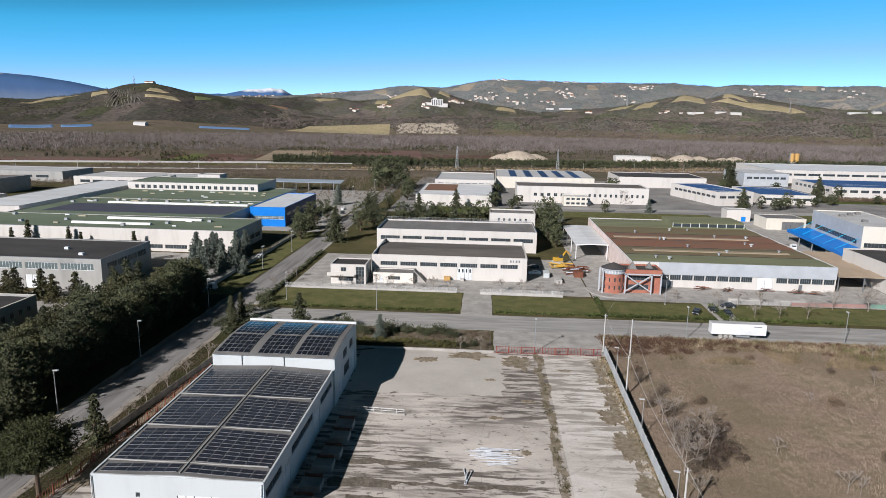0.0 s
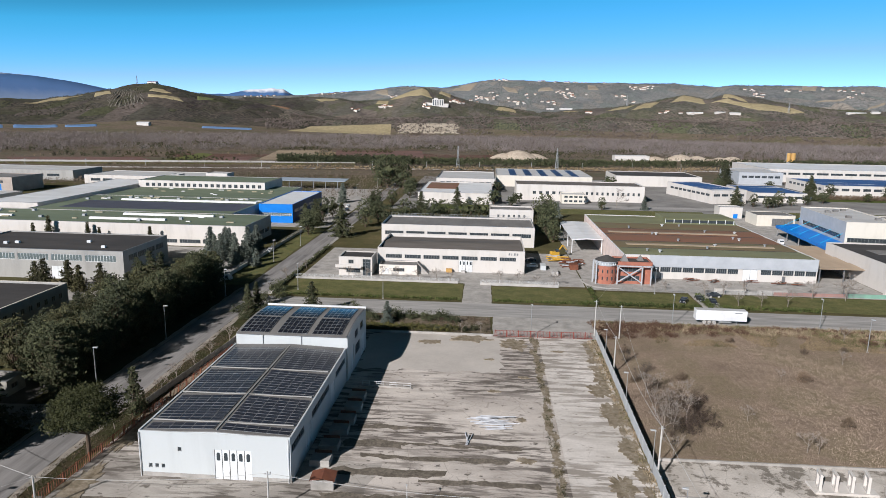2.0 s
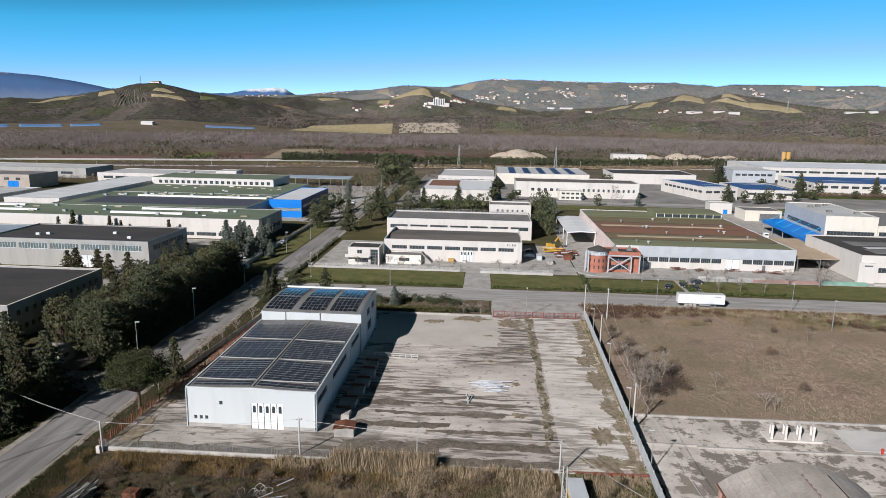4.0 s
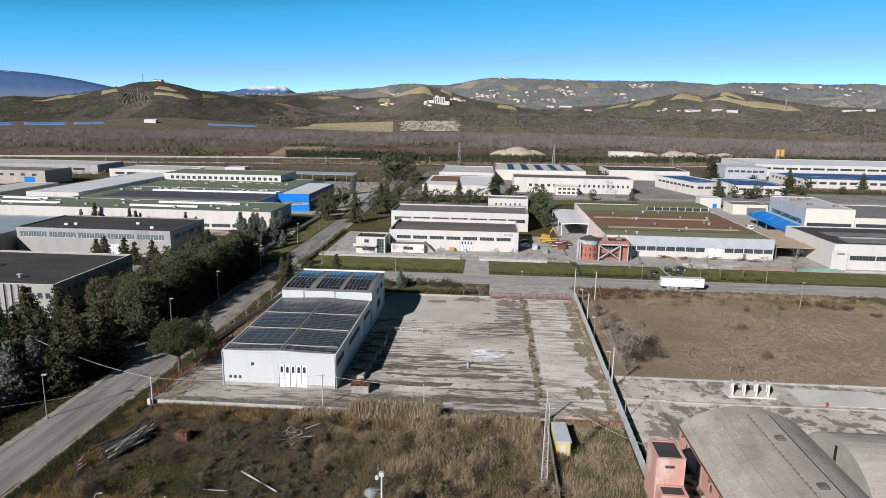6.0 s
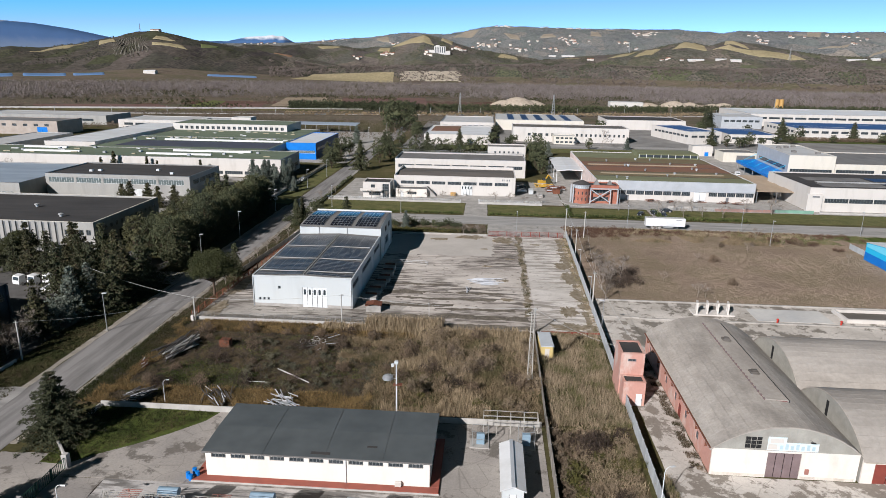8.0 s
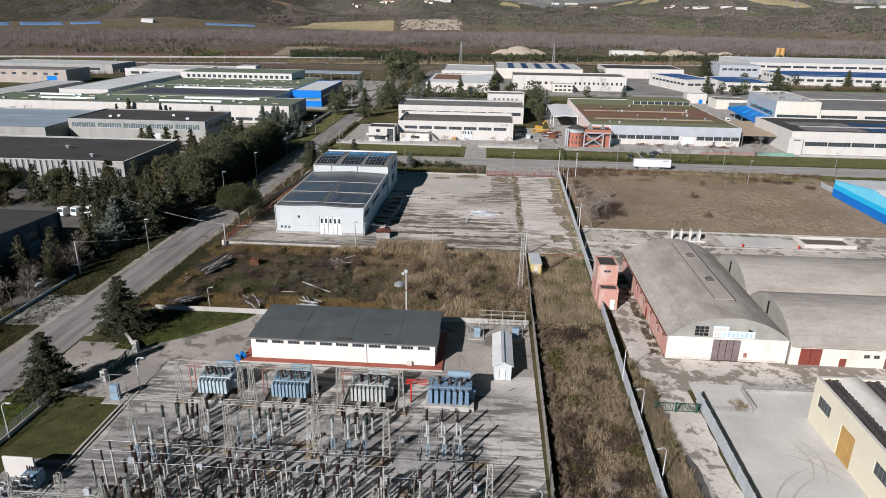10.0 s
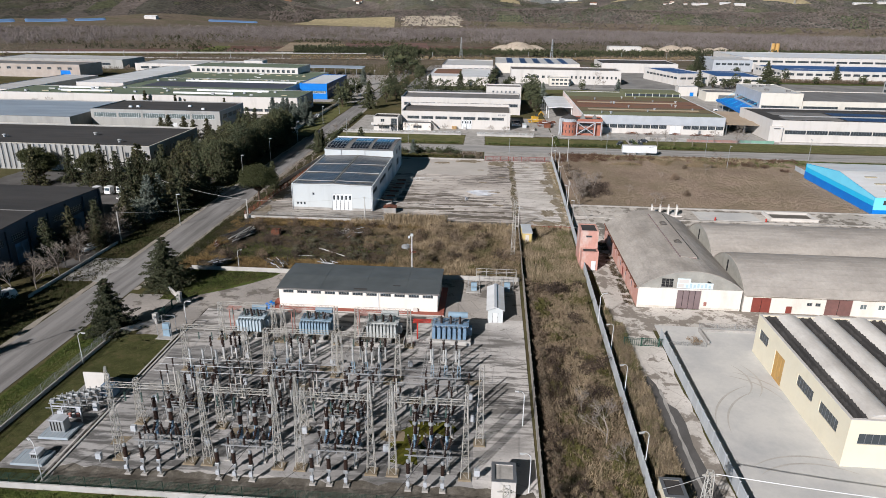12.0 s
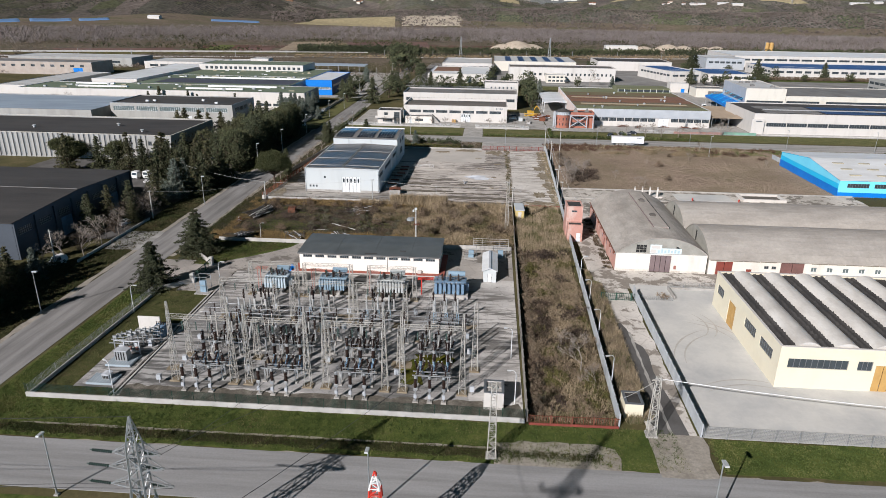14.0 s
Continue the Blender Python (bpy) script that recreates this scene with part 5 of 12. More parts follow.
# Pale shed; its grey wall tone stands in for the tree shade.
yard_shed = building("yard_shed", "small pale shed with a flat roof among the cedars", -69.2, -63.6, 24.5, 29.5, 3.2, M_FIBRE, M_CONC, {"S": [(1.0, 2.2, 0, 2.1, "door", 1)], "E": [(1.2, 3.0, 1.2, 2.2, "win", 2)]}, parapet=0.15)

# pink and white vaulted works
vault = arc(0, 20, 4.4, 3.7, 22, 0.35)
vault_hall = building("vaulted_hall", "old vaulted hall with pink side walls and cream front", 63.1, 83.1, -58, -17.5, 4.3, M_PINK, M_VAULT,
    {"S": [(7.6, 12.2, 0, 4.0, "door", 4, M_GATE)], "W": [(6 + 6 * i, 7.2 + 6 * i, 1.6, 3.0, "win", 2, 2) for i in range(6)] + [(15, 16.6, 0, 2.4, "door", 1, M_REDGATE)]},
    profile=vault, walls={"S": M_CREAMOLD}, gable_mat=M_FIBRE)
M_SHEETS = mat("fibre_cement_sheets", (0.47, 0.43, 0.38), (0.29, 0.262, 0.23), 0.9, big=0.22, streak=(1, 0.5, 1), amount=(0.35, 0.7), fine=2.2, grain=0.55, each=0.1)


def lapped_sheets(parent, profile, axis, a0, a1, rows, joined=False):
    """Roof sheets in rows over an arched roof, each lying a little proud."""
    length = (a1 - a0) / rows
    unit = Mesh().bevel_box(-0.5, 0.5, -length / 2 + 0.003, length / 2 - 0.003, -0.01, 0.035, 0.012)
    me, all_in = unit.data("roof_sheet", M_SHEETS), Mesh()
    for (u0, z0), (u1, z1) in zip(profile, profile[1:]):
        d = math.hypot(u1 - u0, z1 - z0) - 0.02
        for k in range(rows):
            a = a0 + length * (k + 0.5)
            place = Matrix.Translation(((u0 + u1) / 2, a, (z0 + z1) / 2 + 0.06)) @ Matrix.Rotation(-math.atan2(z1 - z0, u1 - u0), 4, "Y") @ Matrix.Diagonal((d, 1, 1, 1))
            if axis == "x":
                place = Matrix(((0, 1, 0, 0), (1, 0, 0, 0), (0, 0, 1, 0), (0, 0, 0, 1))) @ place
            if joined:
                all_in.add([place @ Vector(v) for v in unit.v], unit.f)
            else:
                o = new("roof_sheet", me)
                o.parent = parent
                o.matrix_basis = place
    if joined:
        tagged(part("roof_sheeting", all_in, M_VAULTJ, parent), kind="stuff")


M_CLERE = mat("dull_beige_glazing", (0.42, 0.38, 0.3), (0.3, 0.27, 0.21), 0.5, big=0.8, grain=0.2, each=0.15)
M_VAULTJ = mat("fibre_cement_joined", (0.4, 0.368, 0.328), (0.25, 0.228, 0.202), 0.9, big=0.2, streak=(0.5, 1, 1), amount=(0.35, 0.75), fine=1.5, grain=0.4)
lapped_sheets(vault_hall, arc(0, 20, 4.4, 3.7, 16, 0.35), "y", -0.15, 40.65, 17)
part("roof_monitor", Mesh().extrude([(9.6, 7.9), (12.9, 7.75), (12.9, 8.2), (9.6, 8.3)], "y", 7.5, 37.5), M_VAULT, vault_hall, "raised strip along the roof")
part("monitor_edge", Mesh().box(12.9, 13.02, 7.4, 37.5, 7.7, 8.26), M_DARK, vault_hall, "dark line along the right edge of the roof strip")
part("rusty_rail", Mesh().box(9.4, 9.5, 7.5, 37.5, 8.02, 8.2).box(9.4, 12.7, 7.38, 7.46, 7.95, 8.15), M_RUSTGATE, vault_hall, "rusty edge of the roof strip")
for i in range(26):
    part("rail_post", Mesh().box(9.3, 9.56, 7.6 + 1.17 * i, 7.95 + 1.17 * i, 7.95, 8.36), M_GATE, vault_hall)
for vy in (15.5, 28.5):
    part("roof_vent", Mesh().bevel_box(10.4, 11.7, vy, vy + 1.2, 8.42, 8.75).box(10.7, 11.4, vy + 0.3, vy + 0.9, 8.75, 8.95), M_ROOFMID, vault_hall)
part("gable_opening", Mesh().box(4.3, 6.5, -0.03, 0.0, 4.6, 6.35), M_DARK, vault_hall, "dark broken gable window")
for u in (5.0, 5.75):
    part("mullion", Mesh().box(u, u + 0.06, -0.06, -0.032, 4.6, 6.35), M_FIBRE, vault_hall)
for z in (5.2, 5.8):
    part("mullion", Mesh().box(4.3, 6.5, -0.06, -0.032, z, z + 0.05), M_FIBRE, vault_hall)
for i in range(19):
    u = 1.0 + i
    part("gable_batten", Mesh().box(u, u + 0.05, -0.03, -0.004, 4.42, 4.3 + 3.55 * max(0.06, 1 - ((u - 10) / 10.2) ** 2)), M_FIBRE, vault_hall)
part("sign_board", Mesh().box(7.3, 14.2, -0.1, -0.035, 4.45, 5.7).box(7.3, 9.8, -0.1, -0.035, 5.7, 6.5), M_SIGN, vault_hall, "faded pale blue sign board")
part("sign_block", Mesh().box(7.4, 8.6, -0.14, -0.105, 4.6, 5.4).box(7.6, 9.4, -0.14, -0.105, 5.6, 6.25), M_WHITE, vault_hall)
for i in range(7):
    part("sign_mark", Mesh().box(9.0 + i * 0.72, 9.42 + i * 0.72, -0.14, -0.105, 4.65, 5.25 + 0.25 * (i % 2)), M_SIGNBLUE, vault_hall)
part("sign_lamp", Mesh().tube((13.0, 0, 6.2), (13.0, -0.6, 6.3), 0.03).bevel_box(12.8, 13.4, -0.75, -0.45, 6.1, 6.22), M_DARK, vault_hall)
part("wall_drips", Mesh().box(0.3, 7.5, -0.012, -0.004, 0.08, 0.5).box(12.3, 19.7, -0.012, -0.004, 0.08, 0.45), M_DRIPS, vault_hall, "dirty splashed wall base")
part("hose_box", Mesh().bevel_box(12.9, 13.4, -0.2, -0.014, 0.9, 1.7), M_OLDRED, vault_hall)
part("gutter", Mesh().box(-0.45, -0.25, 0, 40.5, 4.2, 4.36), M_RUST, vault_hall)
for i in range(9):
    part("gutter_bracket", Mesh().box(-0.4, 0.05, 2 + 4.5 * i, 2.12 + 4.5 * i, 3.3, 4.2), M_RUST, vault_hall)


def cross_vault(y0, y1, label):
    d = y1 - y0
    hall = building("vaulted_hall", label, 83.5, 152, y0, y1, 3.9, M_CREAMOLD, M_VAULT,
        {"S": [(1.6, 5.2, 0, 3.2, "door", 2, M_REDGATE), (8.2, 9.4, 0, 1.6, "door", 1, M_REDGATE), (15.5, 20.5, 0, 3.4, "door", 2, M_RUSTGATE)] + [(12 + 0.0, 13, 1.8, 2.5, "win", 2), (13.6, 14.6, 1.8, 2.5, "win", 2)]
              + [(22 + 3.4 * i, 23.3 + 3.4 * i, 1.5, 2.6, "wwin", 2) for i in range(12)], "W": []},
        profile=arc(0, d, 4.0, 4.0, 20, 0.3), axis="x", walls={"W": M_FIBRE, "E": M_FIBRE})
    lapped_sheets(hall, arc(0, d, 4.0, 4.0, 14, 0.3), "x", -0.1, 68.6, 26, True)
    part("gable_slit", Mesh().box(-0.04, -0.005, d * 0.55, d * 0.55 + 0.7, 4.3, 6.8), M_DARK, hall)
    return hall


front_vault = cross_vault(-58.3, -38.8, "grey vaulted hall with a cream front wall")
for i in range(19):
    if i not in (4, 5):
        part("clerestory_panel", Mesh().box(0.3 + 3.6 * i, 3.7 + 3.6 * i, -0.06, -0.004, 3.32, 3.88), M_CLERE, front_vault, "dull beige glazing panel")
cross_vault(-38.2, -18.5, "grey vaulted hall behind the first one")

tower = building("brick_tower", "pink rendered tower with a dark flat roof", 54.2, 58.2, -36.6, -31.2, 8.4, M_PINK, M_ROOFDARK, {"S": [(1.2, 2.6, 6.9, 7.4, "win", 2)]}, parapet=0.1, coping=M_PINK)
lower = building("tower_annex", "lower pink annex with a dark roof", 54.4, 58.1, -39.4, -36.65, 4.4, M_PINK, M_ROOFDARK, {"S": [(2.2, 3.3, 0, 2.3, "door", 1)]}, parapet=0.1, coping=M_PINK)

# cream hall with barrel rooflights
cream = building("cream_hall", "cream industrial hall with white barrel rooflights", 79.6, 150, -105, -74.5, 7.2, M_CREAM, M_ROOFDARK,
    {"S": [(1.4, 10.4, 3.6, 5.2, "win", 10), (11.8, 14.0, 3.6, 5.2, "win", 3), (14.5, 18.2, 0, 4.6, "door", 3, M_OCHRE), (20, 29, 3.6, 5.2, "win", 10), (32, 41, 3.6, 5.2, "win", 10)],
     "W": [(2.5, 7.5, 3.4, 5.2, "win", 6), (9.5, 14.5, 3.4, 5.2, "win", 6), (19, 22.5, 0, 4.8, "door", 3, M_OCHRE), (25.5, 29, 3.4, 5.2, "win", 4)]}, parapet=0.3, coping=M_WHITE)
qr = random.Random(19)
for i in range(12):
    u = 2.6 + 5.75 * i
    m = Mesh().extrude(arc(u, u + 3.7, 6.95, 0.75, 10) + [(u + 3.7, 6.9), (u, 6.9)], "y", 0.75, 29.8)
    part("barrel_rooflight", m, M_BARREL, cream, "weathered white barrel rooflight")
    if i < 5:
        lap = Mesh()
        for k in range(34):
            y = 1.0 + 0.86 * k + qr.uniform(-0.1, 0.1)
            for side in (u - 0.08, u - 1.0 - qr.uniform(0, 0.3)):
                lap.add([(side - 0.5, y, 6.93), (side, y, 6.97), (side, y + 0.62, 6.97 + qr.uniform(0.1, 0.3)), (side - 0.5, y + 0.62, 6.93 + qr.uniform(0.05, 0.22))], [(0, 1, 2, 3)])
        tagged(part("felt_edging", lap, M_ROOFDARK, cream, "ragged black felt edges beside a rooflight"), kind="stuff")
guard = building("meter_hut", "small cream hut with a black roof", 54.6, 57.2, -115.6, -112.2, 2.4, M_CREAM, M_ROOFDARK, {"S": []}, parapet=0.06)

# white factory across the street
factory = building("factory_hall", "white factory hall with a grey sheet roof", -10.5, 42.6, 141, 171, 8.2, M_WHITE, M_ROOFMID,
    {"S": ribbon(2.5, 50.5, 4.5, 5.9, 7, 1.0, panes=10) + [(29.5, 34.5, 0, 4.4, "lights", 4)]}, parapet=1.3, coping=M_WHITE)
for i, (u, k) in enumerate(((47.3, 0.5), (48.3, 0.25), (49.2, 0.55), (50.2, 0.5))):
    part("sign_mark", Mesh().box(u, u + k, -0.05, -0.003, 6.7, 7.5), M_FRAME, factory)
part("roof_hump", Mesh().extrude([(1.5, 6.9), (1.5, 7.0), (15, 8.0), (28.4, 7.0), (28.4, 6.9)], "x", 0.4, 52.6), M_ROOFMID, factory, "low pitched grey roof")
office = building("office_house", "two-storey white office house with a balcony", -22.5, -10.8, 131, 141, 6.6, M_WHITE, M_ROOFDARK,
    {"S": [(3.4, 5.2, 4.2, 5.6, "win", 2), (2.6, 7.6, 1.0, 2.4, "win", 6), (8.4, 11.2, 0, 5.9, "win", 3, 5)], "W": [(3, 4.5, 4.2, 5.6, "win", 2)]}, parapet=0.3, coping=M_WHITE)
part("balcony", Mesh().box(-0.9, 8.2, -1.5, 0, 3.0, 3.2).box(-0.9, 8.2, -1.5, -1.38, 3.2, 4.1), M_WHITE, office)
annex = building("office_annex", "low cream office annex", -8.8, 4.6, 134, 140.8, 3.6, M_CREAMOLD, M_ROOFGREY, {"S": [(2.0, 3.4, 0.0, 2.4, "door", 1), (5, 9, 1.2, 2.4, "win", 5)]}, parapet=0.3)
part("stair", Mesh().extrude([(13.4, 0), (17.5, 0), (13.4, 4.2)], "y", 2.0, 4.5), M_CONC, annex, "outside concrete stair")
second = building("factory_block", "long white factory block with a dark window band", -17, 49.4, 190, 216, 8.8, M_WHITE, M_ROOFGREY, {"S": ribbon(1, 65.5, 4.2, 5.9, 7, 1.2, panes=8)}, parapet=0.7, coping=M_FRAME)
rail = Mesh()
for i in range(42):
    rail.beam((1 + 1.55 * i, 24.6, 8.8), (1 + 1.55 * i, 24.6, 10.0), 0.07)
part("roof_railing", rail.beam((0.5, 24.6, 10.0), (65.5, 24.6, 10.0), 0.08).beam((0.5, 24.6, 9.4), (65.5, 24.6, 9.4), 0.06), M_STEEL, second)
building("factory_office", "white office block behind the factory", 30, 51, 224, 238, 11.6, M_WHITE, M_ROOFGREY, {"S": ribbon(3, 18, 8.0, 9.2, 6, 1.5, panes=2)}, parapet=0.5, coping=M_WHITE)

M_TANSTRIP = mat("dull_tan_rooflight", (0.36, 0.285, 0.2), (0.25, 0.2, 0.14), 0.7, big=0.2, streak=(0.3, 1, 1), amount=(0.4, 0.7), grain=0.25)
# green-roofed hall with the round brick tower
green = building("green_roof_hall", "wide hall with a mossy green and rusty brown roof", 77.3, 144.0, 141, 238, 8.4, M_WHITE, M_ROOFGREEN,
    {"S": ribbon(9, 40, 2.5, 4.25, 8, 0.3, panes=5) + ribbon(47.5, 66.5, 2.5, 4.25, 5, 0.3, panes=5) + [(41.5, 46.5, 0, 4.2, "door", 2), (13, 14.2, 0, 2.2, "door", 1, M_FRAME), (55, 56.2, 0, 2.2, "door", 1, M_FRAME)]},
    walls={"W": M_PALEPINK}, parapet=0.25, coping=M_WFRAME)
part("facade_band", Mesh().box(9, 66.75, -0.16, -0.004, 4.35, 8.48), M_BAND, green, "pale blue-grey metal band")
for i, (a, b, mm) in enumerate(((0.5, 14, M_ROOFGREEN), (15.2, 28, M_ROOFGB), (29.2, 43, M_ROOFBROWN), (44.2, 58, M_ROOFBROWN), (59.2, 74, M_ROOFGB), (75.2, 96.5, M_ROOFGREEN))):
    part("roof_bay", Mesh().extrude([(a, 8.16), (a, 8.2), ((a + b) / 2, 8.4), (b, 8.2), (b, 8.16)], "x", 0.4, 66.4), mm, green)
for y, a, b in ((19.5, 5, 60), (46.5, 3, 56)):
    part("skylight_strip", Mesh().extrude([(y, 8.3), (y, 8.56), (y + 1.4, 8.68), (y + 2.8, 8.56), (y + 2.8, 8.3)], "x", a, b), M_TANSTRIP, green, "dull tan rooflight strip")
for y in (14.4, 28.4, 43.4, 58.4):
    part("valley_gutter", Mesh().box(1, 65.7, y - 0.4, y + 0.4, 8.14, 8.22), M_ROOFDARK, green, "dark valley gutter")
for i in range(9):
    part("roof_vent", Mesh().lathe(10 + (i * 23.7) % 54, 8 + 7.3 * i, [(0.35, 8.3), (0.35, 9.0), (0.6, 9.05), (0.6, 9.25), (0.05, 9.4)], 10), M_STEEL, green)
part("roof_box", Mesh().extrude([(76, 8.2), (76, 10.3), (79, 10.7), (95, 10.5), (95, 8.2)], "x", 34, 65.5), M_ROOFGREEN, green, "raised green and dark brown upper roof")
part("roof_box_glazing", Mesh().box(34.4, 65.1, 75.9, 75.99, 8.7, 10.0), M_GLASS, green, "dark glazed band")
for i in range(9):
    part("roof_box_post", Mesh().box(34 + 3.85 * i, 34.25 + 3.85 * i, 75.75, 75.89, 8.4, 10.35), M_WFRAME, green)
canopy = thing("loading_canopy", 64.2, 181, 0, 0, "white loading canopy on steel posts", "canopy")
part("roof", Mesh().extrude([(0, 5.6), (0, 6.0), (6, 6.5), (12.8, 6.3), (12.8, 5.9), (6, 6.1)], "y", 0, 46), M_ROOFWHITE, canopy)
for px, py in ((0.2, 0.3), (12.4, 0.3), (0.2, 15), (0.2, 30), (0.2, 45.5)):
    part("post", Mesh().box(px - 0.15, px + 0.15, py - 0.15, py + 0.15, 0.06, 5.7), M_WFRAME, canopy)
round_tower = thing("round_tower", 70.0, 133.4, 0, 0, "round red brick tower with a dark cone roof", "building")
part("wall", Mesh().lathe(0, 0, [(3.5, 0.05), (3.5, 6.4)], 28), M_BRICK, round_tower)
part("ring", Mesh().lathe(0, 0, [(3.7, 6.4), (3.7, 6.7), (3.45, 6.72), (3.45, 7.6), (3.85, 7.62), (3.85, 7.9)], 28), M_BAND, round_tower, "pale blue glazed ring")
for a in range(24):
    t = radians(15 * a)
    part("ring_post", Mesh().box(3.6 * math.cos(t) - 0.07, 3.6 * math.cos(t) + 0.07, 3.6 * math.sin(t) - 0.07, 3.6 * math.sin(t) + 0.07, 6.7, 7.62), M_WFRAME, round_tower)
part("roof", Mesh().lathe(0, 0, [(3.9, 7.9), (3.8, 8.05), (0.5, 9.5), (0.1, 9.55)], 28), M_ROOFDARK, round_tower)
for a in range(7):
    t = radians(188 + 27 * a)
    for z0, z1 in ((1.4, 2.6), (3.9, 5.1)):
        part("window", Mesh().box(3.42 * math.cos(t) - 0.2, 3.42 * math.cos(t) + 0.2, 3.42 * math.sin(t) - 0.16, 3.42 * math.sin(t) + 0.16, z0, z1), M_GLASS, round_tower)
for t in (150, 185, 215):
    u, v = 4.5 * math.cos(radians(t)), 4.5 * math.sin(radians(t))
    part("column", Mesh().box(u - 0.2, u + 0.2, v - 0.2, v + 0.2, 0.05, 7.4), M_BAND, round_tower, "pale blue-grey steel column")
red = building("brick_office", "red brick office with a pale steel frame in front", 73.2, 85.2, 132, 140.6, 7.6, M_BRICK, M_ROOFDARK, {"S": [(1.5, 8.0, 1.0, 2.8, "win", 5), (1.5, 8.0, 4.2, 5.8, "win", 5)]}, parapet=0.4, coping=M_BRICK)
part("pyramid_skylight", Mesh().add([(2.0, 2.5, 7.2), (4.6, 2.5, 7.2), (4.6, 5.1, 7.2), (2.0, 5.1, 7.2), (3.3, 3.8, 9.8)], [(0, 1, 4), (1, 2, 4), (2, 3, 4), (3, 0, 4), (3, 2, 1, 0)]), M_ROOFGREY, red, "grey pyramid rooflight")
part("pyramid_skylight", Mesh().add([(8.0, 4.5, 7.2), (10.2, 4.5, 7.2), (10.2, 6.7, 7.2), (8.0, 6.7, 7.2), (9.1, 5.6, 9.2)], [(0, 1, 4), (1, 2, 4), (2, 3, 4), (3, 0, 4), (3, 2, 1, 0)]), M_ROOFGREY, red, "grey pyramid rooflight")
fr = Mesh()
for u in (0.2, 8.4, 11.4):
    fr.beam((u, -1.6, 0.06), (u, -1.6, 6.6), 0.4)
fr.beam((-0.2, -1.6, 6.5), (11.8, -1.6, 6.5), 0.4).beam((0.2, -1.6, 0.8), (8.4, -1.6, 6.2), 0.34).beam((8.4, -1.6, 0.8), (0.2, -1.6, 6.2), 0.34)
part("steel_frame", fr, M_BAND, red, "pale blue-grey cross-braced frame")
kerb = Mesh()
ring = [(70.2 + 8.2 * math.cos(radians(a)), 134 + 9.5 * math.sin(radians(a))) for a in range(165, 300, 9)]
for (x0, y0), (x1, y1) in zip(ring, ring[1:]):
    kerb.beam((x0, y0, 0.1), (x1, y1, 0.1), 0.5, 0.2)
single("round_kerb", kerb, M_KERB, "curved pale kerb round the brick tower", "kerb", kind="structure")

# canopy and white halls on the right
shed_roof = thing("open_shed", 145.2, 142, 0, 0, "open shed with a beige sheet roof", "canopy")
for i in range(4):
    part("roof_strip", Mesh().extrude([(10.5 * i, 5.0), (10.5 * i, 5.15), (10.5 * i + 10.3, 5.55), (10.5 * i + 10.3, 5.4)], "x", 0, 18.6), M_BEIGE, shed_roof)
for px in (0.3, 8.5, 16.6):
    for py in (0.4, 20, 41):
        part("post", Mesh().box(px - 0.15, px + 0.15, py - 0.15, py + 0.15, 0.06, 4.95), M_FRAME, shed_roof)
# Back wall painted near-black for the shade under the shed roof.
part("back_wall", Mesh().box(0, 17, 41.6, 41.9, 0.06, 4.9), M_DARK, shed_roof)
white_r = building("white_hall", "long white hall with a dark blue-striped roof", 160.5, 330, 128.5, 170, 9.7, M_WHITE, M_ROOFDARK, {"S": ribbon(6, 160, 3.6, 5.4, 16, 0.3, panes=8)}, parapet=0.35, coping=M_WHITE)
for a, mm in ((8, M_ROOFGREY), (36, M_PVBLUE), (64, M_PVBLUE), (92, M_PVBLUE), (120, M_PVBLUE)):
    part("solar_strip", Mesh().box(a, a + 26, 6, 14, 9.36, 9.5), mm, white_r, "blue solar strip")
    part("solar_strip", Mesh().box(a, a + 26, 21, 29, 9.36, 9.5), mm, white_r, "blue solar strip")
part("pale_strip", Mesh().box(10, 160, 15.5, 18.5, 9.36, 9.46), M_ROOFPALE, white_r, "pale roof strip")
part("gate_block", Mesh().bevel_box(-1.2, 4.6, -1.4, -0.02, 0.06, 7.2), M_WHITE, white_r)
part("gate_sign", Mesh().box(0.6, 3.4, -1.48, -1.41, 6.0, 6.5), M_FRAME, white_r)
tall_r = building("tall_hall", "tall cream and grey hall with a pale roof", 177, 198.4, 188.5, 236.5, 15.2, M_CREAMPALE, M_ROOFPALE, {"S": [(1, 20.4, 6.7, 8.6, "win", 14)], "W": [(4, 44, 7.4, 9.4, "win", 26)]}, walls={"W": M_BAND}, parapet=0.3, coping=M_WHITE)
tall_r.matrix_basis = pose(177, 188.5, 0, 0, 0, -4)
for a, b in ((4, 30), (9, 34), (14, 38), (6, 14), (16, 10)):
    part("roof_vent", Mesh().bevel_box(a, a + 2.2, b, b + 1.6, 14.91, 15.9, 0.15), M_ROOFGREY, tall_r)
building("low_hall", "lower cream hall with a grey roof", 198.6, 330, 187, 236, 11.5, M_CREAMPALE, M_ROOFGREY, {"S": [(0.6, 18.5, 6.9, 8.8, "win", 12), (22, 60, 6.9, 8.8, "win", 24)]}, parapet=0.3, coping=M_WHITE)
blue_canopy = thing("blue_canopy", 177, 188.5, 0, -4, "bright blue canopy over the loading doors", "canopy")
part("roof", Mesh().extrude([(-9.6, 5.0), (-9.6, 5.4), (-0.1, 6.4), (-0.1, 6.0)], "y", -7, 50), M_BLUE, blue_canopy)
part("fascia", Mesh().extrude([(-9.75, 4.2), (-9.62, 4.2), (-9.62, 5.42), (-9.75, 5.42)], "y", -7, 50).box(-9.6, -0.1, -7.15, -7.02, 4.4, 5.9), M_BLUE, blue_canopy)
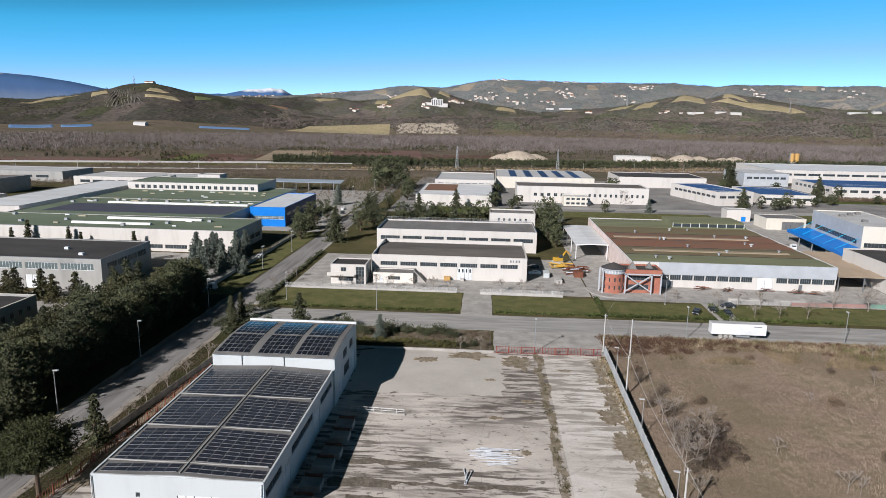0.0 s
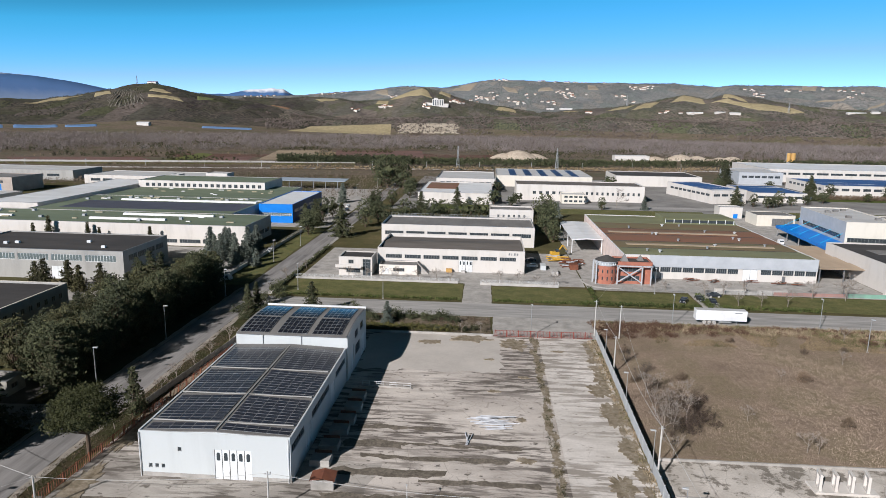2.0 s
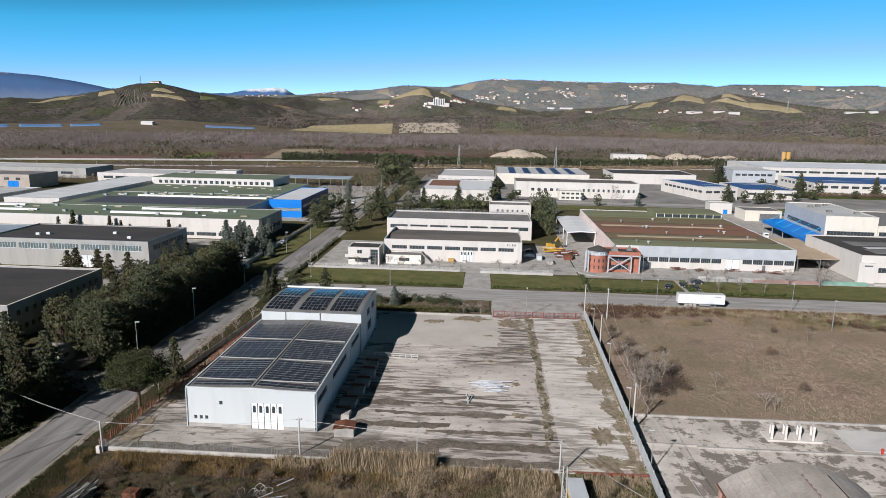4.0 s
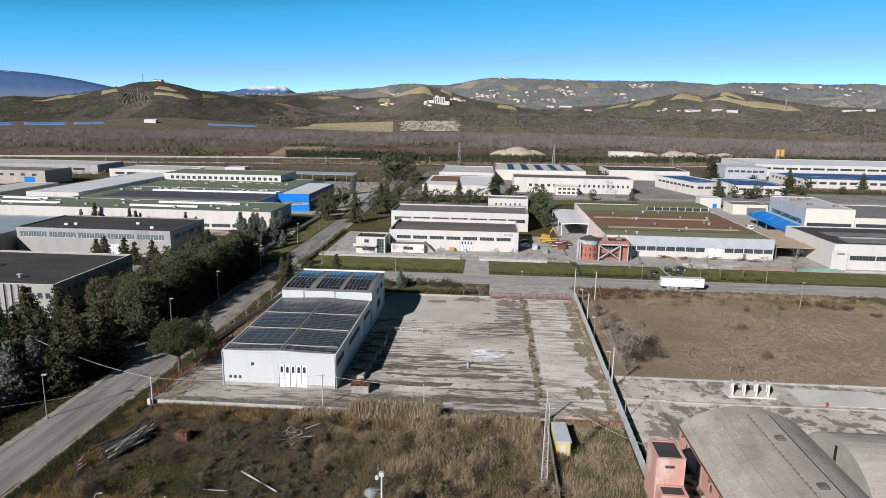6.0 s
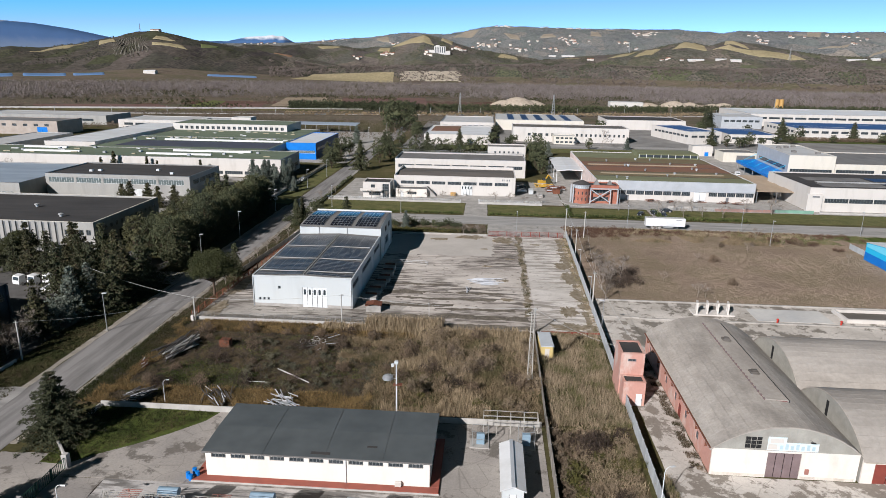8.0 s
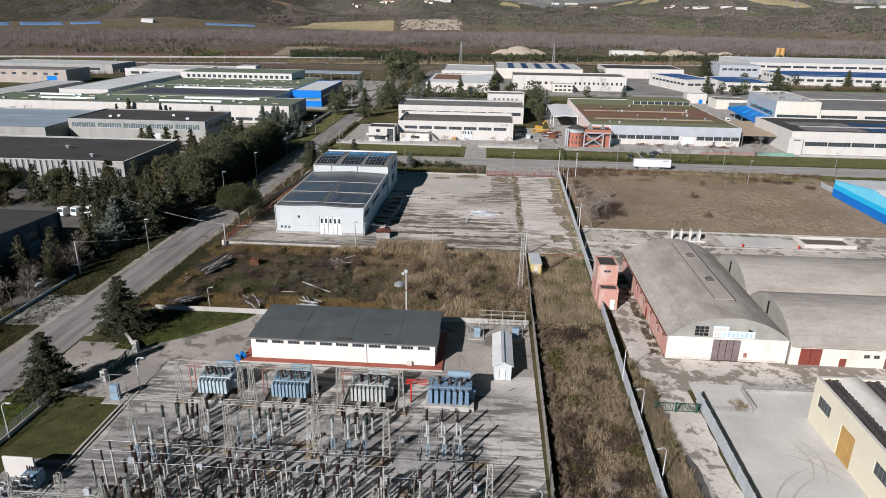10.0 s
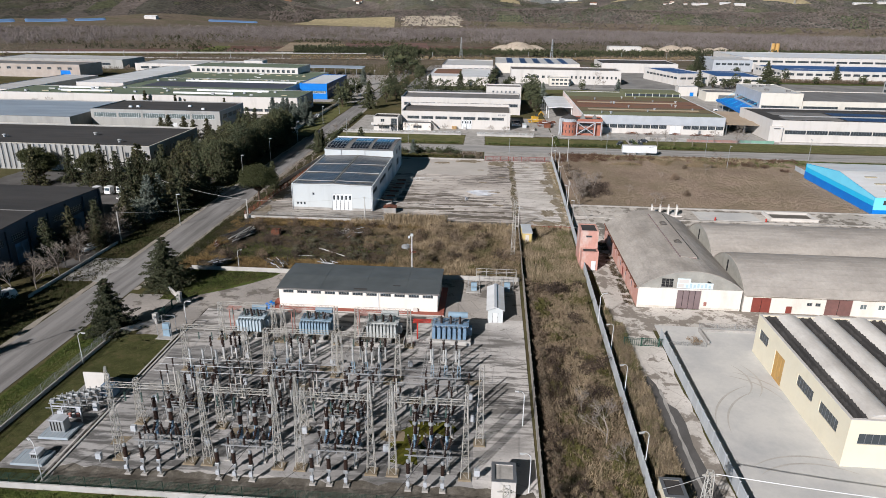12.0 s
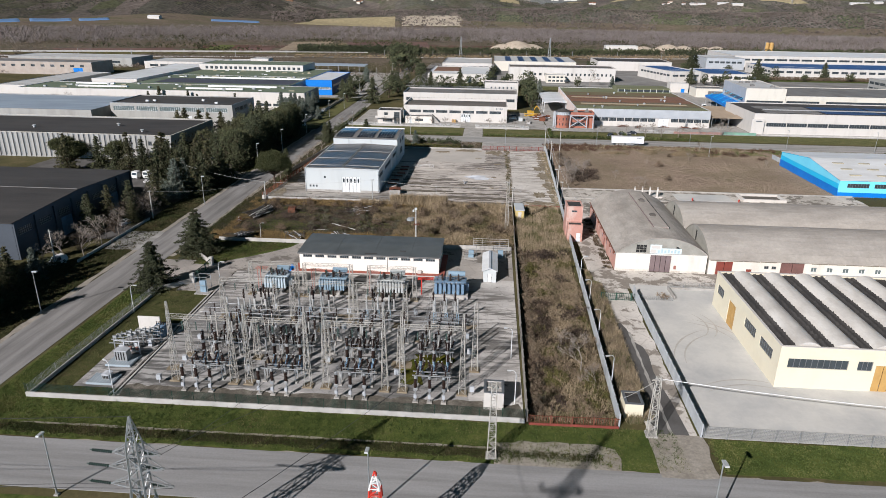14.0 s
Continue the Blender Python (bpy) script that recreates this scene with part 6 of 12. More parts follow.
for py in (-6, 8, 22, 36, 49):
    part("post", Mesh().box(-9.3, -9.0, py - 0.15, py + 0.15, 0.06, 5.0), M_STEEL, blue_canopy)
for i in range(5):
    part("tie_rod", Mesh().beam((-8.6, 2 + 11 * i, 5.5), (-0.2, 2 + 11 * i, 10.0), 0.12), M_SKYBLUE, blue_canopy)
building("grey_store", "low white store behind the green-roofed hall", 174, 194, 270, 286, 6.0, M_CREAMPALE, M_ROOFGREY, {"S": [(8, 19, 0, 4.2, "door", 5, M_FRAME)]}, parapet=0.3)

building("white_store", "small white block behind the green-roofed hall", 163, 176, 296, 305, 6.5, M_WHITE, M_ROOFPALE, {"S": [(8, 10.5, 0, 2.6, "door", 1, M_BLUE)]}, parapet=0.3)

# blue hall at the edge of the meadow
blue_hall = building("blue_hall", "bright blue banded hall with a white roof", 145.5, 215, 13.5, 58, 5.4, M_SKYBLUE, M_ROOFWHITE,
    {"S": [(2.6, 9.4, 3.0, 4.4, "win", 8), (11, 18, 3.0, 4.4, "win", 8), (20, 27, 3.0, 4.4, "win", 8)]}, profile=[(-0.3, 5.5), (22.2, 8.0), (44.8, 5.5)], axis="x", walls={"S": M_PALEBLUE, "W": M_SKYBLUE, "E": M_SKYBLUE})
part("base_band", Mesh().box(-0.06, 69.5, -0.06, -0.003, 0.05, 1.5).box(-0.06, -0.003, 0, 44.5, 0.05, 2.6), M_BLUE, blue_hall, "deep blue lower band")
part("pale_band", Mesh().extrude([(0.5, 5.2), (0.5, 4.2), (44, 4.2), (44, 5.2), (22.2, 7.7)], "x", -0.05, -0.004), M_PALEBLUE, blue_hall, "pale cyan upper band")
for i in range(7):
    for k in range(3):
        a, b = 5 + 8.5 * i, 4 + 6 * k
        part("skylight", Mesh().box(a, a + 3.5, b, b + 0.9, slope_z([(-0.3, 5.5), (22.2, 8.0)], b) + 0.05, slope_z([(-0.3, 5.5), (22.2, 8.0)], b) + 0.3), M_SKYLIGHT, blue_hall)

# left side: halls behind the trees
dark_hall = building("dark_hall", "blue-grey hall with a dark low gabled roof", -150, -71.6, -66, -15.5, 8.7, M_BLUEGREY, M_ROOFDARK,
    {"E": [(1.6 + 7.2 * i, 6.2 + 7.2 * i, 5.4, 7.0, "win", 7, 3) for i in range(7)] + [(38.2, 42.6, 0, 4.8, "door", 2, M_TRAFOB), (16.6, 21.0, 0, 4.8, "door", 2, M_TRAFOB)]},
    profile=[(-0.3, 8.85), (25.2, 10.0), (50.8, 8.85)], axis="x")
for i in range(8):
    part("pilaster", Mesh().box(78.4, 78.8, 0.3 + 7.1 * i - 0.25, 0.3 + 7.1 * i + 0.25, 0.05, 8.6), M_BLUEGREY, dark_hall)
part("ridge_cap", Mesh().box(0.2, 78.2, 25.05, 25.4, 9.95, 10.1), M_ROOFGREY, dark_hall)
ribbed = building("ribbed_hall", "white ribbed hall with a black roof and cream parapet", -185, -84, 36.5, 75, 9.3, M_GREYWALL, M_ROOFDARK,
    {"E": ribbon(2, 37, 5.8, 7.2, 12, 1.6, "win", 2) + ribbon(2, 12, 2.0, 3.4, 4, 1.2, "win", 2) + [(13, 18, 0, 4.2, "door", 2, M_DARK), (26, 29, 0, 4, "door", 2, M_DARK)] + ribbon(29.5, 37, 2.0, 3.4, 3, 1.2, "win", 2),
     "S": [(92 + 2.2 * i, 93.4 + 2.2 * i, 5.4, 7.0, "win", 2) for i in range(4)] + [(92 + 2.2 * i, 93.4 + 2.2 * i, 2.0, 3.4, "win", 2) for i in range(4)]}, walls={"E": M_GREYWALL}, parapet=0.5, coping=M_CREAMPALE)
rib_mesh = Mesh().box(0, 0.35, -0.3, -0.003, 0.3, 9.2).data("facade_rib", M_GREYWALL)
for i in range(46):
    part("facade_rib", rib_mesh, None, ribbed).location = (1.0 + 2.0 * i, 0, 0)
slot_mesh = Mesh().box(0, 0.45, -0.02, -0.003, 0.6, 9.0).data("facade_slot", M_FRAME)
for i in range(45):
    part("facade_slot", slot_mesh, None, ribbed).location = (1.5 + 2.0 * i, 0, 0)
grey_l = building("grey_hall", "pale grey hall with a black roof", -151, -90, 113, 143, 9.9, M_GREYWALL, M_ROOFDARK, {"S": ribbon(1, 59, 6.2, 8.4, 5, 1.0, "wwin", 10) + [(36, 40.5, 0, 4.4, "door", 2)], "E": ribbon(3, 27, 6.0, 8.0, 4, 0.6, "win", 5)}, parapet=0.3)
building("grey_hall", "long grey hall with a pale blue roof", -250, -153, 100, 150, 8.0, M_GREYWALL, M_ROOFBLUE, {"S": ribbon(1, 95, 2.4, 4.4, 8, 1.0, "wwin", 10)}, parapet=0.3)
big = building("green_roof_factory", "large factory with a green felt roof and white walls", -240, -71, 172, 204, 9.0, M_WHITE, M_ROOFGREEN2, {"S": ribbon(20, 160, 1.2, 2.8, 14, 1.0, "win", 8), "E": ribbon(3, 30, 2.2, 4.2, 4, 1.0, "win", 6)}, parapet=0.15, walls={"E": M_GREYWALL})
mid = building("green_roof_factory", "middle factory hall with dark violet and green felt roof", -190, -90, 204.4, 262, 8.8, M_WHITE, M_ROOFGREEN2, {}, parapet=0.15)
for a, b, c in ((30, 60, 10), (96, 130, 9), (104, 146, 22), (20, 44, 24)):
    part("roof_skylight", Mesh().extrude(arc(c, c + 2.2, 8.86, 0.9, 6) + [(c + 2.2, 8.8), (c, 8.8)], "x", a, b), M_ROOFWHITE, big, "white barrel rooflight")
part("roof_skylight", Mesh().extrude(arc(39, 41.2, 8.66, 0.9, 6) + [(41.2, 8.6), (39, 8.6)], "x", 25, 98), M_ROOFWHITE, mid, "white barrel rooflight")
part("felt_patch", Mesh().box(10, 98, 10, 36, 8.66, 8.7), M_ROOFVIOLET, mid, "dark violet roof felt")
for i in range(10):
    part("roof_vent", Mesh().bevel_box(12 + 15.3 * i, 13.4 + 15.3 * i, 5 + (i * 7) % 24, 6.6 + (i * 7) % 24, 8.87, 9.8), M_STEEL, big)
    part("roof_vent", Mesh().bevel_box(6 + 9.1 * i, 7.6 + 9.1 * i, 38 + (i * 5) % 16, 39.6 + (i * 5) % 16, 8.67, 9.6), M_STEEL, mid)
rear = building("green_roof_factory", "rear factory hall with a green roof and window row", -190, -92, 262.4, 330, 8.2, M_WHITE, M_ROOFGREEN2, {}, parapet=0.15)
top = building("upper_hall", "raised white hall with square windows and green roof", -191.5, -110, 310, 345, 12.5, M_WHITE, M_ROOFGREEN2, {"S": ribbon(4, 80, 8.8, 10.9, 20, 1.6, "win", 2)}, parapet=0.15)
link = building("white_wing", "long white sloping-roofed wing", -222, -192, 216, 335, 10.0, M_WHITE, M_ROOFWHITE, {"E": []}, parapet=0.1)
building("blue_building", "blue clad building with a white roof", -88, -70.5, 236.5, 296, 9.6, M_BLUE, M_ROOFWHITE, {"S": [(0.5, 17, 3.6, 5.2, "wwin", 14, 2)], "E": ribbon(3, 57, 5.0, 6.6, 6, 1.0, "win", 8)}, walls={"E": M_NAVY}, parapet=0.2, coping=M_BLUE)
carport = thing("long_carport", -129, 390, 0, 0, "long carport with a pale blue roof", "canopy")
part("roof", Mesh().extrude([(0, 6.0), (0, 6.4), (14, 7.2), (14, 6.8)], "x", 0, 52), M_ROOFBLUE, carport)
for i in range(6):
    part("post", Mesh().box(0.3 + 9.2 * i, 0.7 + 9.2 * i, 0.3, 0.7, 0.05, 6.1), M_FRAME, carport)
building("white_hall", "white hall with a grey roof", -268, -243, 190, 275, 8.0, M_WHITE, M_ROOFPALE, {"E": ribbon(2, 28, 2, 4, 4, 0.8)}, parapet=0.2)
building("cream_hall", "long cream hall with small windows", -390, -290, 329, 360, 10.0, M_BEIGEWALL, M_ROOFGREY, {"S": ribbon(4, 96, 6.0, 7.8, 11, 5.0) + [(84, 92, 0, 5.5, "door", 2, M_BLUE)]}, parapet=0.4)
building("white_hall", "white and grey hall near the railway", -275, -185, 385, 425, 7.5, M_WHITE, M_ROOFPALE, {"S": ribbon(4, 80, 3, 5, 8, 2.0)}, parapet=0.3)
building("white_hall", "grey flat hall near the railway", -420, -300, 410, 450, 8, M_GREYWALL, M_ROOFPALE, {"S": ribbon(4, 110, 3, 5, 8, 3.0)}, parapet=0.3)
building("roof_cabin", "small white cabin on a far roof", -165, -150, 350, 362, 14, M_WHITE, M_ROOFPALE, {}, parapet=0.2)
building("roof_cabin", "narrow white silo block", -190, -184, 350, 358, 12.5, M_WHITE, M_ROOFPALE, {}, parapet=0.2)

# far factories
building("far_factory", "white factory with rusty and pale roofs", -16, 32, 330, 400, 7.0, M_WHITE, M_ROOFWHITE, {"S": []}, parapet=0.3)
single("roof_sheet", Mesh().box(-13, 8, 355, 395, 6.72, 6.9), M_ROOFBROWN, "rusty red roof sheets", "roof")
building("far_factory", "white two storey factory with window rows", -10, 34, 405, 470, 9.5, M_WHITE, M_ROOFPALE, {"S": ribbon(2, 42, 5, 7, 8, 1.2), "E": ribbon(3, 60, 5, 7, 8, 1.2)}, parapet=0.5)
building("far_factory", "pale hall with blue solar stripes on its roof", 36, 113, 445, 516, 9.0, M_CREAMPALE, M_ROOFPALE, {"S": []}, parapet=0.2)
for i in range(5):
    single("solar_strip", Mesh().box(47 + 12.6 * i, 52.5 + 12.6 * i, 450, 512, 8.85, 9.0), M_PVBLUE, "blue solar strip on a hall roof", "solar panel", "solar strips on the far hall")
building("far_factory", "white hall with small square windows", 48.5, 134.5, 358, 388, 10.8, M_WHITE, M_ROOFMID, {"S": ribbon(10, 32, 4.4, 6.4, 5, 2.2, "win", 2) + ribbon(46, 84, 4.4, 6.4, 11, 2.0, "win", 2) + [(31, 36, 0, 4, "door", 2, M_FRAME)], "W": []}, parapet=0.5, coping=M_WHITE)
building("office_block", "white office block in front of a hall", 78, 93, 344, 357.6, 6.2, M_CREAMPALE, M_ROOFPALE, {"S": ribbon(1, 17, 1, 2.4, 5, 1.0, "win", 2) + ribbon(1, 17, 3.9, 5.2, 5, 1.0, "win", 2)}, parapet=0.4)
blue_roofed = building("far_factory", "white factory with a blue and white roof", 180, 206, 362, 422, 9.2, M_WHITE, M_ROOFBLUEB, {"S": ribbon(1, 25, 5, 6.6, 4, 1.2), "W": ribbon(2, 55, 5, 6.6, 9, 1.2)}, parapet=0.4, coping=M_WHITE)
blue_roofed.matrix_basis = pose(180, 362, 0, 0, 0, 14)
building("far_factory", "low white hall with a blue roof", 214, 250, 378, 432, 6.8, M_WHITE, M_ROOFBLUEB, {"S": ribbon(2, 40, 3, 4.6, 6, 1.2)}, parapet=0.3)
building("far_factory", "white hall with a dark roof", 137, 208, 472, 522, 8.6, M_WHITE, M_ROOFDARK, {"S": []}, parapet=0.4, coping=M_WHITE)
building("far_factory", "grey-blue and white factory block", 252, 290, 510, 560, 11, M_BAND, M_ROOFPALE, {"S": ribbon(2, 36, 6, 8, 6, 1.2)}, parapet=0.3)
building("far_factory", "very long white factory", 292, 560, 545, 640, 12, M_WHITE, M_ROOFWHITE, {"S": ribbon(4, 260, 7, 9, 20, 2.0)}, parapet=0.3)
building("far_factory", "white factory with a wide blue solar roof", 284, 420, 425, 490, 8.6, M_WHITE, M_ROOFBLUEB, {"S": ribbon(4, 130, 4.5, 6.5, 16, 2.2), "W": ribbon(3, 60, 4.5, 6.5, 8, 2.0)}, parapet=0.4, coping=M_WHITE)
building("grey_office", "grey office block with strip windows", 318, 350, 300, 330, 10, M_GREYWALL, M_ROOFPALE, {"S": ribbon(1, 31, 2, 4, 4, 0.6) + ribbon(1, 31, 6, 8, 4, 0.6), "W": ribbon(1, 29, 2, 4, 4, 0.6) + ribbon(1, 29, 6, 8, 4, 0.6)}, parapet=0.4)

qv = random.Random(91)
for hall, x0, x1, y0, y1, z in ((mid, 4, 96, 40, 56, 8.66), (rear, 4, 92, 4, 44, 8.06), (big, 10, 160, 3, 29, 8.86)):
    for i in range(14):
        a, b = qv.uniform(x0, x1), qv.uniform(y0, y1)
        part("rooflight", Mesh().bevel_box(a, a + qv.uniform(1.4, 4.0), b, b + 1.0, z, z + 0.4, 0.08), M_SKYLIGHT if i % 3 else M_ROOFWHITE, hall)
for hall, z, pts in ((green, 8.3, ((14, 6), (38, 20), (52, 34), (30, 66), (56, 50), (22, 44))), (ribbed, 8.9, ((40, 12), (70, 20), (86, 8)))):
    for a, b in pts:
        part("roof_cowl", Mesh().lathe(a, b, [(0.4, z), (0.4, z + 0.7), (0.75, z + 0.75), (0.75, z + 0.95), (0.1, z + 1.15)], 10), M_LAMP, hall)
for a, b in ((14, 8), (17, 9.5), (40, 14), (50, 6)):
    part("roof_vent", Mesh().bevel_box(a, a + 1.4, b, b + 1.0, 9.62, 10.4, 0.1), M_WFRAME, grey_l)

# ---- substation ----
M_FOOT = mat("yellowed_footing", (0.27, 0.225, 0.16), (0.18, 0.14, 0.09), 0.9, big=0.8, fine=3, grain=0.35)
def lattice(parent, h, w0, w1, panels, leg=0.1, brace=0.05, material=None, x=0.0, y=0.0, z=0.0):
    """Four tapering legs and their zigzag bracing."""
    material = material or M_PAINTSTEEL
    corner = lambda s, k: (x + s[0] * (w0 + (w1 - w0) * k) / 2, y + s[1] * (w0 + (w1 - w0) * k) / 2, z + h * k)  # noqa: E731
    signs = [(-1, -1), (1, -1), (1, 1), (-1, 1)]
    for s in signs:
        part("leg", Mesh().beam(corner(s, 0), corner(s, 1), leg), material, parent)
    m = Mesh()
    for k in range(panels):
        a, b = 1 - (1 - k / panels) ** 1.0, (k + 1) / panels
        for i in range(4):
            s, t = signs[i], signs[(i + 1) % 4]
            p, q = (s, t) if (k + i) % 2 else (t, s)
            m.beam(corner(p, a), corner(q, b), brace)
            m.beam(corner(s, b), corner(t, b), brace)
    tagged(part("bracing", m, material, parent), kind="stuff")


def truss(parent, x0, x1, y, z, w=0.7, hgt=0.55, n=9, material=None):
    """A level lattice beam along x."""
    m = Mesh()
    for e, f in ((-w / 2, 0), (w / 2, 0), (0, hgt)):
        m.beam((x0, y + e, z + f), (x1, y + e, z + f), 0.055)
    for i in range(n):
        a, b = x0 + (x1 - x0) * i / n, x0 + (x1 - x0) * (i + 1) / n
        c = (a + b) / 2
        for e in (-w / 2, w / 2):
            m.beam((a, y + e, z), (c, y, z + hgt), 0.028).beam((c, y, z + hgt), (b, y + e, z), 0.028)
        m.beam((a, y - w / 2, z), (b, y + w / 2, z), 0.028)
    part("crossbeam", m, material or M_PAINTSTEEL, parent)


def sheds(m, x, y, z0, z1, r=0.13, n=8, count=7):
    """A ribbed porcelain column."""
    prof = []
    for i in range(count):
        a = z0 + (z1 - z0) * i / count
        d = (z1 - z0) / count
        prof += [(r * 0.6, a), (r * 1.1, a + d * 0.35), (r * 0.6, a + d * 0.6)]
    return m.lathe(x, y, prof + [(r * 0.6, z1)], n)


def gantry(x0, x1, y, h, beam_z, label, w0=1.0, w1=0.2):
    ob = thing("gantry", (x0 + x1) / 2, y, 0.08, 0, label, "gantry", "substation gantries")
    half = (x1 - x0) / 2
    for s in (-half, half):
        lattice(ob, h, w0, w1, 11 if h > 10 else 7, 0.075, 0.035, None, s, 0)
        part("footing", Mesh().bevel_box(s - 0.8, s + 0.8, -0.8, 0.8, -0.02, 0.2), M_FOOT, ob)
    truss(ob, -half, half, 0, beam_z)
    for u in (-2.1, 0.0, 2.1):
        m = Mesh()
        m.lathe(u, -0.9, [v for k in range(9) for v in ((0.04, beam_z - 1.5 + 0.15 * k), (0.13, beam_z - 1.45 + 0.15 * k), (0.04, beam_z - 1.4 + 0.15 * k))], 7)
        part("insulator_string", m, M_GLASSINS, ob, "hanging green glass insulator string")
    return ob


for a, b in ((-13.5, -4.2), (-1.8, 7.4), (10.2, 19.3), (22.0, 31.1)):
    gantry(a, b, -111.5, 13.4, 10.8, "tall grey lattice gantry with pointed masts")
for a, b in ((-14.6, -4.6), (-1.4, 9.6), (10.4, 19.6)):
    gantry(a, b, -89.2, 7.7, 7.4, "low grey lattice gantry before the transformers", 1.0, 0.55)
for a, b in ((-13.0, -3.6), (-2.0, 7.4), (11.0, 20.1)):
    gantry(a, b, -78.6, 7.0, 6.6, "low grey lattice gantry over a transformer", 0.9, 0.5)


for x, y, h in ((-14.7, -103.8, 7.0), (-3.2, -103.8, 7.0), (8.6, -103.8, 7.0), (20.6, -103.8, 7.0), (32.8, -104.5, 12.0)):
    ob = thing("lattice_mast", x, y, 0.08, 0, "grey lattice mast on a concrete footing", "mast", "substation masts")
    lattice(ob, h, 1.0, 0.5, 9, 0.085, 0.04)
    part("footing", Mesh().bevel_box(-0.8, 0.8, -0.8, 0.8, -0.02, 0.2), M_FOOT, ob)


def current_transformer():
    ob = thing("current_transformer", 0, 0, 0.08, 0, "brown porcelain current transformer on a steel post", "insulator", "instrument transformers")
    part("footing", Mesh().bevel_box(-0.4, 0.4, -0.4, 0.4, -0.02, 0.2), M_CONC, ob)
    part("post", Mesh().tube((0, 0, 0.2), (0, 0, 2.0), 0.12), M_STEEL, ob)
    part("tank", Mesh().bevel_box(-0.26, 0.26, -0.26, 0.26, 2.0, 2.45), M_STEEL, ob)
    part("insulator", sheds(Mesh(), 0, 0, 2.45, 4.0, 0.25, 9), M_INSUL, ob)
    part("cap", Mesh().lathe(0, 0, [(0.2, 4.0), (0.23, 4.06), (0.23, 4.3), (0.18, 4.42), (0.05, 4.46)], 10), M_STEEL, ob)
    part("terminal_box", Mesh().bevel_box(-0.22, 0.22, -0.5, -0.13, 0.9, 1.5), M_BAND, ob)
    return ob


def breaker():
    ob = thing("circuit_breaker", 0, 0, 0.08, 0, "tall circuit breaker pole with two brown insulators", "circuit breaker", "circuit breakers")
    part("footing", Mesh().bevel_box(-0.6, 0.6, -0.6, 0.6, -0.02, 0.2), M_CONC, ob)
    part("column", Mesh().bevel_box(-0.2, 0.2, -0.2, 0.2, 0.2, 2.5), M_TRAFO, ob, "blue-grey drive column")
    part("cabinet", Mesh().bevel_box(-0.3, 0.3, -0.62, -0.22, 0.5, 1.7), M_TRAFOB, ob, "blue drive cabinet")
    part("insulator", sheds(Mesh(), 0, 0, 2.5, 3.9, 0.28, 9), M_INSUL, ob)
    part("head", Mesh().lathe(0, 0, [(0.2, 3.9), (0.36, 4.0), (0.38, 4.2), (0.34, 4.38), (0.2, 4.45)], 12), M_STEEL, ob)
    part("insulator", sheds(Mesh(), 0, 0, 4.45, 6.0, 0.27, 9), M_INSUL, ob)
    part("cap", Mesh().lathe(0, 0, [(0.2, 6.0), (0.24, 6.15), (0.05, 6.25)], 10), M_STEEL, ob)
    return ob


def slant_string():
    """Two beaded insulator strings leaning apart on a low frame."""
    ob = thing("leaning_insulators", 0, 0, 0.08, 0, "pair of beaded dark insulators leaning apart", "insulator", "leaning insulators")
    part("stand", Mesh().beam((-0.5, 0, 0), (-0.5, 0, 1.2), 0.09).beam((0.5, 0, 0), (0.5, 0, 1.2), 0.09).beam((-0.7, 0, 1.2), (0.7, 0, 1.2), 0.1), M_STEEL, ob)
    for s in (-1, 1):
        p, q = Vector((0.15 * s, 0, 1.25)), Vector((0.75 * s, 0.2, 3.3))
        b = sheds(Mesh(), 0, 0, 0, (q - p).length, 0.2, 8, 8)
        lean = Matrix.Translation(p) @ (q - p).to_track_quat("Z", "Y").to_matrix().to_4x4()
        b.v = [lean @ Vector(v) for v in b.v]
        part("insulator", b, M_INSUL, ob)
        part("cap", Mesh().tube(p.lerp(q, 1.0), p.lerp(q, 1.07), 0.1, 0.12, 8), M_INSULW, ob)
    return ob


def arrester():
    ob = thing("surge_arrester", 0, 0, 0.08, 0, "pale grey surge arrester on a steel frame", "surge arrester", "surge arresters")
    part("footing", Mesh().bevel_box(-0.4, 0.4, -0.4, 0.4, -0.02, 0.18), M_CONC, ob)
    m = Mesh()
    for s in (-0.22, 0.22):
        m.beam((s, -0.2, 0.15), (s, -0.2, 2.3), 0.08).beam((s, 0.2, 0.15), (s, 0.2, 2.3), 0.08)
    for z in (0.7, 1.3, 1.9):
        m.beam((-0.22, -0.2, z), (0.22, -0.2, z + 0.5), 0.05)
    part("stand", m, M_TRAFO, ob)
    part("insulator", sheds(Mesh(), 0, 0, 2.3, 3.6, 0.19), M_INSULW, ob)
    part("flange", Mesh().lathe(0, 0, [(0.24, 3.6), (0.24, 3.75)], 10), M_STEEL, ob)
    part("insulator", sheds(Mesh(), 0, 0, 3.75, 5.2, 0.17), M_INSULW, ob)
    part("cap", Mesh().lathe(0, 0, [(0.12, 5.2), (0.14, 5.32), (0.04, 5.36)], 8), M_STEEL, ob)
    return ob


def post_insulator():
    ob = thing("post_insulator", 0, 0, 0.08, 0, "slim post with a dark brown insulator on top", "insulator", "post insulators")
    part("footing", Mesh().bevel_box(-0.35, 0.35, -0.35, 0.35, -0.02, 0.18), M_CONC, ob)
    part("post", Mesh().tube((0, 0, 0.18), (0, 0, 2.4), 0.13), M_INSULW, ob)
    part("insulator", sheds(Mesh(), 0, 0, 2.4, 4.3, 0.22), M_INSUL, ob)
    part("cap", Mesh().lathe(0, 0, [(0.14, 4.3), (0.16, 4.4), (0.04, 4.45)], 8), M_STEEL, ob)
    return ob


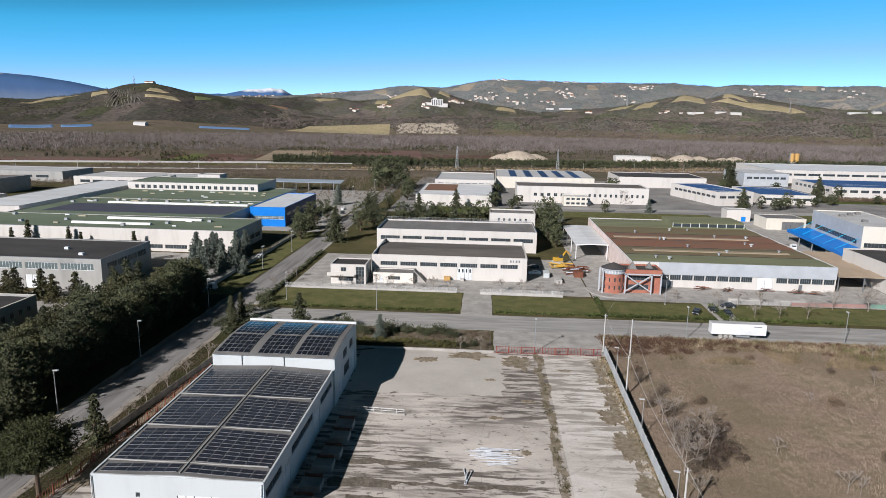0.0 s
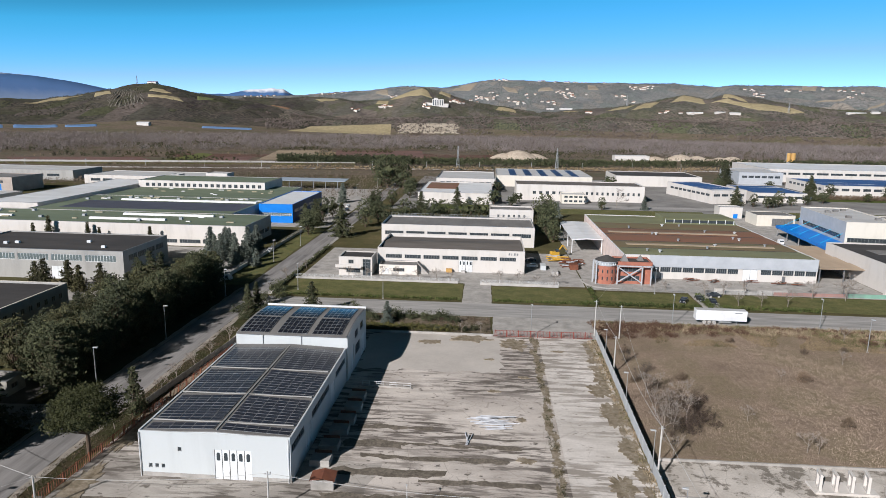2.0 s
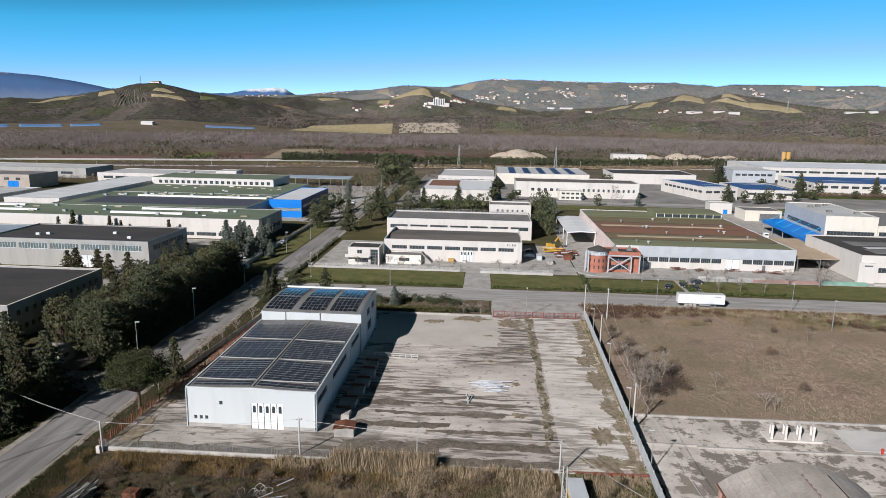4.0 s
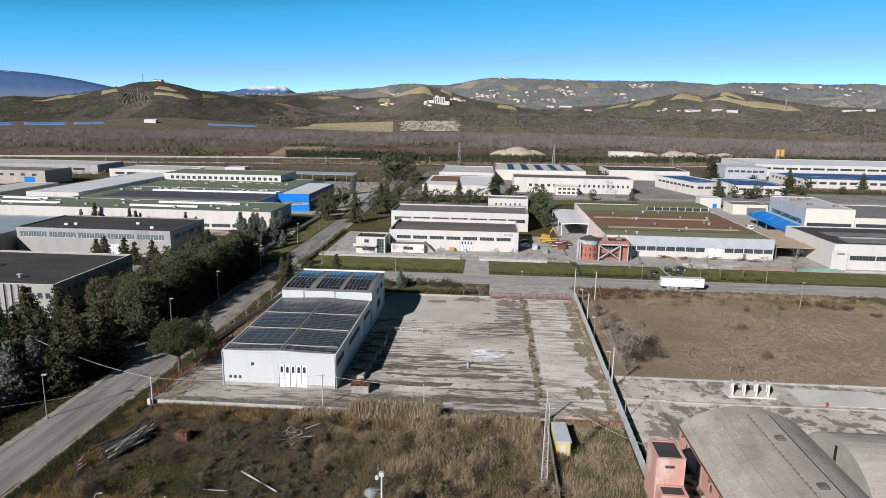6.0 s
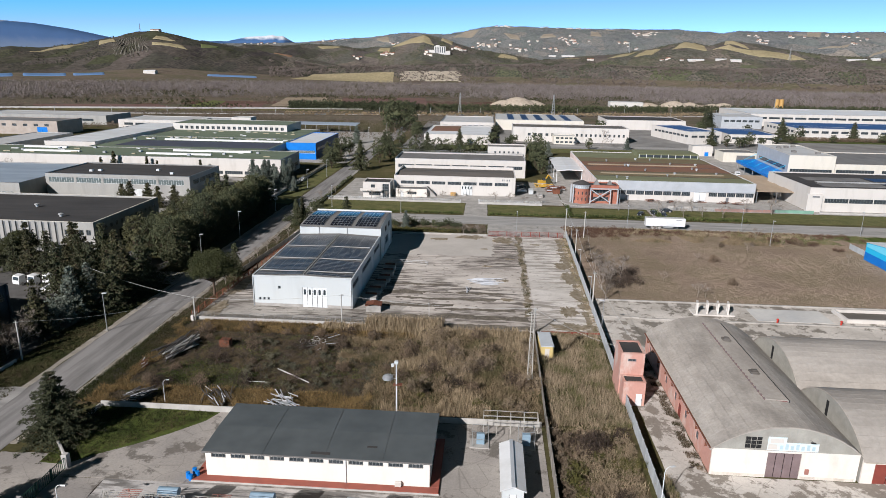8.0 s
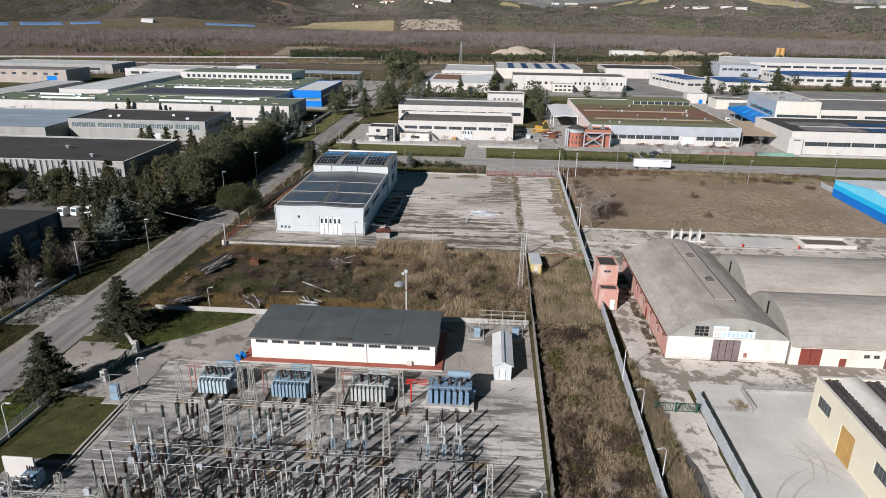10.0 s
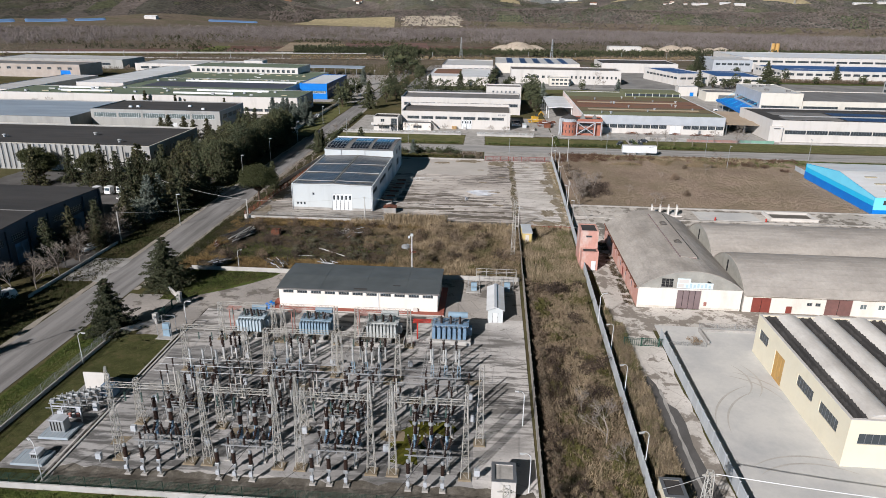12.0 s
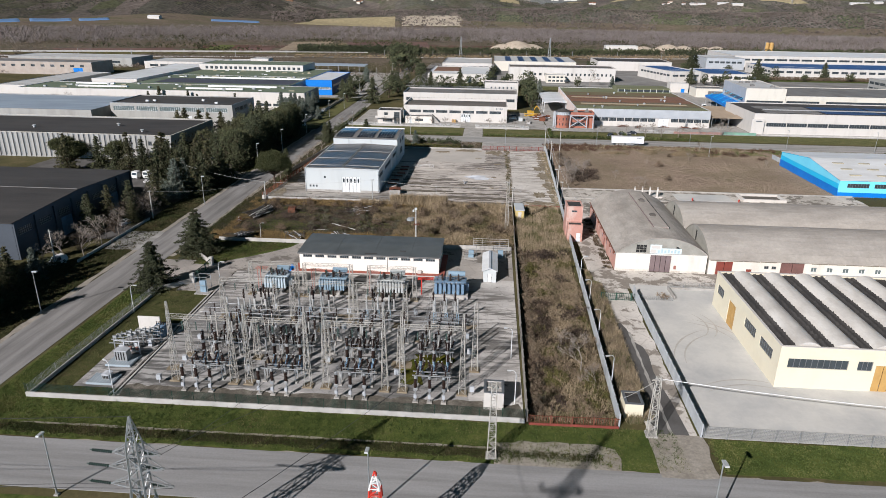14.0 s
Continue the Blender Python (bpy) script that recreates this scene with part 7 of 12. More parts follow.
def disconnector():
    ob = thing("disconnector", 0, 0, 0.08, 0, "disconnector frame with leaning brown insulators", "disconnector", "disconnectors")
    for s in (-2.4, 2.4):
        part("footing", Mesh().bevel_box(s - 0.35, s + 0.35, -0.9, 0.9, -0.02, 0.18), M_CONC, ob)
        part("post", Mesh().beam((s, -0.6, 0.1), (s, -0.6, 2.3), 0.14).beam((s, 0.6, 0.1), (s, 0.6, 2.3), 0.14).beam((s, -0.6, 0.6), (s, 0.6, 2.0), 0.07), M_STEEL, ob)
    part("frame", Mesh().beam((-3, -0.6, 2.35), (3, -0.6, 2.35), 0.16).beam((-3, 0.6, 2.35), (3, 0.6, 2.35), 0.16).beam((-2.4, -0.7, 2.35), (-2.4, 0.7, 2.35), 0.14).beam((2.4, -0.7, 2.35), (2.4, 0.7, 2.35), 0.14), M_STEEL, ob)
    for u in (-2.1, 0, 2.1):
        for v in (-0.6, 0.6):
            part("insulator", sheds(Mesh(), u, v, 2.44, 3.6, 0.15, 7, 6), M_INSUL, ob)
        part("blade", Mesh().beam((u, -0.7, 3.7), (u, 0.7, 3.7), 0.09).beam((u, -0.6, 3.6), (u, -0.6, 3.8), 0.12).beam((u, 0.6, 3.6), (u, 0.6, 3.8), 0.12), M_STEEL, ob)
    return ob


def spread(make, places):
    """Builds one, then copies it to the other places (x, y[, turn])."""
    first = None
    for x, y, *turn in places:
        m = pose(x, y, 0.08, 0, 0, turn[0] if turn else 0)
        if first is None:
            first = make()
            first.matrix_basis = m
        else:
            copy_thing(first, m)


BAYS = (-8.85, 2.8, 14.6, 26.4)
phases = lambda y, bays=BAYS, gap=2.1: [(c + gap * k, y) for c in bays for k in (-1, 0, 1)]  # noqa: E731
spread(current_transformer, phases(-114.3))
spread(breaker, phases(-106.5))
spread(slant_string, phases(-108.3) + phases(-101.0))
spread(arrester, phases(-88.4, (1.7, 14.4, 27.1)) + phases(-92.0, (-10.5,)))
spread(post_insulator, phases(-83.5) + phases(-85.2, (-8.8, 2.9, 14.7), 1.5) + phases(-97.5) + phases(-95.8, BAYS, 1.7) + phases(-94.6, (-9.5, 3, 14.5)) + phases(-86.0, (-9.8,)) + [(x, -100.6) for x in (-12, -9.8, -7.6, 0, 2.2, 4.4, 12, 14.2, 16.4, 24, 26.2, 28.4)])
spread(disconnector, [(c, y, r) for c in BAYS for y, r in ((-110.2, 0), (-102.6, 0), (-91.6, 0))] + [(c, -98.9, 90) for c in (-3.2, 8.6, 20.4)])


def transformer(x0, x1, y0, material, label, fins=10, red=False):
    w = x1 - x0
    ob = thing("power_transformer", x0, y0, 0.08, 0, label, "transformer", "power transformers")
    if red:
        part("plinth", Mesh().bevel_box(-0.4, w + 0.4, -1.4, 3.6, -0.02, 0.7), M_KERB, ob)
    else:
        part("oil_pit", Mesh().box(-1.0, w + 1.0, -1.9, 3.9, -0.02, 0.06), M_STAIN0, ob, "dark floor of the oil pit")
        part("pit_kerb", Mesh().bevel_box(-1.2, w + 1.2, -2.1, -1.85, -0.02, 0.3).bevel_box(-1.2, w + 1.2, 3.9, 4.15, -0.02, 0.3).bevel_box(-1.2, -1.0, -1.84, 3.89, -0.02, 0.3).bevel_box(w + 1.0, w + 1.2, -1.84, 3.89, -0.02, 0.3), M_KERB, ob, "pale concrete kerb")
        for u in (0.25, 0.75):
            part("rail_beam", Mesh().bevel_box(w * u - 0.35, w * u + 0.35, -1.84, 3.88, 0.06, 0.7, 0.05), M_CONC, ob)
    part("tank", Mesh().bevel_box(0.2, w - 0.2, 0.3, 2.8, 0.7, 2.9, 0.12), material, ob)
    part("lid", Mesh().bevel_box(0.0, w, 0.15, 2.95, 2.9, 3.05, 0.04), material, ob)
    for i in range(fins):
        a = 0.1 + (w - 0.2) * i / fins
        part("radiator_fin", Mesh().bevel_box(a, a + (w - 0.2) / fins * 0.64, -0.95, 0.02, 0.85, 2.95, 0.1), material, ob)
    part("radiator_pipe", Mesh().tube((0.1, 0.16, 2.72), (w - 0.1, 0.16, 2.72), 0.12, 0.12, 8).tube((0.1, 0.16, 1.02), (w - 0.1, 0.16, 1.02), 0.12, 0.12, 8), M_FRAME, ob)
    for u in (0.18, 0.5, 0.82):
        part("lid_box", Mesh().bevel_box(w * u - 0.3, w * u + 0.3, 2.0, 2.7, 3.05, 3.5, 0.06), M_FRAME, ob)
    m = Mesh()
    ring = [(0.55 * math.cos(t), 0.55 * math.sin(t)) for t in np.linspace(0, 2 * math.pi, 14, endpoint=False)]
    m.extrude([(2.5 + a, 4.0 + b) for a, b in ring], "x", w * 0.42, w * 0.95)
    part("conservator", m, M_TRAFO if material is not M_TRAFOW else M_TRAFOW, ob, "round oil tank on top")
    for u in (0.5, 0.85):
        part("bracket", Mesh().beam((w * u, 2.5, 3.0), (w * u, 2.5, 3.6), 0.15), M_STEEL, ob)
    for i in range(3):
        u = w * (0.25 + 0.25 * i)
        p, q = Vector((u, 0.9, 3.05)), Vector((u, 0.3, 4.7))
        b = sheds(Mesh(), 0, 0, 0, (q - p).length, 0.2, 8, 7)
        lean = Matrix.Translation(p) @ (q - p).to_track_quat("Z", "Y").to_matrix().to_4x4()
        b.v = [lean @ Vector(v) for v in b.v]
        part("bushing", b, M_INSUL, ob)
        part("small_bushing", sheds(Mesh(), u, 1.9, 3.05, 3.8, 0.1, 7, 5), M_INSUL, ob)
    p = Mesh()
    for i in range(5):
        p.tube((0.5 + i * w / 5.5, 0.6, 3.1), (0.7 + i * w / 5.5, 2.4, 3.4), 0.07, 0.07, 6)
    part("pipework", p.beam((0.3, 1.4, 3.2), (w - 0.3, 1.4, 3.2), 0.12), M_FRAME, ob)
    part("control_cabinet", Mesh().bevel_box(w - 0.15, w + 0.5, 0.8, 1.9, 0.9, 2.4), material, ob)
    if red:
        r = Mesh()
        r.beam((-2.6, 0.4, 0), (-2.6, 0.4, 3.6), 0.22)
        for k in range(4):
            r.beam((-3.4, 0.1 + 0.4 * k, 3.4), (-0.2, 0.1 + 0.4 * k, 3.4), 0.1)
        part("busbar_frame", r.beam((-3.2, 0.0, 3.3), (-3.2, 1.6, 3.3), 0.12), M_RED, ob, "red painted busbar frame")
    else:
        r = Mesh()
        for k in range(5):
            r.beam((-2.2, 0.6 + 0.35 * k, 4.3), (0.1, 0.9 + 0.35 * k, 4.1), 0.07)
        part("busbar_frame", r.beam((-1.6, 0.5, 0), (-1.6, 0.5, 4.3), 0.14).beam((-1.6, 2.1, 0), (-1.6, 2.1, 4.3), 0.14), M_OLDRED, ob, "faded red busbar frame")
    return ob


transformer(-11.0, -6.2, -76.4, M_TRAFOP, "pale blue-grey power transformer with cooling fins", 8)
transformer(0.3, 5.9, -76.4, M_TRAFO, "blue power transformer with cooling fins", 10)
transformer(12.2, 17.9, -76.4, M_TRAFOW, "pale grey power transformer with cooling fins", 9)
transformer(23.8, 30.3, -76.0, M_TRAFOB, "dark blue power transformer beside a red frame", 7, True)

# conductors between the rows
wire = Mesh()
for c in BAYS:
    for k in (-2.1, 0, 2.1):
        u = c + k
        for (ya, za), (yb, zb) in (((-114.3, 4.75), (-110.6, 3.9)), ((-109.4, 3.9), (-106.5, 5.9)), ((-111.5, 9.4), (-98.4, 6.3)), ((-106.5, 5.9), (-102.5, 3.9)), ((-101.3, 3.9), (-97.5, 4.4)), ((-97.5, 4.4), (-92.2, 3.9)), ((-91.0, 3.9), (-88.4, 5.5)), ((-88.4, 5.5), (-83.5, 4.4)), ((-98.4, 6.3), (-89.2, 7.3)), ((-83.5, 4.4), (-77.0, 4.8))):
            pts = [(u, ya + (yb - ya) * i / 5, za + (zb - za) * i / 5 + 0.08 - 0.9 * (i / 5) * (1 - i / 5)) for i in range(6)]
            wire.strip(pts, 0.022, 4)
tagged(single("substation_conductors", wire, M_CABLE, "thin slack conductors linking the apparatus", "cable"), kind="stuff")
for k, y in enumerate((-100.2, -98.4, -96.6)):
    single("busbar", Mesh().tube((-14, y, 6.3), (31.5, y, 6.3), 0.03, 0.03, 6), M_FRAME, "long tubular busbar across the bays", "busbar", "busbars")
    for x in (-13, -2.9, 8.6, 20.4, 31):
        ob = thing("busbar_support", x, y, 0.08, 0, "steel post with an insulator under a busbar", "insulator", "busbar supports")
        part("post", Mesh().beam((0, 0, 0), (0, 0, 4.7), 0.16), M_PAINTSTEEL, ob)
        part("insulator", sheds(Mesh(), 0, 0, 4.7, 6.2, 0.14, 7, 7), M_INSUL, ob)

# cabinets and slabs by the lawn
single("cable_slab", Mesh().bevel_box(-28.3, -21.2, -114.8, -93, 0.05, 0.14, 0.03), M_BAYS, "long dirty concrete slab in the lawn", "pavement", kind="structure")
for y, dp, l, (u0, u1, v0, v1, z1) in ((-114.3, 2.9, "pale blue ribbed cover with a grey box", (2.1, 3.2, 1.0, 2.2, 1.1)), (-108.9, 3.6, "pale blue ribbed cover with a steel cabinet", (1.1, 3.1, 1.2, 2.5, 2.1))):
    ob = thing("equipment_cabinet", -26.6, y, 0.14, 0, l, "plinth", "equipment bases")
    part("base", Mesh().bevel_box(0, 4.2, 0, dp, 0, 0.32, 0.04), M_PALEBASE, ob)
    for k in range(9):
        part("cover_rib", Mesh().box(0.1 + 0.48 * k, 0.16 + 0.48 * k, 0.05, dp - 0.05, 0.323, 0.36), M_BAND, ob)
    part("cabinet", Mesh().bevel_box(u0, u1, v0, v1, 0.365, z1, 0.05), M_STEEL, ob)
    part("cabinet_lid", Mesh().extrude([(u0 - 0.08, z1 + 0.004), (u1 + 0.08, z1 + 0.004), (u1 + 0.08, z1 + 0.06), ((u0 + u1) / 2, z1 + 0.2), (u0 - 0.08, z1 + 0.06)], "y", v0 - 0.08, v1 + 0.08), M_PALEMETAL, ob)
    for k in range(4):
        part("louvre", Mesh().box(u0 + 0.12 + (u1 - u0) * 0.22 * k, u0 + 0.3 + (u1 - u0) * 0.22 * k, v0 - 0.02, v0 - 0.003, 0.5, z1 - 0.15), M_DARK, ob)
wall_panel = thing("fire_wall", -27.2, -96.8, 0.14, 0, "free-standing white concrete panel", "wall")
part("panel", Mesh().bevel_box(0, 4.0, 0, 0.25, 0, 3.0), M_WHITE, wall_panel)
qg = random.Random(77)
for i in range(3):
    ob = thing("outdoor_switch", -27.6 + 1.9 * i, -104.0 + 1.1 * i, 0.14, 0, "grey outdoor switch rack with stacked aluminium bars", "switchgear", "outdoor switches")
    for u in (0, 1.7):
        for v in (0, 2.6):
            part("post", Mesh().beam((u, v, 0), (u, v, 2.3), 0.14), M_STEEL, ob)
    for k in range(5):
        z = 1.5 + 0.32 * (k % 3)
        part("rail", Mesh().beam((-0.9, 0.65 * k, z), (2.5, 0.65 * k, z), 0.11), M_STEEL, ob, "grey aluminium bar")
    for k in range(4):
        u, v = 0.1 + 0.5 * k, 0.3 + 0.65 * (k % 4)
        part("switch_box", Mesh().bevel_box(u - 0.3, u + 0.35, v - 0.22, v + 0.25, 2.3, 2.62 + qg.uniform(0, 0.15), 0.04), M_STEEL, ob)
        part("insulator", sheds(Mesh(), u, v + 0.5, 2.2, 2.8, 0.1, 7, 4), M_INSULW, ob)
    part("drive_box", Mesh().bevel_box(0.9, 1.6, -0.35, 0.1, 0.1, 1.3, 0.04), M_BAND, ob)
ob = thing("meter_rack", -25.6, -104.6, 0.14, 0, "steel frame with small red and white boxes", "switchgear")
for u in (0, 2.6):
    part("post", Mesh().beam((u, 0, 0), (u, 0, 2.3), 0.14), M_PALEMETAL, ob)
part("crossbar", Mesh().beam((-1.6, 0, 2.3), (2.8, 0, 2.3), 0.14).beam((0, 0, 0.5), (2.6, 0, 0.5), 0.1), M_PALEMETAL, ob)
for k in range(4):
    part("meter", Mesh().bevel_box(0.2 + 0.58 * k, 0.62 + 0.58 * k, -0.15, 0.15, 0.7, 1.3, 0.03), M_OLDRED if k % 2 else M_STEEL, ob)
ob = thing("small_transformer", -23.6, -98.6, 0.14, 0, "dark blue small transformer behind the white panel", "transformer")
part("tank", Mesh().bevel_box(0, 1.9, 0, 1.5, 0.2, 2.0, 0.08), M_TRAFOB, ob)
for i in range(5):
    part("radiator_fin", Mesh().bevel_box(0.1 + 0.36 * i, 0.3 + 0.36 * i, -0.45, 0, 0.4, 1.8, 0.04), M_TRAFOB, ob)
    part("bushing", sheds(Mesh(), 0.3 + 0.32 * i, 0.8, 2.0, 2.7, 0.09, 7, 5), M_INSUL, ob)
for (x, y), (h, l) in {(-23.0, -78.9): (3.6, "green-grey pole switch on a concrete slab"), (30.6, -53.4): (2.6, "caged cabinet behind the control building"), (37.5, -53.2): (2.8, "caged cabinet by the back wall")}.items():
    ob = thing("fenced_cabinet", x, y, 0.08, 0, l, "cabinet")
    part("slab", Mesh().bevel_box(-1.6, 1.4, -1.4, 1.2, -0.01, 0.12), M_CONC, ob)
    part("cabinet", Mesh().bevel_box(-0.6, 0.6, -0.4, 0.4, 0.12, h * 0.7), M_TRAFO, ob)
    m = Mesh()
    for a in (-1.2, 1.2):
        for b in (-1.0, 1.0):
            m.beam((a, b, 0.1), (a, b, h), 0.07)
    part("cage", m.beam((-1.2, -1, h), (1.2, -1, h), 0.06).beam((-1.2, 1, h), (1.2, 1, h), 0.06).beam((-1.2, -1, h), (-1.2, 1, h), 0.06).beam((1.2, -1, h), (1.2, 1, h), 0.06).beam((-1.2, -1, h * 0.5), (1.2, -1, h * 0.5), 0.05), M_STEEL, ob)
single("kerb", Mesh().bevel_box(-20.95, -20.6, -116.8, -75.6, 0.05, 0.24, 0.03), M_KERB, "concrete cable duct along the lawn", "kerb", kind="structure")
single("kerb", Mesh().bevel_box(-21.7, -21.35, -116.8, -78, 0.05, 0.2, 0.03), M_KERB, "second concrete duct along the lawn", "kerb", kind="structure")
moss = patchy("moss_patch", [(0.35, (0.06, 0.07, 0.01)), (0.6, (0.13, 0.12, 0.02))], 0.5, 3.0)
sheet("moss_patch", wobble(23.0, 29.6, -103.5, -100.0, 1.0, 1.0, 62), 0.092, moss, "yellow-green moss on the paving", "moss")
sheet("moss_patch", wobble(21.4, 25.0, -109.5, -102.2, 1.0, 0.9, 61), 0.088, moss, "yellow-green moss on the paving", "moss")
for i, (x, y) in enumerate(((-8.9, -64.6), (-8.2, -65.3), (-9.4, -65.6), (-8.8, -66.1))):
    single("oil_drum", Mesh().lathe(x, y, [(0.29, 0.08), (0.29, 0.37), (0.31, 0.39), (0.29, 0.41), (0.29, 0.66), (0.31, 0.68), (0.29, 0.7), (0.29, 0.96), (0.26, 0.97)], 12), M_BLUE, "blue steel drum beside the control building", "drum", "blue drums")


def marshalling_box():
    ob = thing("marshalling_box", 0, 0, 0.08, 0, "small pale grey control box on a post", "cabinet", "control boxes")
    part("post", Mesh().beam((0, 0, 0), (0, 0, 0.7), 0.1), M_STEEL, ob)
    part("box", Mesh().bevel_box(-0.35, 0.35, -0.25, 0.25, 0.7, 1.55, 0.04), M_BAND, ob)
    return ob


spread(marshalling_box, [(-14.2, -106.8), (-3.0, -108.9), (9.0, -105.2), (20.6, -108), (-12.6, -93.6, 20), (-3.4, -94, 0), (9.2, -93.5), (20.4, -94.4), (31.2, -95), (-5.8, -86.2), (8.6, -86.8), (21.2, -86.3), (-15.6, -112.8), (32.6, -111.8), (-14.8, -99.6), (31.8, -100.4)])
pads = [(-16.5, -109), (-10, -99.2), (-1.5, -105.6), (4, -94), (10.4, -99.5), (19.2, -105), (22, -96), (-13, -90), (6.5, -88), (17.5, -91), (30, -90)]
for i, (x, y) in enumerate(pads):
    sheet("tan_pad", wobble(x, x + 2.2 + (i % 3) * 0.5, y, y + 1.6 + (i % 2) * 0.6, 0.8, 0.2, 140 + i), 0.094, M_FOOT, "tan stained concrete pad between the apparatus", "pavement")
ob = thing("steel_bay", 31.0, -50.6, 0.08, 0, "pale open steel frame by the back wall", "steel frame")
for i in range(5):
    for k in (0, 1.6):
        part("post", Mesh().beam((2.1 * i, k, 0), (2.1 * i, k, 3.2), 0.09), M_PAINTSTEEL, ob)
    part("crossbar", Mesh().beam((2.1 * i, 0, 3.2), (2.1 * i, 1.6, 3.2), 0.08), M_PAINTSTEEL, ob)
for k in (0, 1.6):
    for z in (3.2, 2.2):
        part("rail", Mesh().beam((0, k, z), (8.4, k, z), 0.08), M_PAINTSTEEL, ob)

# ---- walls, fences, poles ----
def wall_run(name, p, q, h, thick, material, label, step=2.5, cap=True):
    """A wall of upright panels between posts."""
    p, q = Vector((*p, 0)), Vector((*q, 0))
    d = q - p
    n = max(1, round(d.length / step))
    ob = thing(name, p.x, p.y, 0.0, math.degrees(math.atan2(d.y, d.x)), label, "wall")
    s = d.length / n
    pan = Mesh().bevel_box(0.09, s - 0.09, -thick / 2, thick / 2, 0.0, h, 0.03).data("panel", material)
    post = Mesh().bevel_box(-0.09, 0.09, -thick * 0.75, thick * 0.75, 0.0, h + 0.08, 0.03).data("post", material)
    for i in range(n):
        a = new("panel", pan)
        a.parent, a.location = ob, (s * i, 0, 0)
    for i in range(n + 1):
        a = new("post", post)
        a.parent, a.location = ob, (s * i, 0, 0)
    return ob


def low_wall(p, q, h, thick, material, label, name="low_wall"):
    p, q = Vector((*p, 0)), Vector((*q, 0))
    d = q - p
    return single(name, Mesh().bevel_box(0, d.length, -thick / 2, thick / 2, 0, h, 0.04), material, label, "wall", at=pose(p.x, p.y, 0, 0, 0, math.degrees(math.atan2(d.y, d.x))))


def fence(p, q, h, z0, material, label, step=3.2, wires=7, pitch=0.5, name="wire_fence", post_mat=None):
    """Posts with strained wires and a mesh of upright wires."""
    p, q = Vector((*p, 0)), Vector((*q, 0))
    d = q - p
    n = max(1, round(d.length / step))
    ob = thing(name, p.x, p.y, z0, math.degrees(math.atan2(d.y, d.x)), label, "fence")
    s = d.length / n
    post = Mesh().tube((0, 0, 0), (0, 0, h), 0.045, 0.045, 6).data("post", post_mat or material)
    for i in range(n + 1):
        a = new("post", post)
        a.parent, a.location = ob, (s * i, 0, 0)
    m = Mesh()
    for k in range(wires):
        z = 0.1 + (h - 0.15) * k / (wires - 1)
        m.beam((0, 0, z), (d.length, 0, z), 0.02)
    for i in range(int(d.length / pitch)):
        m.beam((i * pitch, 0, 0.1), (i * pitch, 0, h - 0.05), 0.016)
    tagged(part("wire_mesh", m, material, ob), kind="stuff")
    return ob


def bar_fence(p, q, h, material, label, pitch=0.36, name="bar_fence"):
    """A metal fence of upright bars between two rails."""
    p, q = Vector((*p, 0)), Vector((*q, 0))
    d = q - p
    ob = thing(name, p.x, p.y, 0.08, math.degrees(math.atan2(d.y, d.x)), label, "fence")
    part("rail", Mesh().beam((0, 0, 0.15), (d.length, 0, 0.15), 0.08), material, ob)
    part("rail", Mesh().beam((0, 0, h - 0.1), (d.length, 0, h - 0.1), 0.08), material, ob)
    bar = Mesh().beam((0, 0, 0.05), (0, 0, h), 0.06).data("bar", material)
    for i in range(int(d.length / pitch) + 1):
        a = new("bar", bar)
        a.parent, a.location = ob, (min(i * pitch, d.length), 0, 0)
    post = Mesh().bevel_box(-0.1, 0.1, -0.1, 0.1, 0, h + 0.1).data("post", material)
    for i in range(int(d.length / 3) + 1):
        a = new("post", post)
        a.parent, a.location = ob, (i * 3.0, 0.0, 0)
    return ob


wall_run("boundary_wall", (53.5, -117.8), (57.3, 73.5), 2.1, 0.14, M_WALLPANEL, "long pale concrete panel wall")
wall_run("boundary_wall", (64.4, -119.2), (64.6, -71.5), 2.1, 0.14, M_WALLPANEL, "pale concrete panel wall round the apron")
low_wall((-33.5, -118.0), (40.3, -118.0), 0.75, 0.3, M_KERB, "white concrete base wall of the substation")
fence((-33.5, -118.0), (40.3, -118.0), 1.5, 0.75, M_WIREGREEN, "green wire fence on a low wall", pitch=0.16, wires=9)
low_wall((-33.2, -117.8), (-32.4, -79.5), 0.6, 0.3, M_KERB, "low concrete wall along the lawn")
fence((-33.3, -117.8), (-32.5, -79.5), 1.3, 0.6, M_WIREGREY, "thin grey wire fence on a low wall", pitch=0.25)
low_wall((-32.6, -58.5), (-32.3, -48.4), 0.7, 0.3, M_KERB, "low pale wall by the side road")
low_wall((-32.3, -48.0), (40.2, -47.8), 1.0, 0.25, M_KERB, "pale low wall behind the substation")
wall_run("boundary_wall", (40.6, -117.6), (41.0, -48.2), 2.0, 0.16, M_OLDWALL, "weathered concrete panel wall")
wall_run("boundary_wall", (41.0, -47.4), (41.4, -9.6), 1.7, 0.08, M_OLDWALL, "thin grey panel fence between two plots")
low_wall((-34.0, -9.6), (17.5, -9.5), 0.7, 0.3, M_KERB, "low white wall in front of the warehouse")
fence((-34.0, -9.55), (17.5, -9.45), 1.2, 0.7, M_WIREGREY, "thin wire fence on the low wall")
low_wall((17.8, -9.5), (42, -9.4), 0.35, 0.3, M_CONC, "broken concrete edge of the yard")
low_wall((43, -9.5), (55.4, -9.4), 0.5, 0.25, M_REDGATE, "low rusty red barrier at the yard end")
bar_fence((-34.4, -9), (-30.4, 54), 1.6, M_RUST, "rusty brown fence beside the warehouse", 0.5)
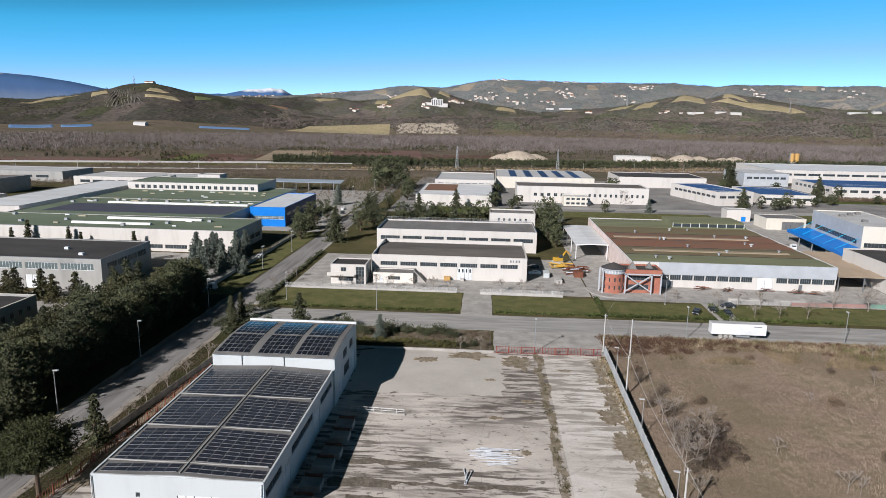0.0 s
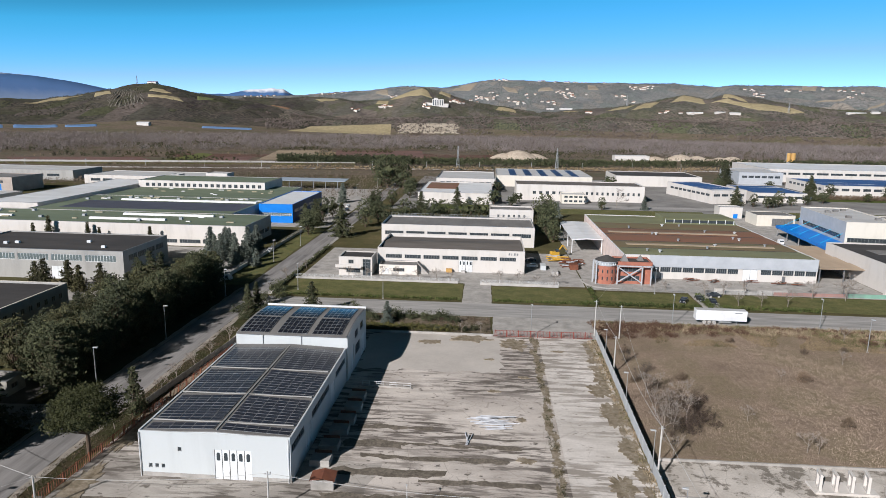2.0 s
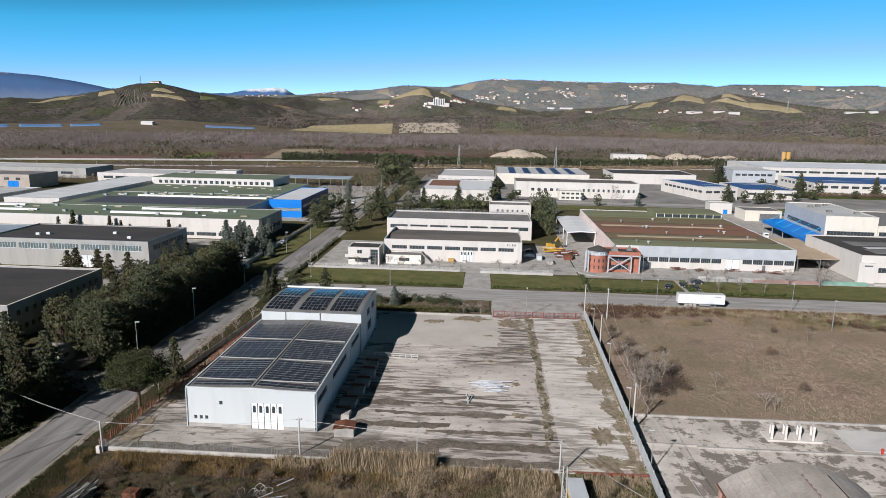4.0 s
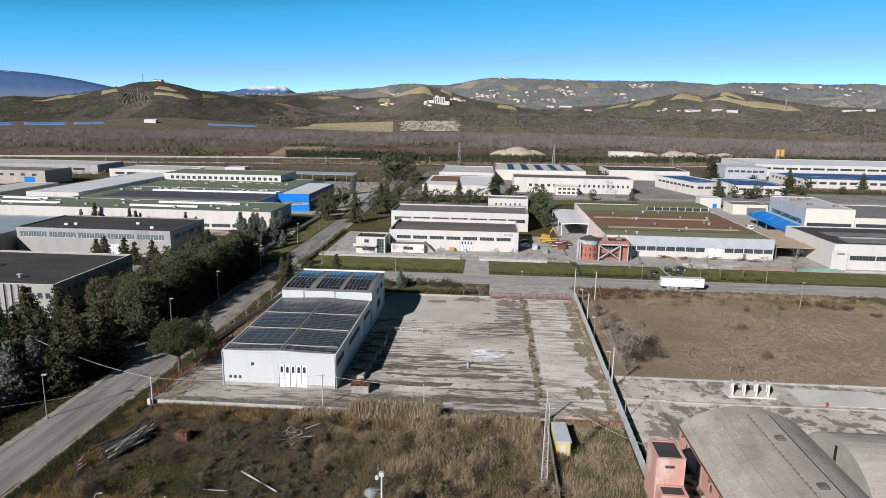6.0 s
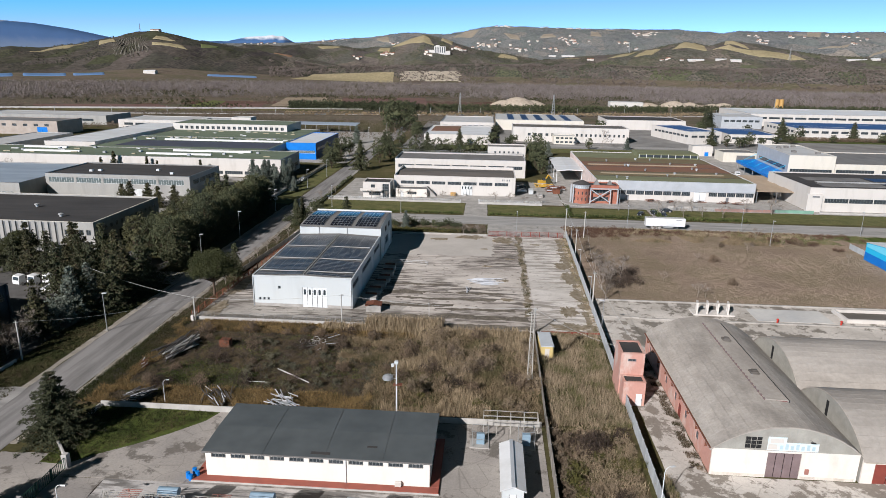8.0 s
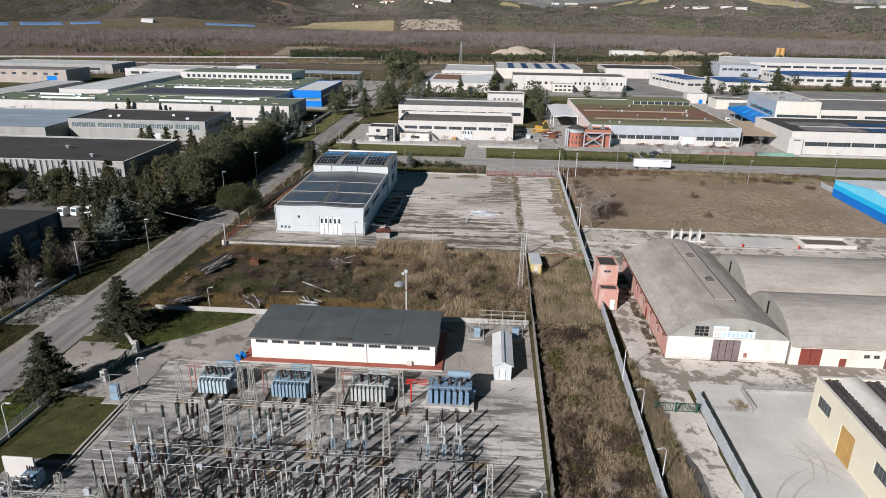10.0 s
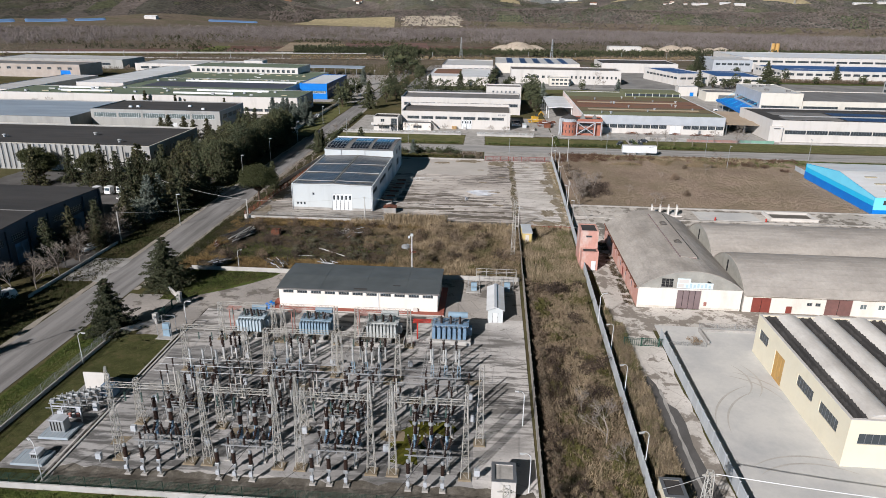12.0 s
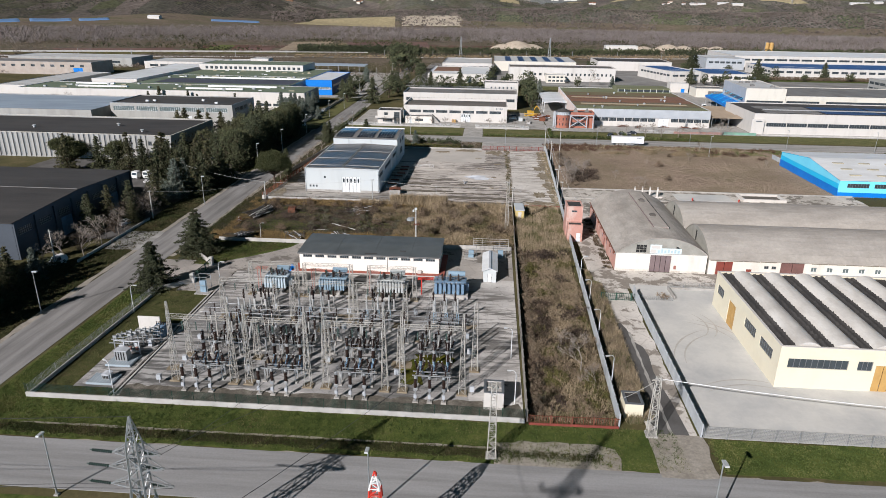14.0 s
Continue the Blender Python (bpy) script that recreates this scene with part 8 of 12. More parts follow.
wall_run("boundary_wall", (-35.4, 24), (-31.2, 70), 1.4, 0.12, M_OLDWALL, "weathered low panel wall by the side road")
bar_fence((31.5, 71.6), (42.0, 71.8), 1.7, M_REDGATE, "dull red barred fence of the yard", name="red_gate")
bar_fence((42.4, 71.8), (56.4, 72.3), 1.7, M_REDGATE, "dull red barred sliding gate of the yard", name="red_gate")
low_wall((-30, 71.8), (31, 71.7), 0.6, 0.35, M_CONC, "crumbling low wall at the yard end")
low_wall((40.9, -118.4), (53.4, -118.2), 0.35, 0.25, M_REDGATE, "rusty red base of a fence")
bar_fence((40.9, -118.3), (53.4, -118.1), 1.5, M_RUST, "rusty red barred fence between two walls")
fence((64.6, -119.4), (160, -119.6), 1.9, 0.05, M_WIREGREY, "grey mesh fence round the apron", pitch=0.2, wires=9)
low_wall((72.6, -73), (72.5, -67.6), 0.8, 0.3, M_CONC, "low concrete wall at the apron corner")
low_wall((72.5, -67.6), (92, -67.5), 0.5, 0.3, M_CONC, "low concrete kerb wall on the apron edge")
fence((72.5, -67.55), (92, -67.45), 1.2, 0.5, M_WIREGREY, "thin railing on the kerb wall", pitch=0.3)
fence((65.6, -73.6), (72, -73.8), 0.9, 0.05, M_WIREGREY, "low grey fence on the apron edge", pitch=0.4)
bar_fence((57.6, -74.5), (64.2, -74.5), 1.6, M_GREENPAINT, "green barred gate across the lane", name="green_gate")
bar_fence((-27.4, -74.0), (-27.3, -65.2), 1.8, M_GREENPAINT, "green barred substation gate", name="green_gate")
for y in (-74.4, -64.8):
    single("gate_pillar", Mesh().bevel_box(-27.75, -26.95, y - 0.4, y + 0.4, 0, 2.2, 0.06), M_KERB, "pale concrete gate pillar", "pillar", "gate pillars")
low_wall((-32.6, -59.0), (-27.5, -64.4), 1.1, 0.3, M_KERB, "pale wing wall at the substation gate")
low_wall((-32.4, -79.5), (-27.5, -74.7), 1.1, 0.3, M_KERB, "pale wing wall beside the gate")
low_wall((-57.8, -66), (-57.4, -34), 0.7, 0.3, M_KERB, "low wall in front of the dark hall")
low_wall((-59.2, 110), (-58.6, 216), 1.2, 0.3, M_KERB, "pale wall along the side road")
fence((-59.2, 110), (-58.6, 216), 1.0, 1.2, M_WIREGREY, "thin fence on the pale wall", pitch=0.5)
low_wall((-37.6, 104), (-38.0, 178), 0.8, 0.3, M_KERB, "low wall along the side road")
low_wall((-36, 124.6), (19.6, 124.6), 0.7, 0.3, M_KERB, "white wall in front of the factory")
fence((-36, 124.6), (19.6, 124.6), 1.0, 0.7, M_WFRAME, "white railing on the factory wall", pitch=0.4)
low_wall((27, 123.6), (53, 123.4), 0.9, 0.3, M_KERB, "white wall in front of the factory yard")
fence((27, 123.6), (53, 123.4), 1.0, 0.9, M_WFRAME, "white railing on the yard wall", pitch=0.4)
fence((64, 121.5), (150, 122.5), 1.4, 0.05, M_WIREGREY, "thin fence in front of the green-roofed hall", pitch=0.5)
low_wall((104, 122.4), (121.5, 122.6), 1.1, 0.3, M_KERB, "grey wall by the street")
low_wall((122, 122.6), (144.5, 123.2), 1.1, 0.3, M_PALERED, "faded red wall by the street")
low_wall((145.5, 123), (160.5, 123), 1.3, 0.3, M_PALEGREEN, "pale green hoarding by the street")
low_wall((163, 123.5), (330, 124), 0.7, 0.3, M_KERB, "white wall in front of the long hall")
wall_run("fence_panel_run", (147.4, 70), (147.6, 58.6), 1.8, 0.1, M_WALLPANEL, "grey panel fence by the blue hall")
low_wall((58, 12.6), (150, 12.9), 0.45, 0.4, M_CONC, "broken pale kerb wall along the meadow")
low_wall((66, 1.0), (140, 1.2), 0.35, 0.5, M_CONC, "low concrete edge behind the vaulted halls")
low_wall((57.5, 1.6), (66, 1.4), 0.4, 0.4, M_CONC, "low concrete edge by the lane")


def street_lamp(h=8.4):
    ob = thing("street_lamp", 0, 0, 0, 0, "grey street lamp with a small flat head", "street lamp", "street lamps")
    part("pole", Mesh().tube((0, 0, 0), (0, 0, h), 0.11, 0.06, 10), M_STEEL, ob)
    part("base_plate", Mesh().bevel_box(-0.25, 0.25, -0.25, 0.25, 0, 0.2, 0.03), M_CONC, ob)
    head = Mesh().extrude([(-0.9, h + 0.02), (-0.85, h + 0.2), (0.1, h + 0.12), (0.1, h - 0.05), (-0.85, h - 0.02)], "x", -0.18, 0.18)
    part("lamp_head", head, M_LAMP, ob)
    return ob


def goose_lamp():
    ob = thing("yard_lamp", 0, 0, 0, 0, "slim pale yard lamp with a curved arm", "street lamp", "yard lamps")
    part("pole", Mesh().tube((0, 0, 0), (0, 0, 5.0), 0.075, 0.05, 8), M_WFRAME, ob)
    part("arm", Mesh().strip([(0.75 * (1 - math.cos(t)), 0, 5.0 + 0.75 * math.sin(t)) for t in np.linspace(0, math.pi * 0.55, 8)], 0.04, 7), M_WFRAME, ob)
    part("lamp_head", Mesh().bevel_box(0.75, 1.35, -0.12, 0.12, 5.62, 5.78, 0.04), M_LAMP, ob)
    return ob


def spread_at(make, places, z=0.0):
    first = None
    for x, y, *more in places:
        turn, size = more[0] if more else 0, more[1] if len(more) > 1 else 1.0
        m = pose(x, y, z, 0, 0, turn) @ Matrix.Scale(size, 4)
        if first is None:
            first = make()
            first.matrix_basis = m
        else:
            o = copy_thing(first, pose(x, y, z, 0, 0, turn))
            o.scale = (size, size, size)
    if first is not None:
        x, y, *more = places[0]
        first.scale = (more[1],) * 3 if len(more) > 1 else (1, 1, 1)


spread_at(street_lamp, [(-49.3, -91.3, 90), (-48.9, -18, 90), (-49.6, 31, 90), (-49.8, 60.5, 90), (-50.5, 99.5, 90), (-51.2, 147.5, 90), (-50.0, 179, 90), (-54.5, 248, 90), (-31, 110, 180), (-2.5, 103.2, 180), (40.7, 73.2, 0), (80.2, 87.3, 180), (119.5, 87.5, 180), (159.9, 87.6, 180), (196, 87.5, 180), (-16, -137.6, 0, 1.05), (21.6, -137.4, 0, 1.08), (60, -137.5, 0, 1.2), (122.7, 70.5, 20), (83.3, 119.4, 180), (240, 122, 0), (-60, 350, 90), (-54, 400, 90), (55.8, 8.3, -90, 0.88), (56.4, 32, -90, 0.88), (57, 58, -90, 0.88), (56, -8, -90, 0.88)])
spread_at(goose_lamp, [(-32.2, -89.4, 0), (-20.7, -76.1, 0), (-20.8, -116.6, 150), (-22.3, -46.2, 20, 0.75), (39.0, -113.5, 180), (38.8, -100, 180), (54.4, -66, 20, 1.05), (54.8, -77.6, 200), (54.6, -91, 200), (53.9, -108.4, 200, 1.1), (18.5, -7, 100, 0.8)])


def utility_pole(h, x, y, label="grey concrete utility pole", lean=(0.0, 0.0)):
    ob = thing("utility_pole", x, y, 0, 0, label, "pole", "utility poles")
    part("pole", Mesh().tube((0, 0, 0), (lean[0], lean[1], h), 0.17, 0.11, 10), M_PALEPOLE, ob)
    part("crossarm", Mesh().beam((lean[0] - 0.5, lean[1], h - 0.35), (lean[0] + 0.5, lean[1], h - 0.35), 0.08), M_STEEL, ob)
    part("insulator", sheds(Mesh(), lean[0] + 0.4, lean[1], h - 0.3, h, 0.07, 6, 3), M_INSUL, ob)
    return (x + lean[0], y + lean[1], h - 0.2)


P = {
    "gate": utility_pole(9.6, 57.2, 75.2), "gate2": utility_pole(9.0, 63.2, 73.5), "mid": utility_pole(8.6, 57.5, 50.1), "near": utility_pole(9.3, 56.1, 6.1),
    "front": utility_pole(6.0, 41.4, -10.1), "corner": utility_pole(6.6, -0.8, -8.0), "road": utility_pole(5.6, -33.1, -10.4, "white concrete pole with a meter box"),
    "lot": utility_pole(8.0, -56.9, -33, "white concrete pole by the dark hall"), "lot2": utility_pole(8.5, -61.4, -68.4, "white concrete pole by the dark hall"), "behind": utility_pole(7.5, -66, 3),
}
single("meter_box", Mesh().bevel_box(-33.9, -33.3, -10.9, -10.4, 0, 1.3), M_WHITE, "white meter box at the foot of a pole", "box")


def cable(p, q, sag, r=0.03, material=None, label="thin pale overhead cable"):
    p, q = Vector(p), Vector(q)
    pts = [p.lerp(q, i / 14) - Vector((0, 0, 4 * sag * (i / 14) * (1 - i / 14))) for i in range(15)]
    single("overhead_cable", Mesh().strip(pts, r, 5), material or M_CABLE, label, "cable", "overhead cables")


cable(P["gate"], P["mid"], 0.8)
cable(P["mid"], P["near"], 1.2)
cable(P["gate2"], P["near"], 1.6, 0.02)
cable(P["near"], (58, -33.5, 7.8), 1.0)
cable(P["front"], (56.0, -33.5, 7.8), 1.0)
cable(P["front"], P["corner"], 0.9)
cable(P["corner"], P["road"], 0.8)
cable(P["road"], P["behind"], 0.9)
cable(P["lot"], P["road"], 1.1, 0.02)
cable(P["gate"], (77.5, 141, 7), 1.5, 0.025)
cable((39.3, -31, 13.0), P["front"], 0.7, 0.02)


def lattice_pole(x, y, h, w0, w1, label, material=None, arms=()):
    ob = thing("lattice_pole", x, y, 0, 0, label, "pylon")
    lattice(ob, h, w0, w1, max(8, int(h / 0.9)), 0.08, 0.045, material)
    for z, s in arms:
        part("crossarm", Mesh().beam((-s, 0, z), (s, 0, z), 0.1).beam((-s, 0, z), (0, 0, z + s * 0.5), 0.06).beam((s, 0, z), (0, 0, z + s * 0.5), 0.06), material or M_PAINTSTEEL, ob)
    part("footing", Mesh().bevel_box(-w0 / 2 - 0.2, w0 / 2 + 0.2, -w0 / 2 - 0.2, w0 / 2 + 0.2, 0, 0.25), M_CONC, ob)
    return ob


lattice_pole(39.3, -31, 13.4, 0.9, 0.45, "slim grey lattice pole in the weeds", None, ((12.6, 1.2),))
lattice_pole(35.6, -125.8, 11.0, 1.1, 0.6, "grey lattice pole by the road", None, ((10.4, 0.9),))
lattice_pole(57.6, -119.3, 9.2, 1.2, 0.6, "grey lattice pole at the lane mouth", None, ((8.7, 0.9),))
cable((57.6, -119.3, 9.0), (150, -124, 9.5), 2.2, 0.06, M_WHITECABLE, "thick white overhead cable")
cable((57.6, -119.3, 8.9), (54, -114, 2.0), 0.2, 0.03)


def pylon(x, y, h, label, top_mat=None, arms=True):
    ob = thing("power_pylon", x, y, 0, 0, label, "pylon", "power pylons")
    lattice(ob, h * 0.62, 3.4, 1.3, 7, 0.2, 0.09, M_STEEL)
    lattice(ob, h * 0.24, 1.3, 1.0, 4, 0.15, 0.08, top_mat or M_STEEL, 0, 0, h * 0.62)
    lattice(ob, h * 0.14, 1.0, 0.1, 3, 0.12, 0.06, top_mat or M_STEEL, 0, 0, h * 0.86)
    if arms:
        for z, s in ((h * 0.62, 3.2), (h * 0.72, -2.8), (h * 0.8, 2.4)):
            for e in (s, -s * 0.92):
                m = Mesh()
                for d in (-0.5, 0.5):
                    m.beam((math.copysign(0.5, e), d, z), (e, 0, z), 0.1).beam((math.copysign(0.5, e), d, z + 1.1), (e, 0, z), 0.08)
                for k in range(1, 4):
                    u = e * k / 4
                    m.beam((u, -0.5 * (1 - k / 4), z), (u, 0.5 * (1 - k / 4), z), 0.06).beam((u, 0, z), (u, 0, z + 1.1 * (1 - k / 4)), 0.06)
                part("crossarm", m, M_STEEL, ob)
                ins = Mesh()
                a, b = Vector((e, 0, z)), Vector((e - 2.6, 0.6, z - 0.35)) if x < 10 else Vector((e, 2.2, z - 0.4))
                ins.tube(a, b, 0.05, 0.05, 5)
                for k in range(9):
                    ins.tube(a.lerp(b, (k + 0.6) / 10), a.lerp(b, (k + 1.1) / 10), 0.16, 0.06, 7)
                part("insulator_string", ins, M_GLASSINS, ob, "green glass insulator string")
    return ob


pylon(2.2, -149.0, 20.0, "grey steel lattice pylon with three arms")
pylon(23.8, -145.2, 12.4, "red and white lattice mast", M_REDWHITE, False)
pylon(11.4, -184.5, 43.0, "tall grey steel lattice pylon near the road")
for x, y, z, tx, ty, tz in ((-1.0, -149, 12.4, -120, -160, 16), (5.2, -149, 12.2, -120, -156, 16), (2.2, -149, 20, -120, -158, 22), (-0.6, -149, 14.4, 20, -111.5, 9), (4.6, -149, 16, 8, -111.5, 9), (11.4, -184.5, 31, 30, -111.5, 9)):
    cable((x, y, z), (tx, ty, tz), 1.6, 0.025, M_CABLED, "dark overhead power line")

# loudspeaker and dish mast in the weeds
ob = thing("antenna_mast", 16.7, -45.6, 0, 0, "white mast with a satellite dish and floodlights", "mast")
part("pole", Mesh().tube((0, 0, 0), (0, 0, 9.0), 0.13, 0.1, 10), M_WFRAME, ob)
part("dish", Mesh().lathe(-1.4, 0, [(0.9, 6.2), (0.85, 6.6), (0.4, 6.9), (0.1, 7.0)], 16), M_STEEL, ob)
part("bracket", Mesh().beam((-1.6, 0, 6.3), (0.1, 0, 6.3), 0.08).beam((-1.6, 0, 6.9), (0.1, 0, 6.9), 0.08).beam((-1.0, 0, 5.6), (-1.0, 0, 7.2), 0.06), M_STEEL, ob)
part("floodlight", Mesh().bevel_box(-0.3, 0.3, -0.25, 0.25, 8.9, 9.4), M_WHITEP, ob)
part("floodlight", Mesh().bevel_box(-0.8, -0.4, -0.2, 0.2, 8.4, 8.9), M_WHITEP, ob)
part("plate", Mesh().box(-0.5, 0.9, -0.4, 0.4, 5.2, 5.3), M_RUST, ob)

# hut, dumped things
ob = thing("site_cabin", 42.0, -22.2, 0, 2, "yellow site cabin with a pale flat roof", "cabin")
part("body", Mesh().bevel_box(0, 2.4, 0, 7.0, 0.1, 2.5), M_HUTYELLOW, ob)
part("roof", Mesh().bevel_box(-0.1, 2.5, -0.1, 7.1, 2.5, 2.7), M_BOXROOF, ob)
part("door", Mesh().box(0.7, 1.6, -0.04, -0.003, 0.15, 2.1), M_WHITE, ob)


M_DARKPOLE = mat("dark_weathered_bar", (0.13, 0.12, 0.11), (0.07, 0.065, 0.06), 0.8, big=1.0, grain=0.35)


def pile(name, x, y, n, length, spread_r, material, label, category, seed, flat=0.35, r=0.08, fan=28, base=None, odd=None):
    """A heap of bars or planks."""
    q = random.Random(seed)
    ob = thing(name, x, y, 0, 0, label, category)
    base = q.uniform(0, 180) if base is None else base
    for i in range(n):
        a = radians(base + q.uniform(-fan, fan))
        l = length * q.uniform(0.6, 1.0)
        c = Vector((q.uniform(-spread_r, spread_r), q.uniform(-spread_r, spread_r), 0.15 + flat * i / n + q.uniform(0, 0.1)))
        d = Vector((math.cos(a), math.sin(a), q.uniform(-0.05, 0.05))) * l / 2
        part("bar", Mesh().tube(c - d, c + d, r, r, 6), material if i % 4 else odd or M_PALEMETAL, ob)
    return ob


pile("pole_heap", -29.6, -25.5, 38, 9.0, 2.1, M_DARKPOLE, "heap of old poles in the weeds", "poles", 3, 1.4, 0.13, 20, 78, M_PALEPOLE)
pile("scrap_heap", -27.5, -44.6, 44, 3.0, 1.7, M_DARKPOLE, "heap of scrap metal bars by the wall", "scrap", 4, 0.8)
pile("scrap_heap", -14.6, -43.8, 40, 3.4, 2.4, M_DARKPOLE, "heap of pale metal frames in the grass", "scrap", 5, 0.7)
pile("scrap_heap", -2.3, -45.2, 36, 3.4, 1.8, M_STEEL, "heap of pale metal racks behind the wall", "scrap", 6, 1.4)
pile("scrap_heap", -3.4, -19.5, 14, 3.4, 3.4, M_DARKPOLE, "tangle of old cable and branches", "scrap", 8, 0.8)
pile("scaffold_heap", 30.5, 22.5, 44, 5.4, 2.6, M_PALEMETAL, "dismantled pale steel frames lying on the yard", "scaffold parts", 9, 0.4, 0.06, 9, 4)
pile("steel_frame_pieces", 26.5, 16.4, 3, 4.2, 0.8, M_PALEMETAL, "pale steel bars lying on the yard", "scaffold parts", 10, 0.1, 0.09)
coils = thing("cable_coils", -4.2, -19.4, 0, 0, "tangle of pale old cable coils in the weeds", "cable")
qc = random.Random(5)
for k in range(7):
    cx, cy, r0, tilt = qc.uniform(-2, 2), qc.uniform(-0.9, 0.9), qc.uniform(0.45, 0.8), qc.uniform(0.1, 0.7)
    ring = [(cx + r0 * math.cos(a * 0.45), cy + r0 * math.sin(a * 0.45) * math.cos(tilt), 0.25 + r0 * 0.5 * tilt + r0 * math.sin(a * 0.45) * math.sin(tilt)) for a in range(15)]
    part("coil", Mesh().strip(ring, 0.035, 5), M_KERB, coils)
single("log", Mesh().tube((-7.5, -32.1, 0.2), (-0.2, -37.4, 0.45), 0.13, 0.1, 8), M_PALEPOLE, "long bare pale pole lying in the weeds", "pole")
single("log", Mesh().tube((-11.4, -37.4, 0.15), (-7.6, -37.6, 0.25), 0.08, 0.07, 7), M_PALEPOLE, "short pale pole lying in the weeds", "pole")
single("rusty_bin", Mesh().bevel_box(-22.2, -20.2, -23.6, -22.0, 0, 1.5, 0.06), M_RUST, "rusty red steel bin in the weeds", "bin")
pile("scrap_heap", -32.6, -33.2, 9, 2.0, 0.7, M_RUST, "rusty scrap at the road edge", "scrap", 11, 1.2)

# loading ramps beside the warehouse
for i, (y, x) in enumerate(((5.0, 1.4), (10.0, 1.6), (15.6, 2.0), (19.6, 2.4), (25.0, 2.6), (29.6, 2.4))):
    ob = thing("loading_ramp", x, y, 0.08, 0, "grey concrete loading ramp with a rusty plate", "loading ramp", "loading ramps")
    part("block", Mesh().bevel_box(0, 3.2, 0, 2.6, 0, 1.05, 0.06), M_CONC, ob)
    part("plate", Mesh().box(0.2, 3.0, 2.62, 2.72, 0.1, 1.5), M_RUST, ob, "rusty steel plate")
ob = thing("dog_shed", 3.4, -1.6, 0.08, 4, "low shed with a rusty sheet roof", "shed")
part("body", Mesh().bevel_box(0, 3.4, 0, 2.6, 0, 1.5, 0.04), M_CONC, ob)
part("roof", Mesh().extrude([(-0.2, 1.55), (-0.2, 1.62), (1.7, 2.05), (3.6, 1.62), (3.6, 1.55), (1.7, 1.95)], "y", -0.2, 2.8), M_RUST, ob, "rusty sheet roof")
ob = thing("ramp_railing", 3.6, 37.2, 0.08, -3, "white tubular railing across the yard", "railing")
part("kerb", Mesh().bevel_box(0, 10.5, -0.15, 0.15, 0, 0.3), M_CONC, ob)
for i in range(8):
    part("post", Mesh().tube((0.2 + 1.45 * i, 0, 0.2), (0.2 + 1.45 * i, 0, 1.15), 0.04, 0.04, 6), M_WFRAME, ob)
part("rail", Mesh().tube((0.2, 0, 1.15), (10.4, 0, 1.15), 0.04, 0.04, 6).tube((0.2, 0, 0.7), (10.4, 0, 0.7), 0.03, 0.03, 6), M_WFRAME, ob)

# concrete frames, slabs behind the vaulted halls
single("slab", Mesh().bevel_box(79.2, 88.6, 4.6, 8.0, 0.07, 0.4, 0.05), M_WHITE, "white concrete base slab under the frames", "slab")
for i in range(4):
    ob = thing("concrete_frame", 79.8 + 2.35 * i, 5.0, 0.4, -12, "white precast concrete frame standing upright", "concrete frame", "precast frames")
    for a, b in ((0.0, 0.5), (1.7, 2.2)):
        part("post", Mesh().bevel_box(0, 0.4, a, b, 0, 2.2, 0.05), M_WHITE, ob)
    part("lintel", Mesh().bevel_box(0, 0.4, 0.0, 2.2, 2.2, 2.65, 0.05), M_WHITE, ob)
    part("sill", Mesh().bevel_box(0.0, 0.4, 0.5, 1.7, 0, 0.3, 0.04), M_WHITE, ob)
sheet("slab", (93, 110, 2.6, 10.4), 0.13, M_NEWCONC, "pale concrete floor slab of a lost building", "slab")
ob = thing("basin", 113, 3.6, 0, 0, "empty white concrete basin in the slabs", "basin")
for a, b, c, d in ((0, 13, 0, 0.6), (0, 13, 6.4, 7), (0, 0.6, 0.6, 6.4), (12.4, 13, 0.6, 6.4)):
    part("rim", Mesh().bevel_box(a, b, c, d, 0.07, 0.9, 0.05), M_WHITE, ob)
part("bottom", Mesh().box(0.6, 12.4, 0.6, 6.4, 0.07, 0.2), M_ROOFMID, ob)
for x, y in ((97, 1.9), (111, 2.0)):
    single("hydrant", Mesh().lathe(x, y, [(0.2, 0.07), (0.2, 0.8), (0.28, 0.85), (0.28, 1.0), (0.08, 1.15)], 10), M_RED, "small red hydrant on the slabs", "hydrant", "hydrants")


# ---- vehicles ----
def wheel(parent, x, y, r, w=0.25):
    t = Mesh().tube((x, y - w / 2, r), (x, y + w / 2, r), r, r, 14)
    ob = part("wheel", t, M_TYRE, parent)
    part("rim", Mesh().tube((x, y - w / 2 - 0.01, r), (x, y + w / 2 + 0.01, r), r * 0.55, r * 0.55, 10), M_STEEL, ob)


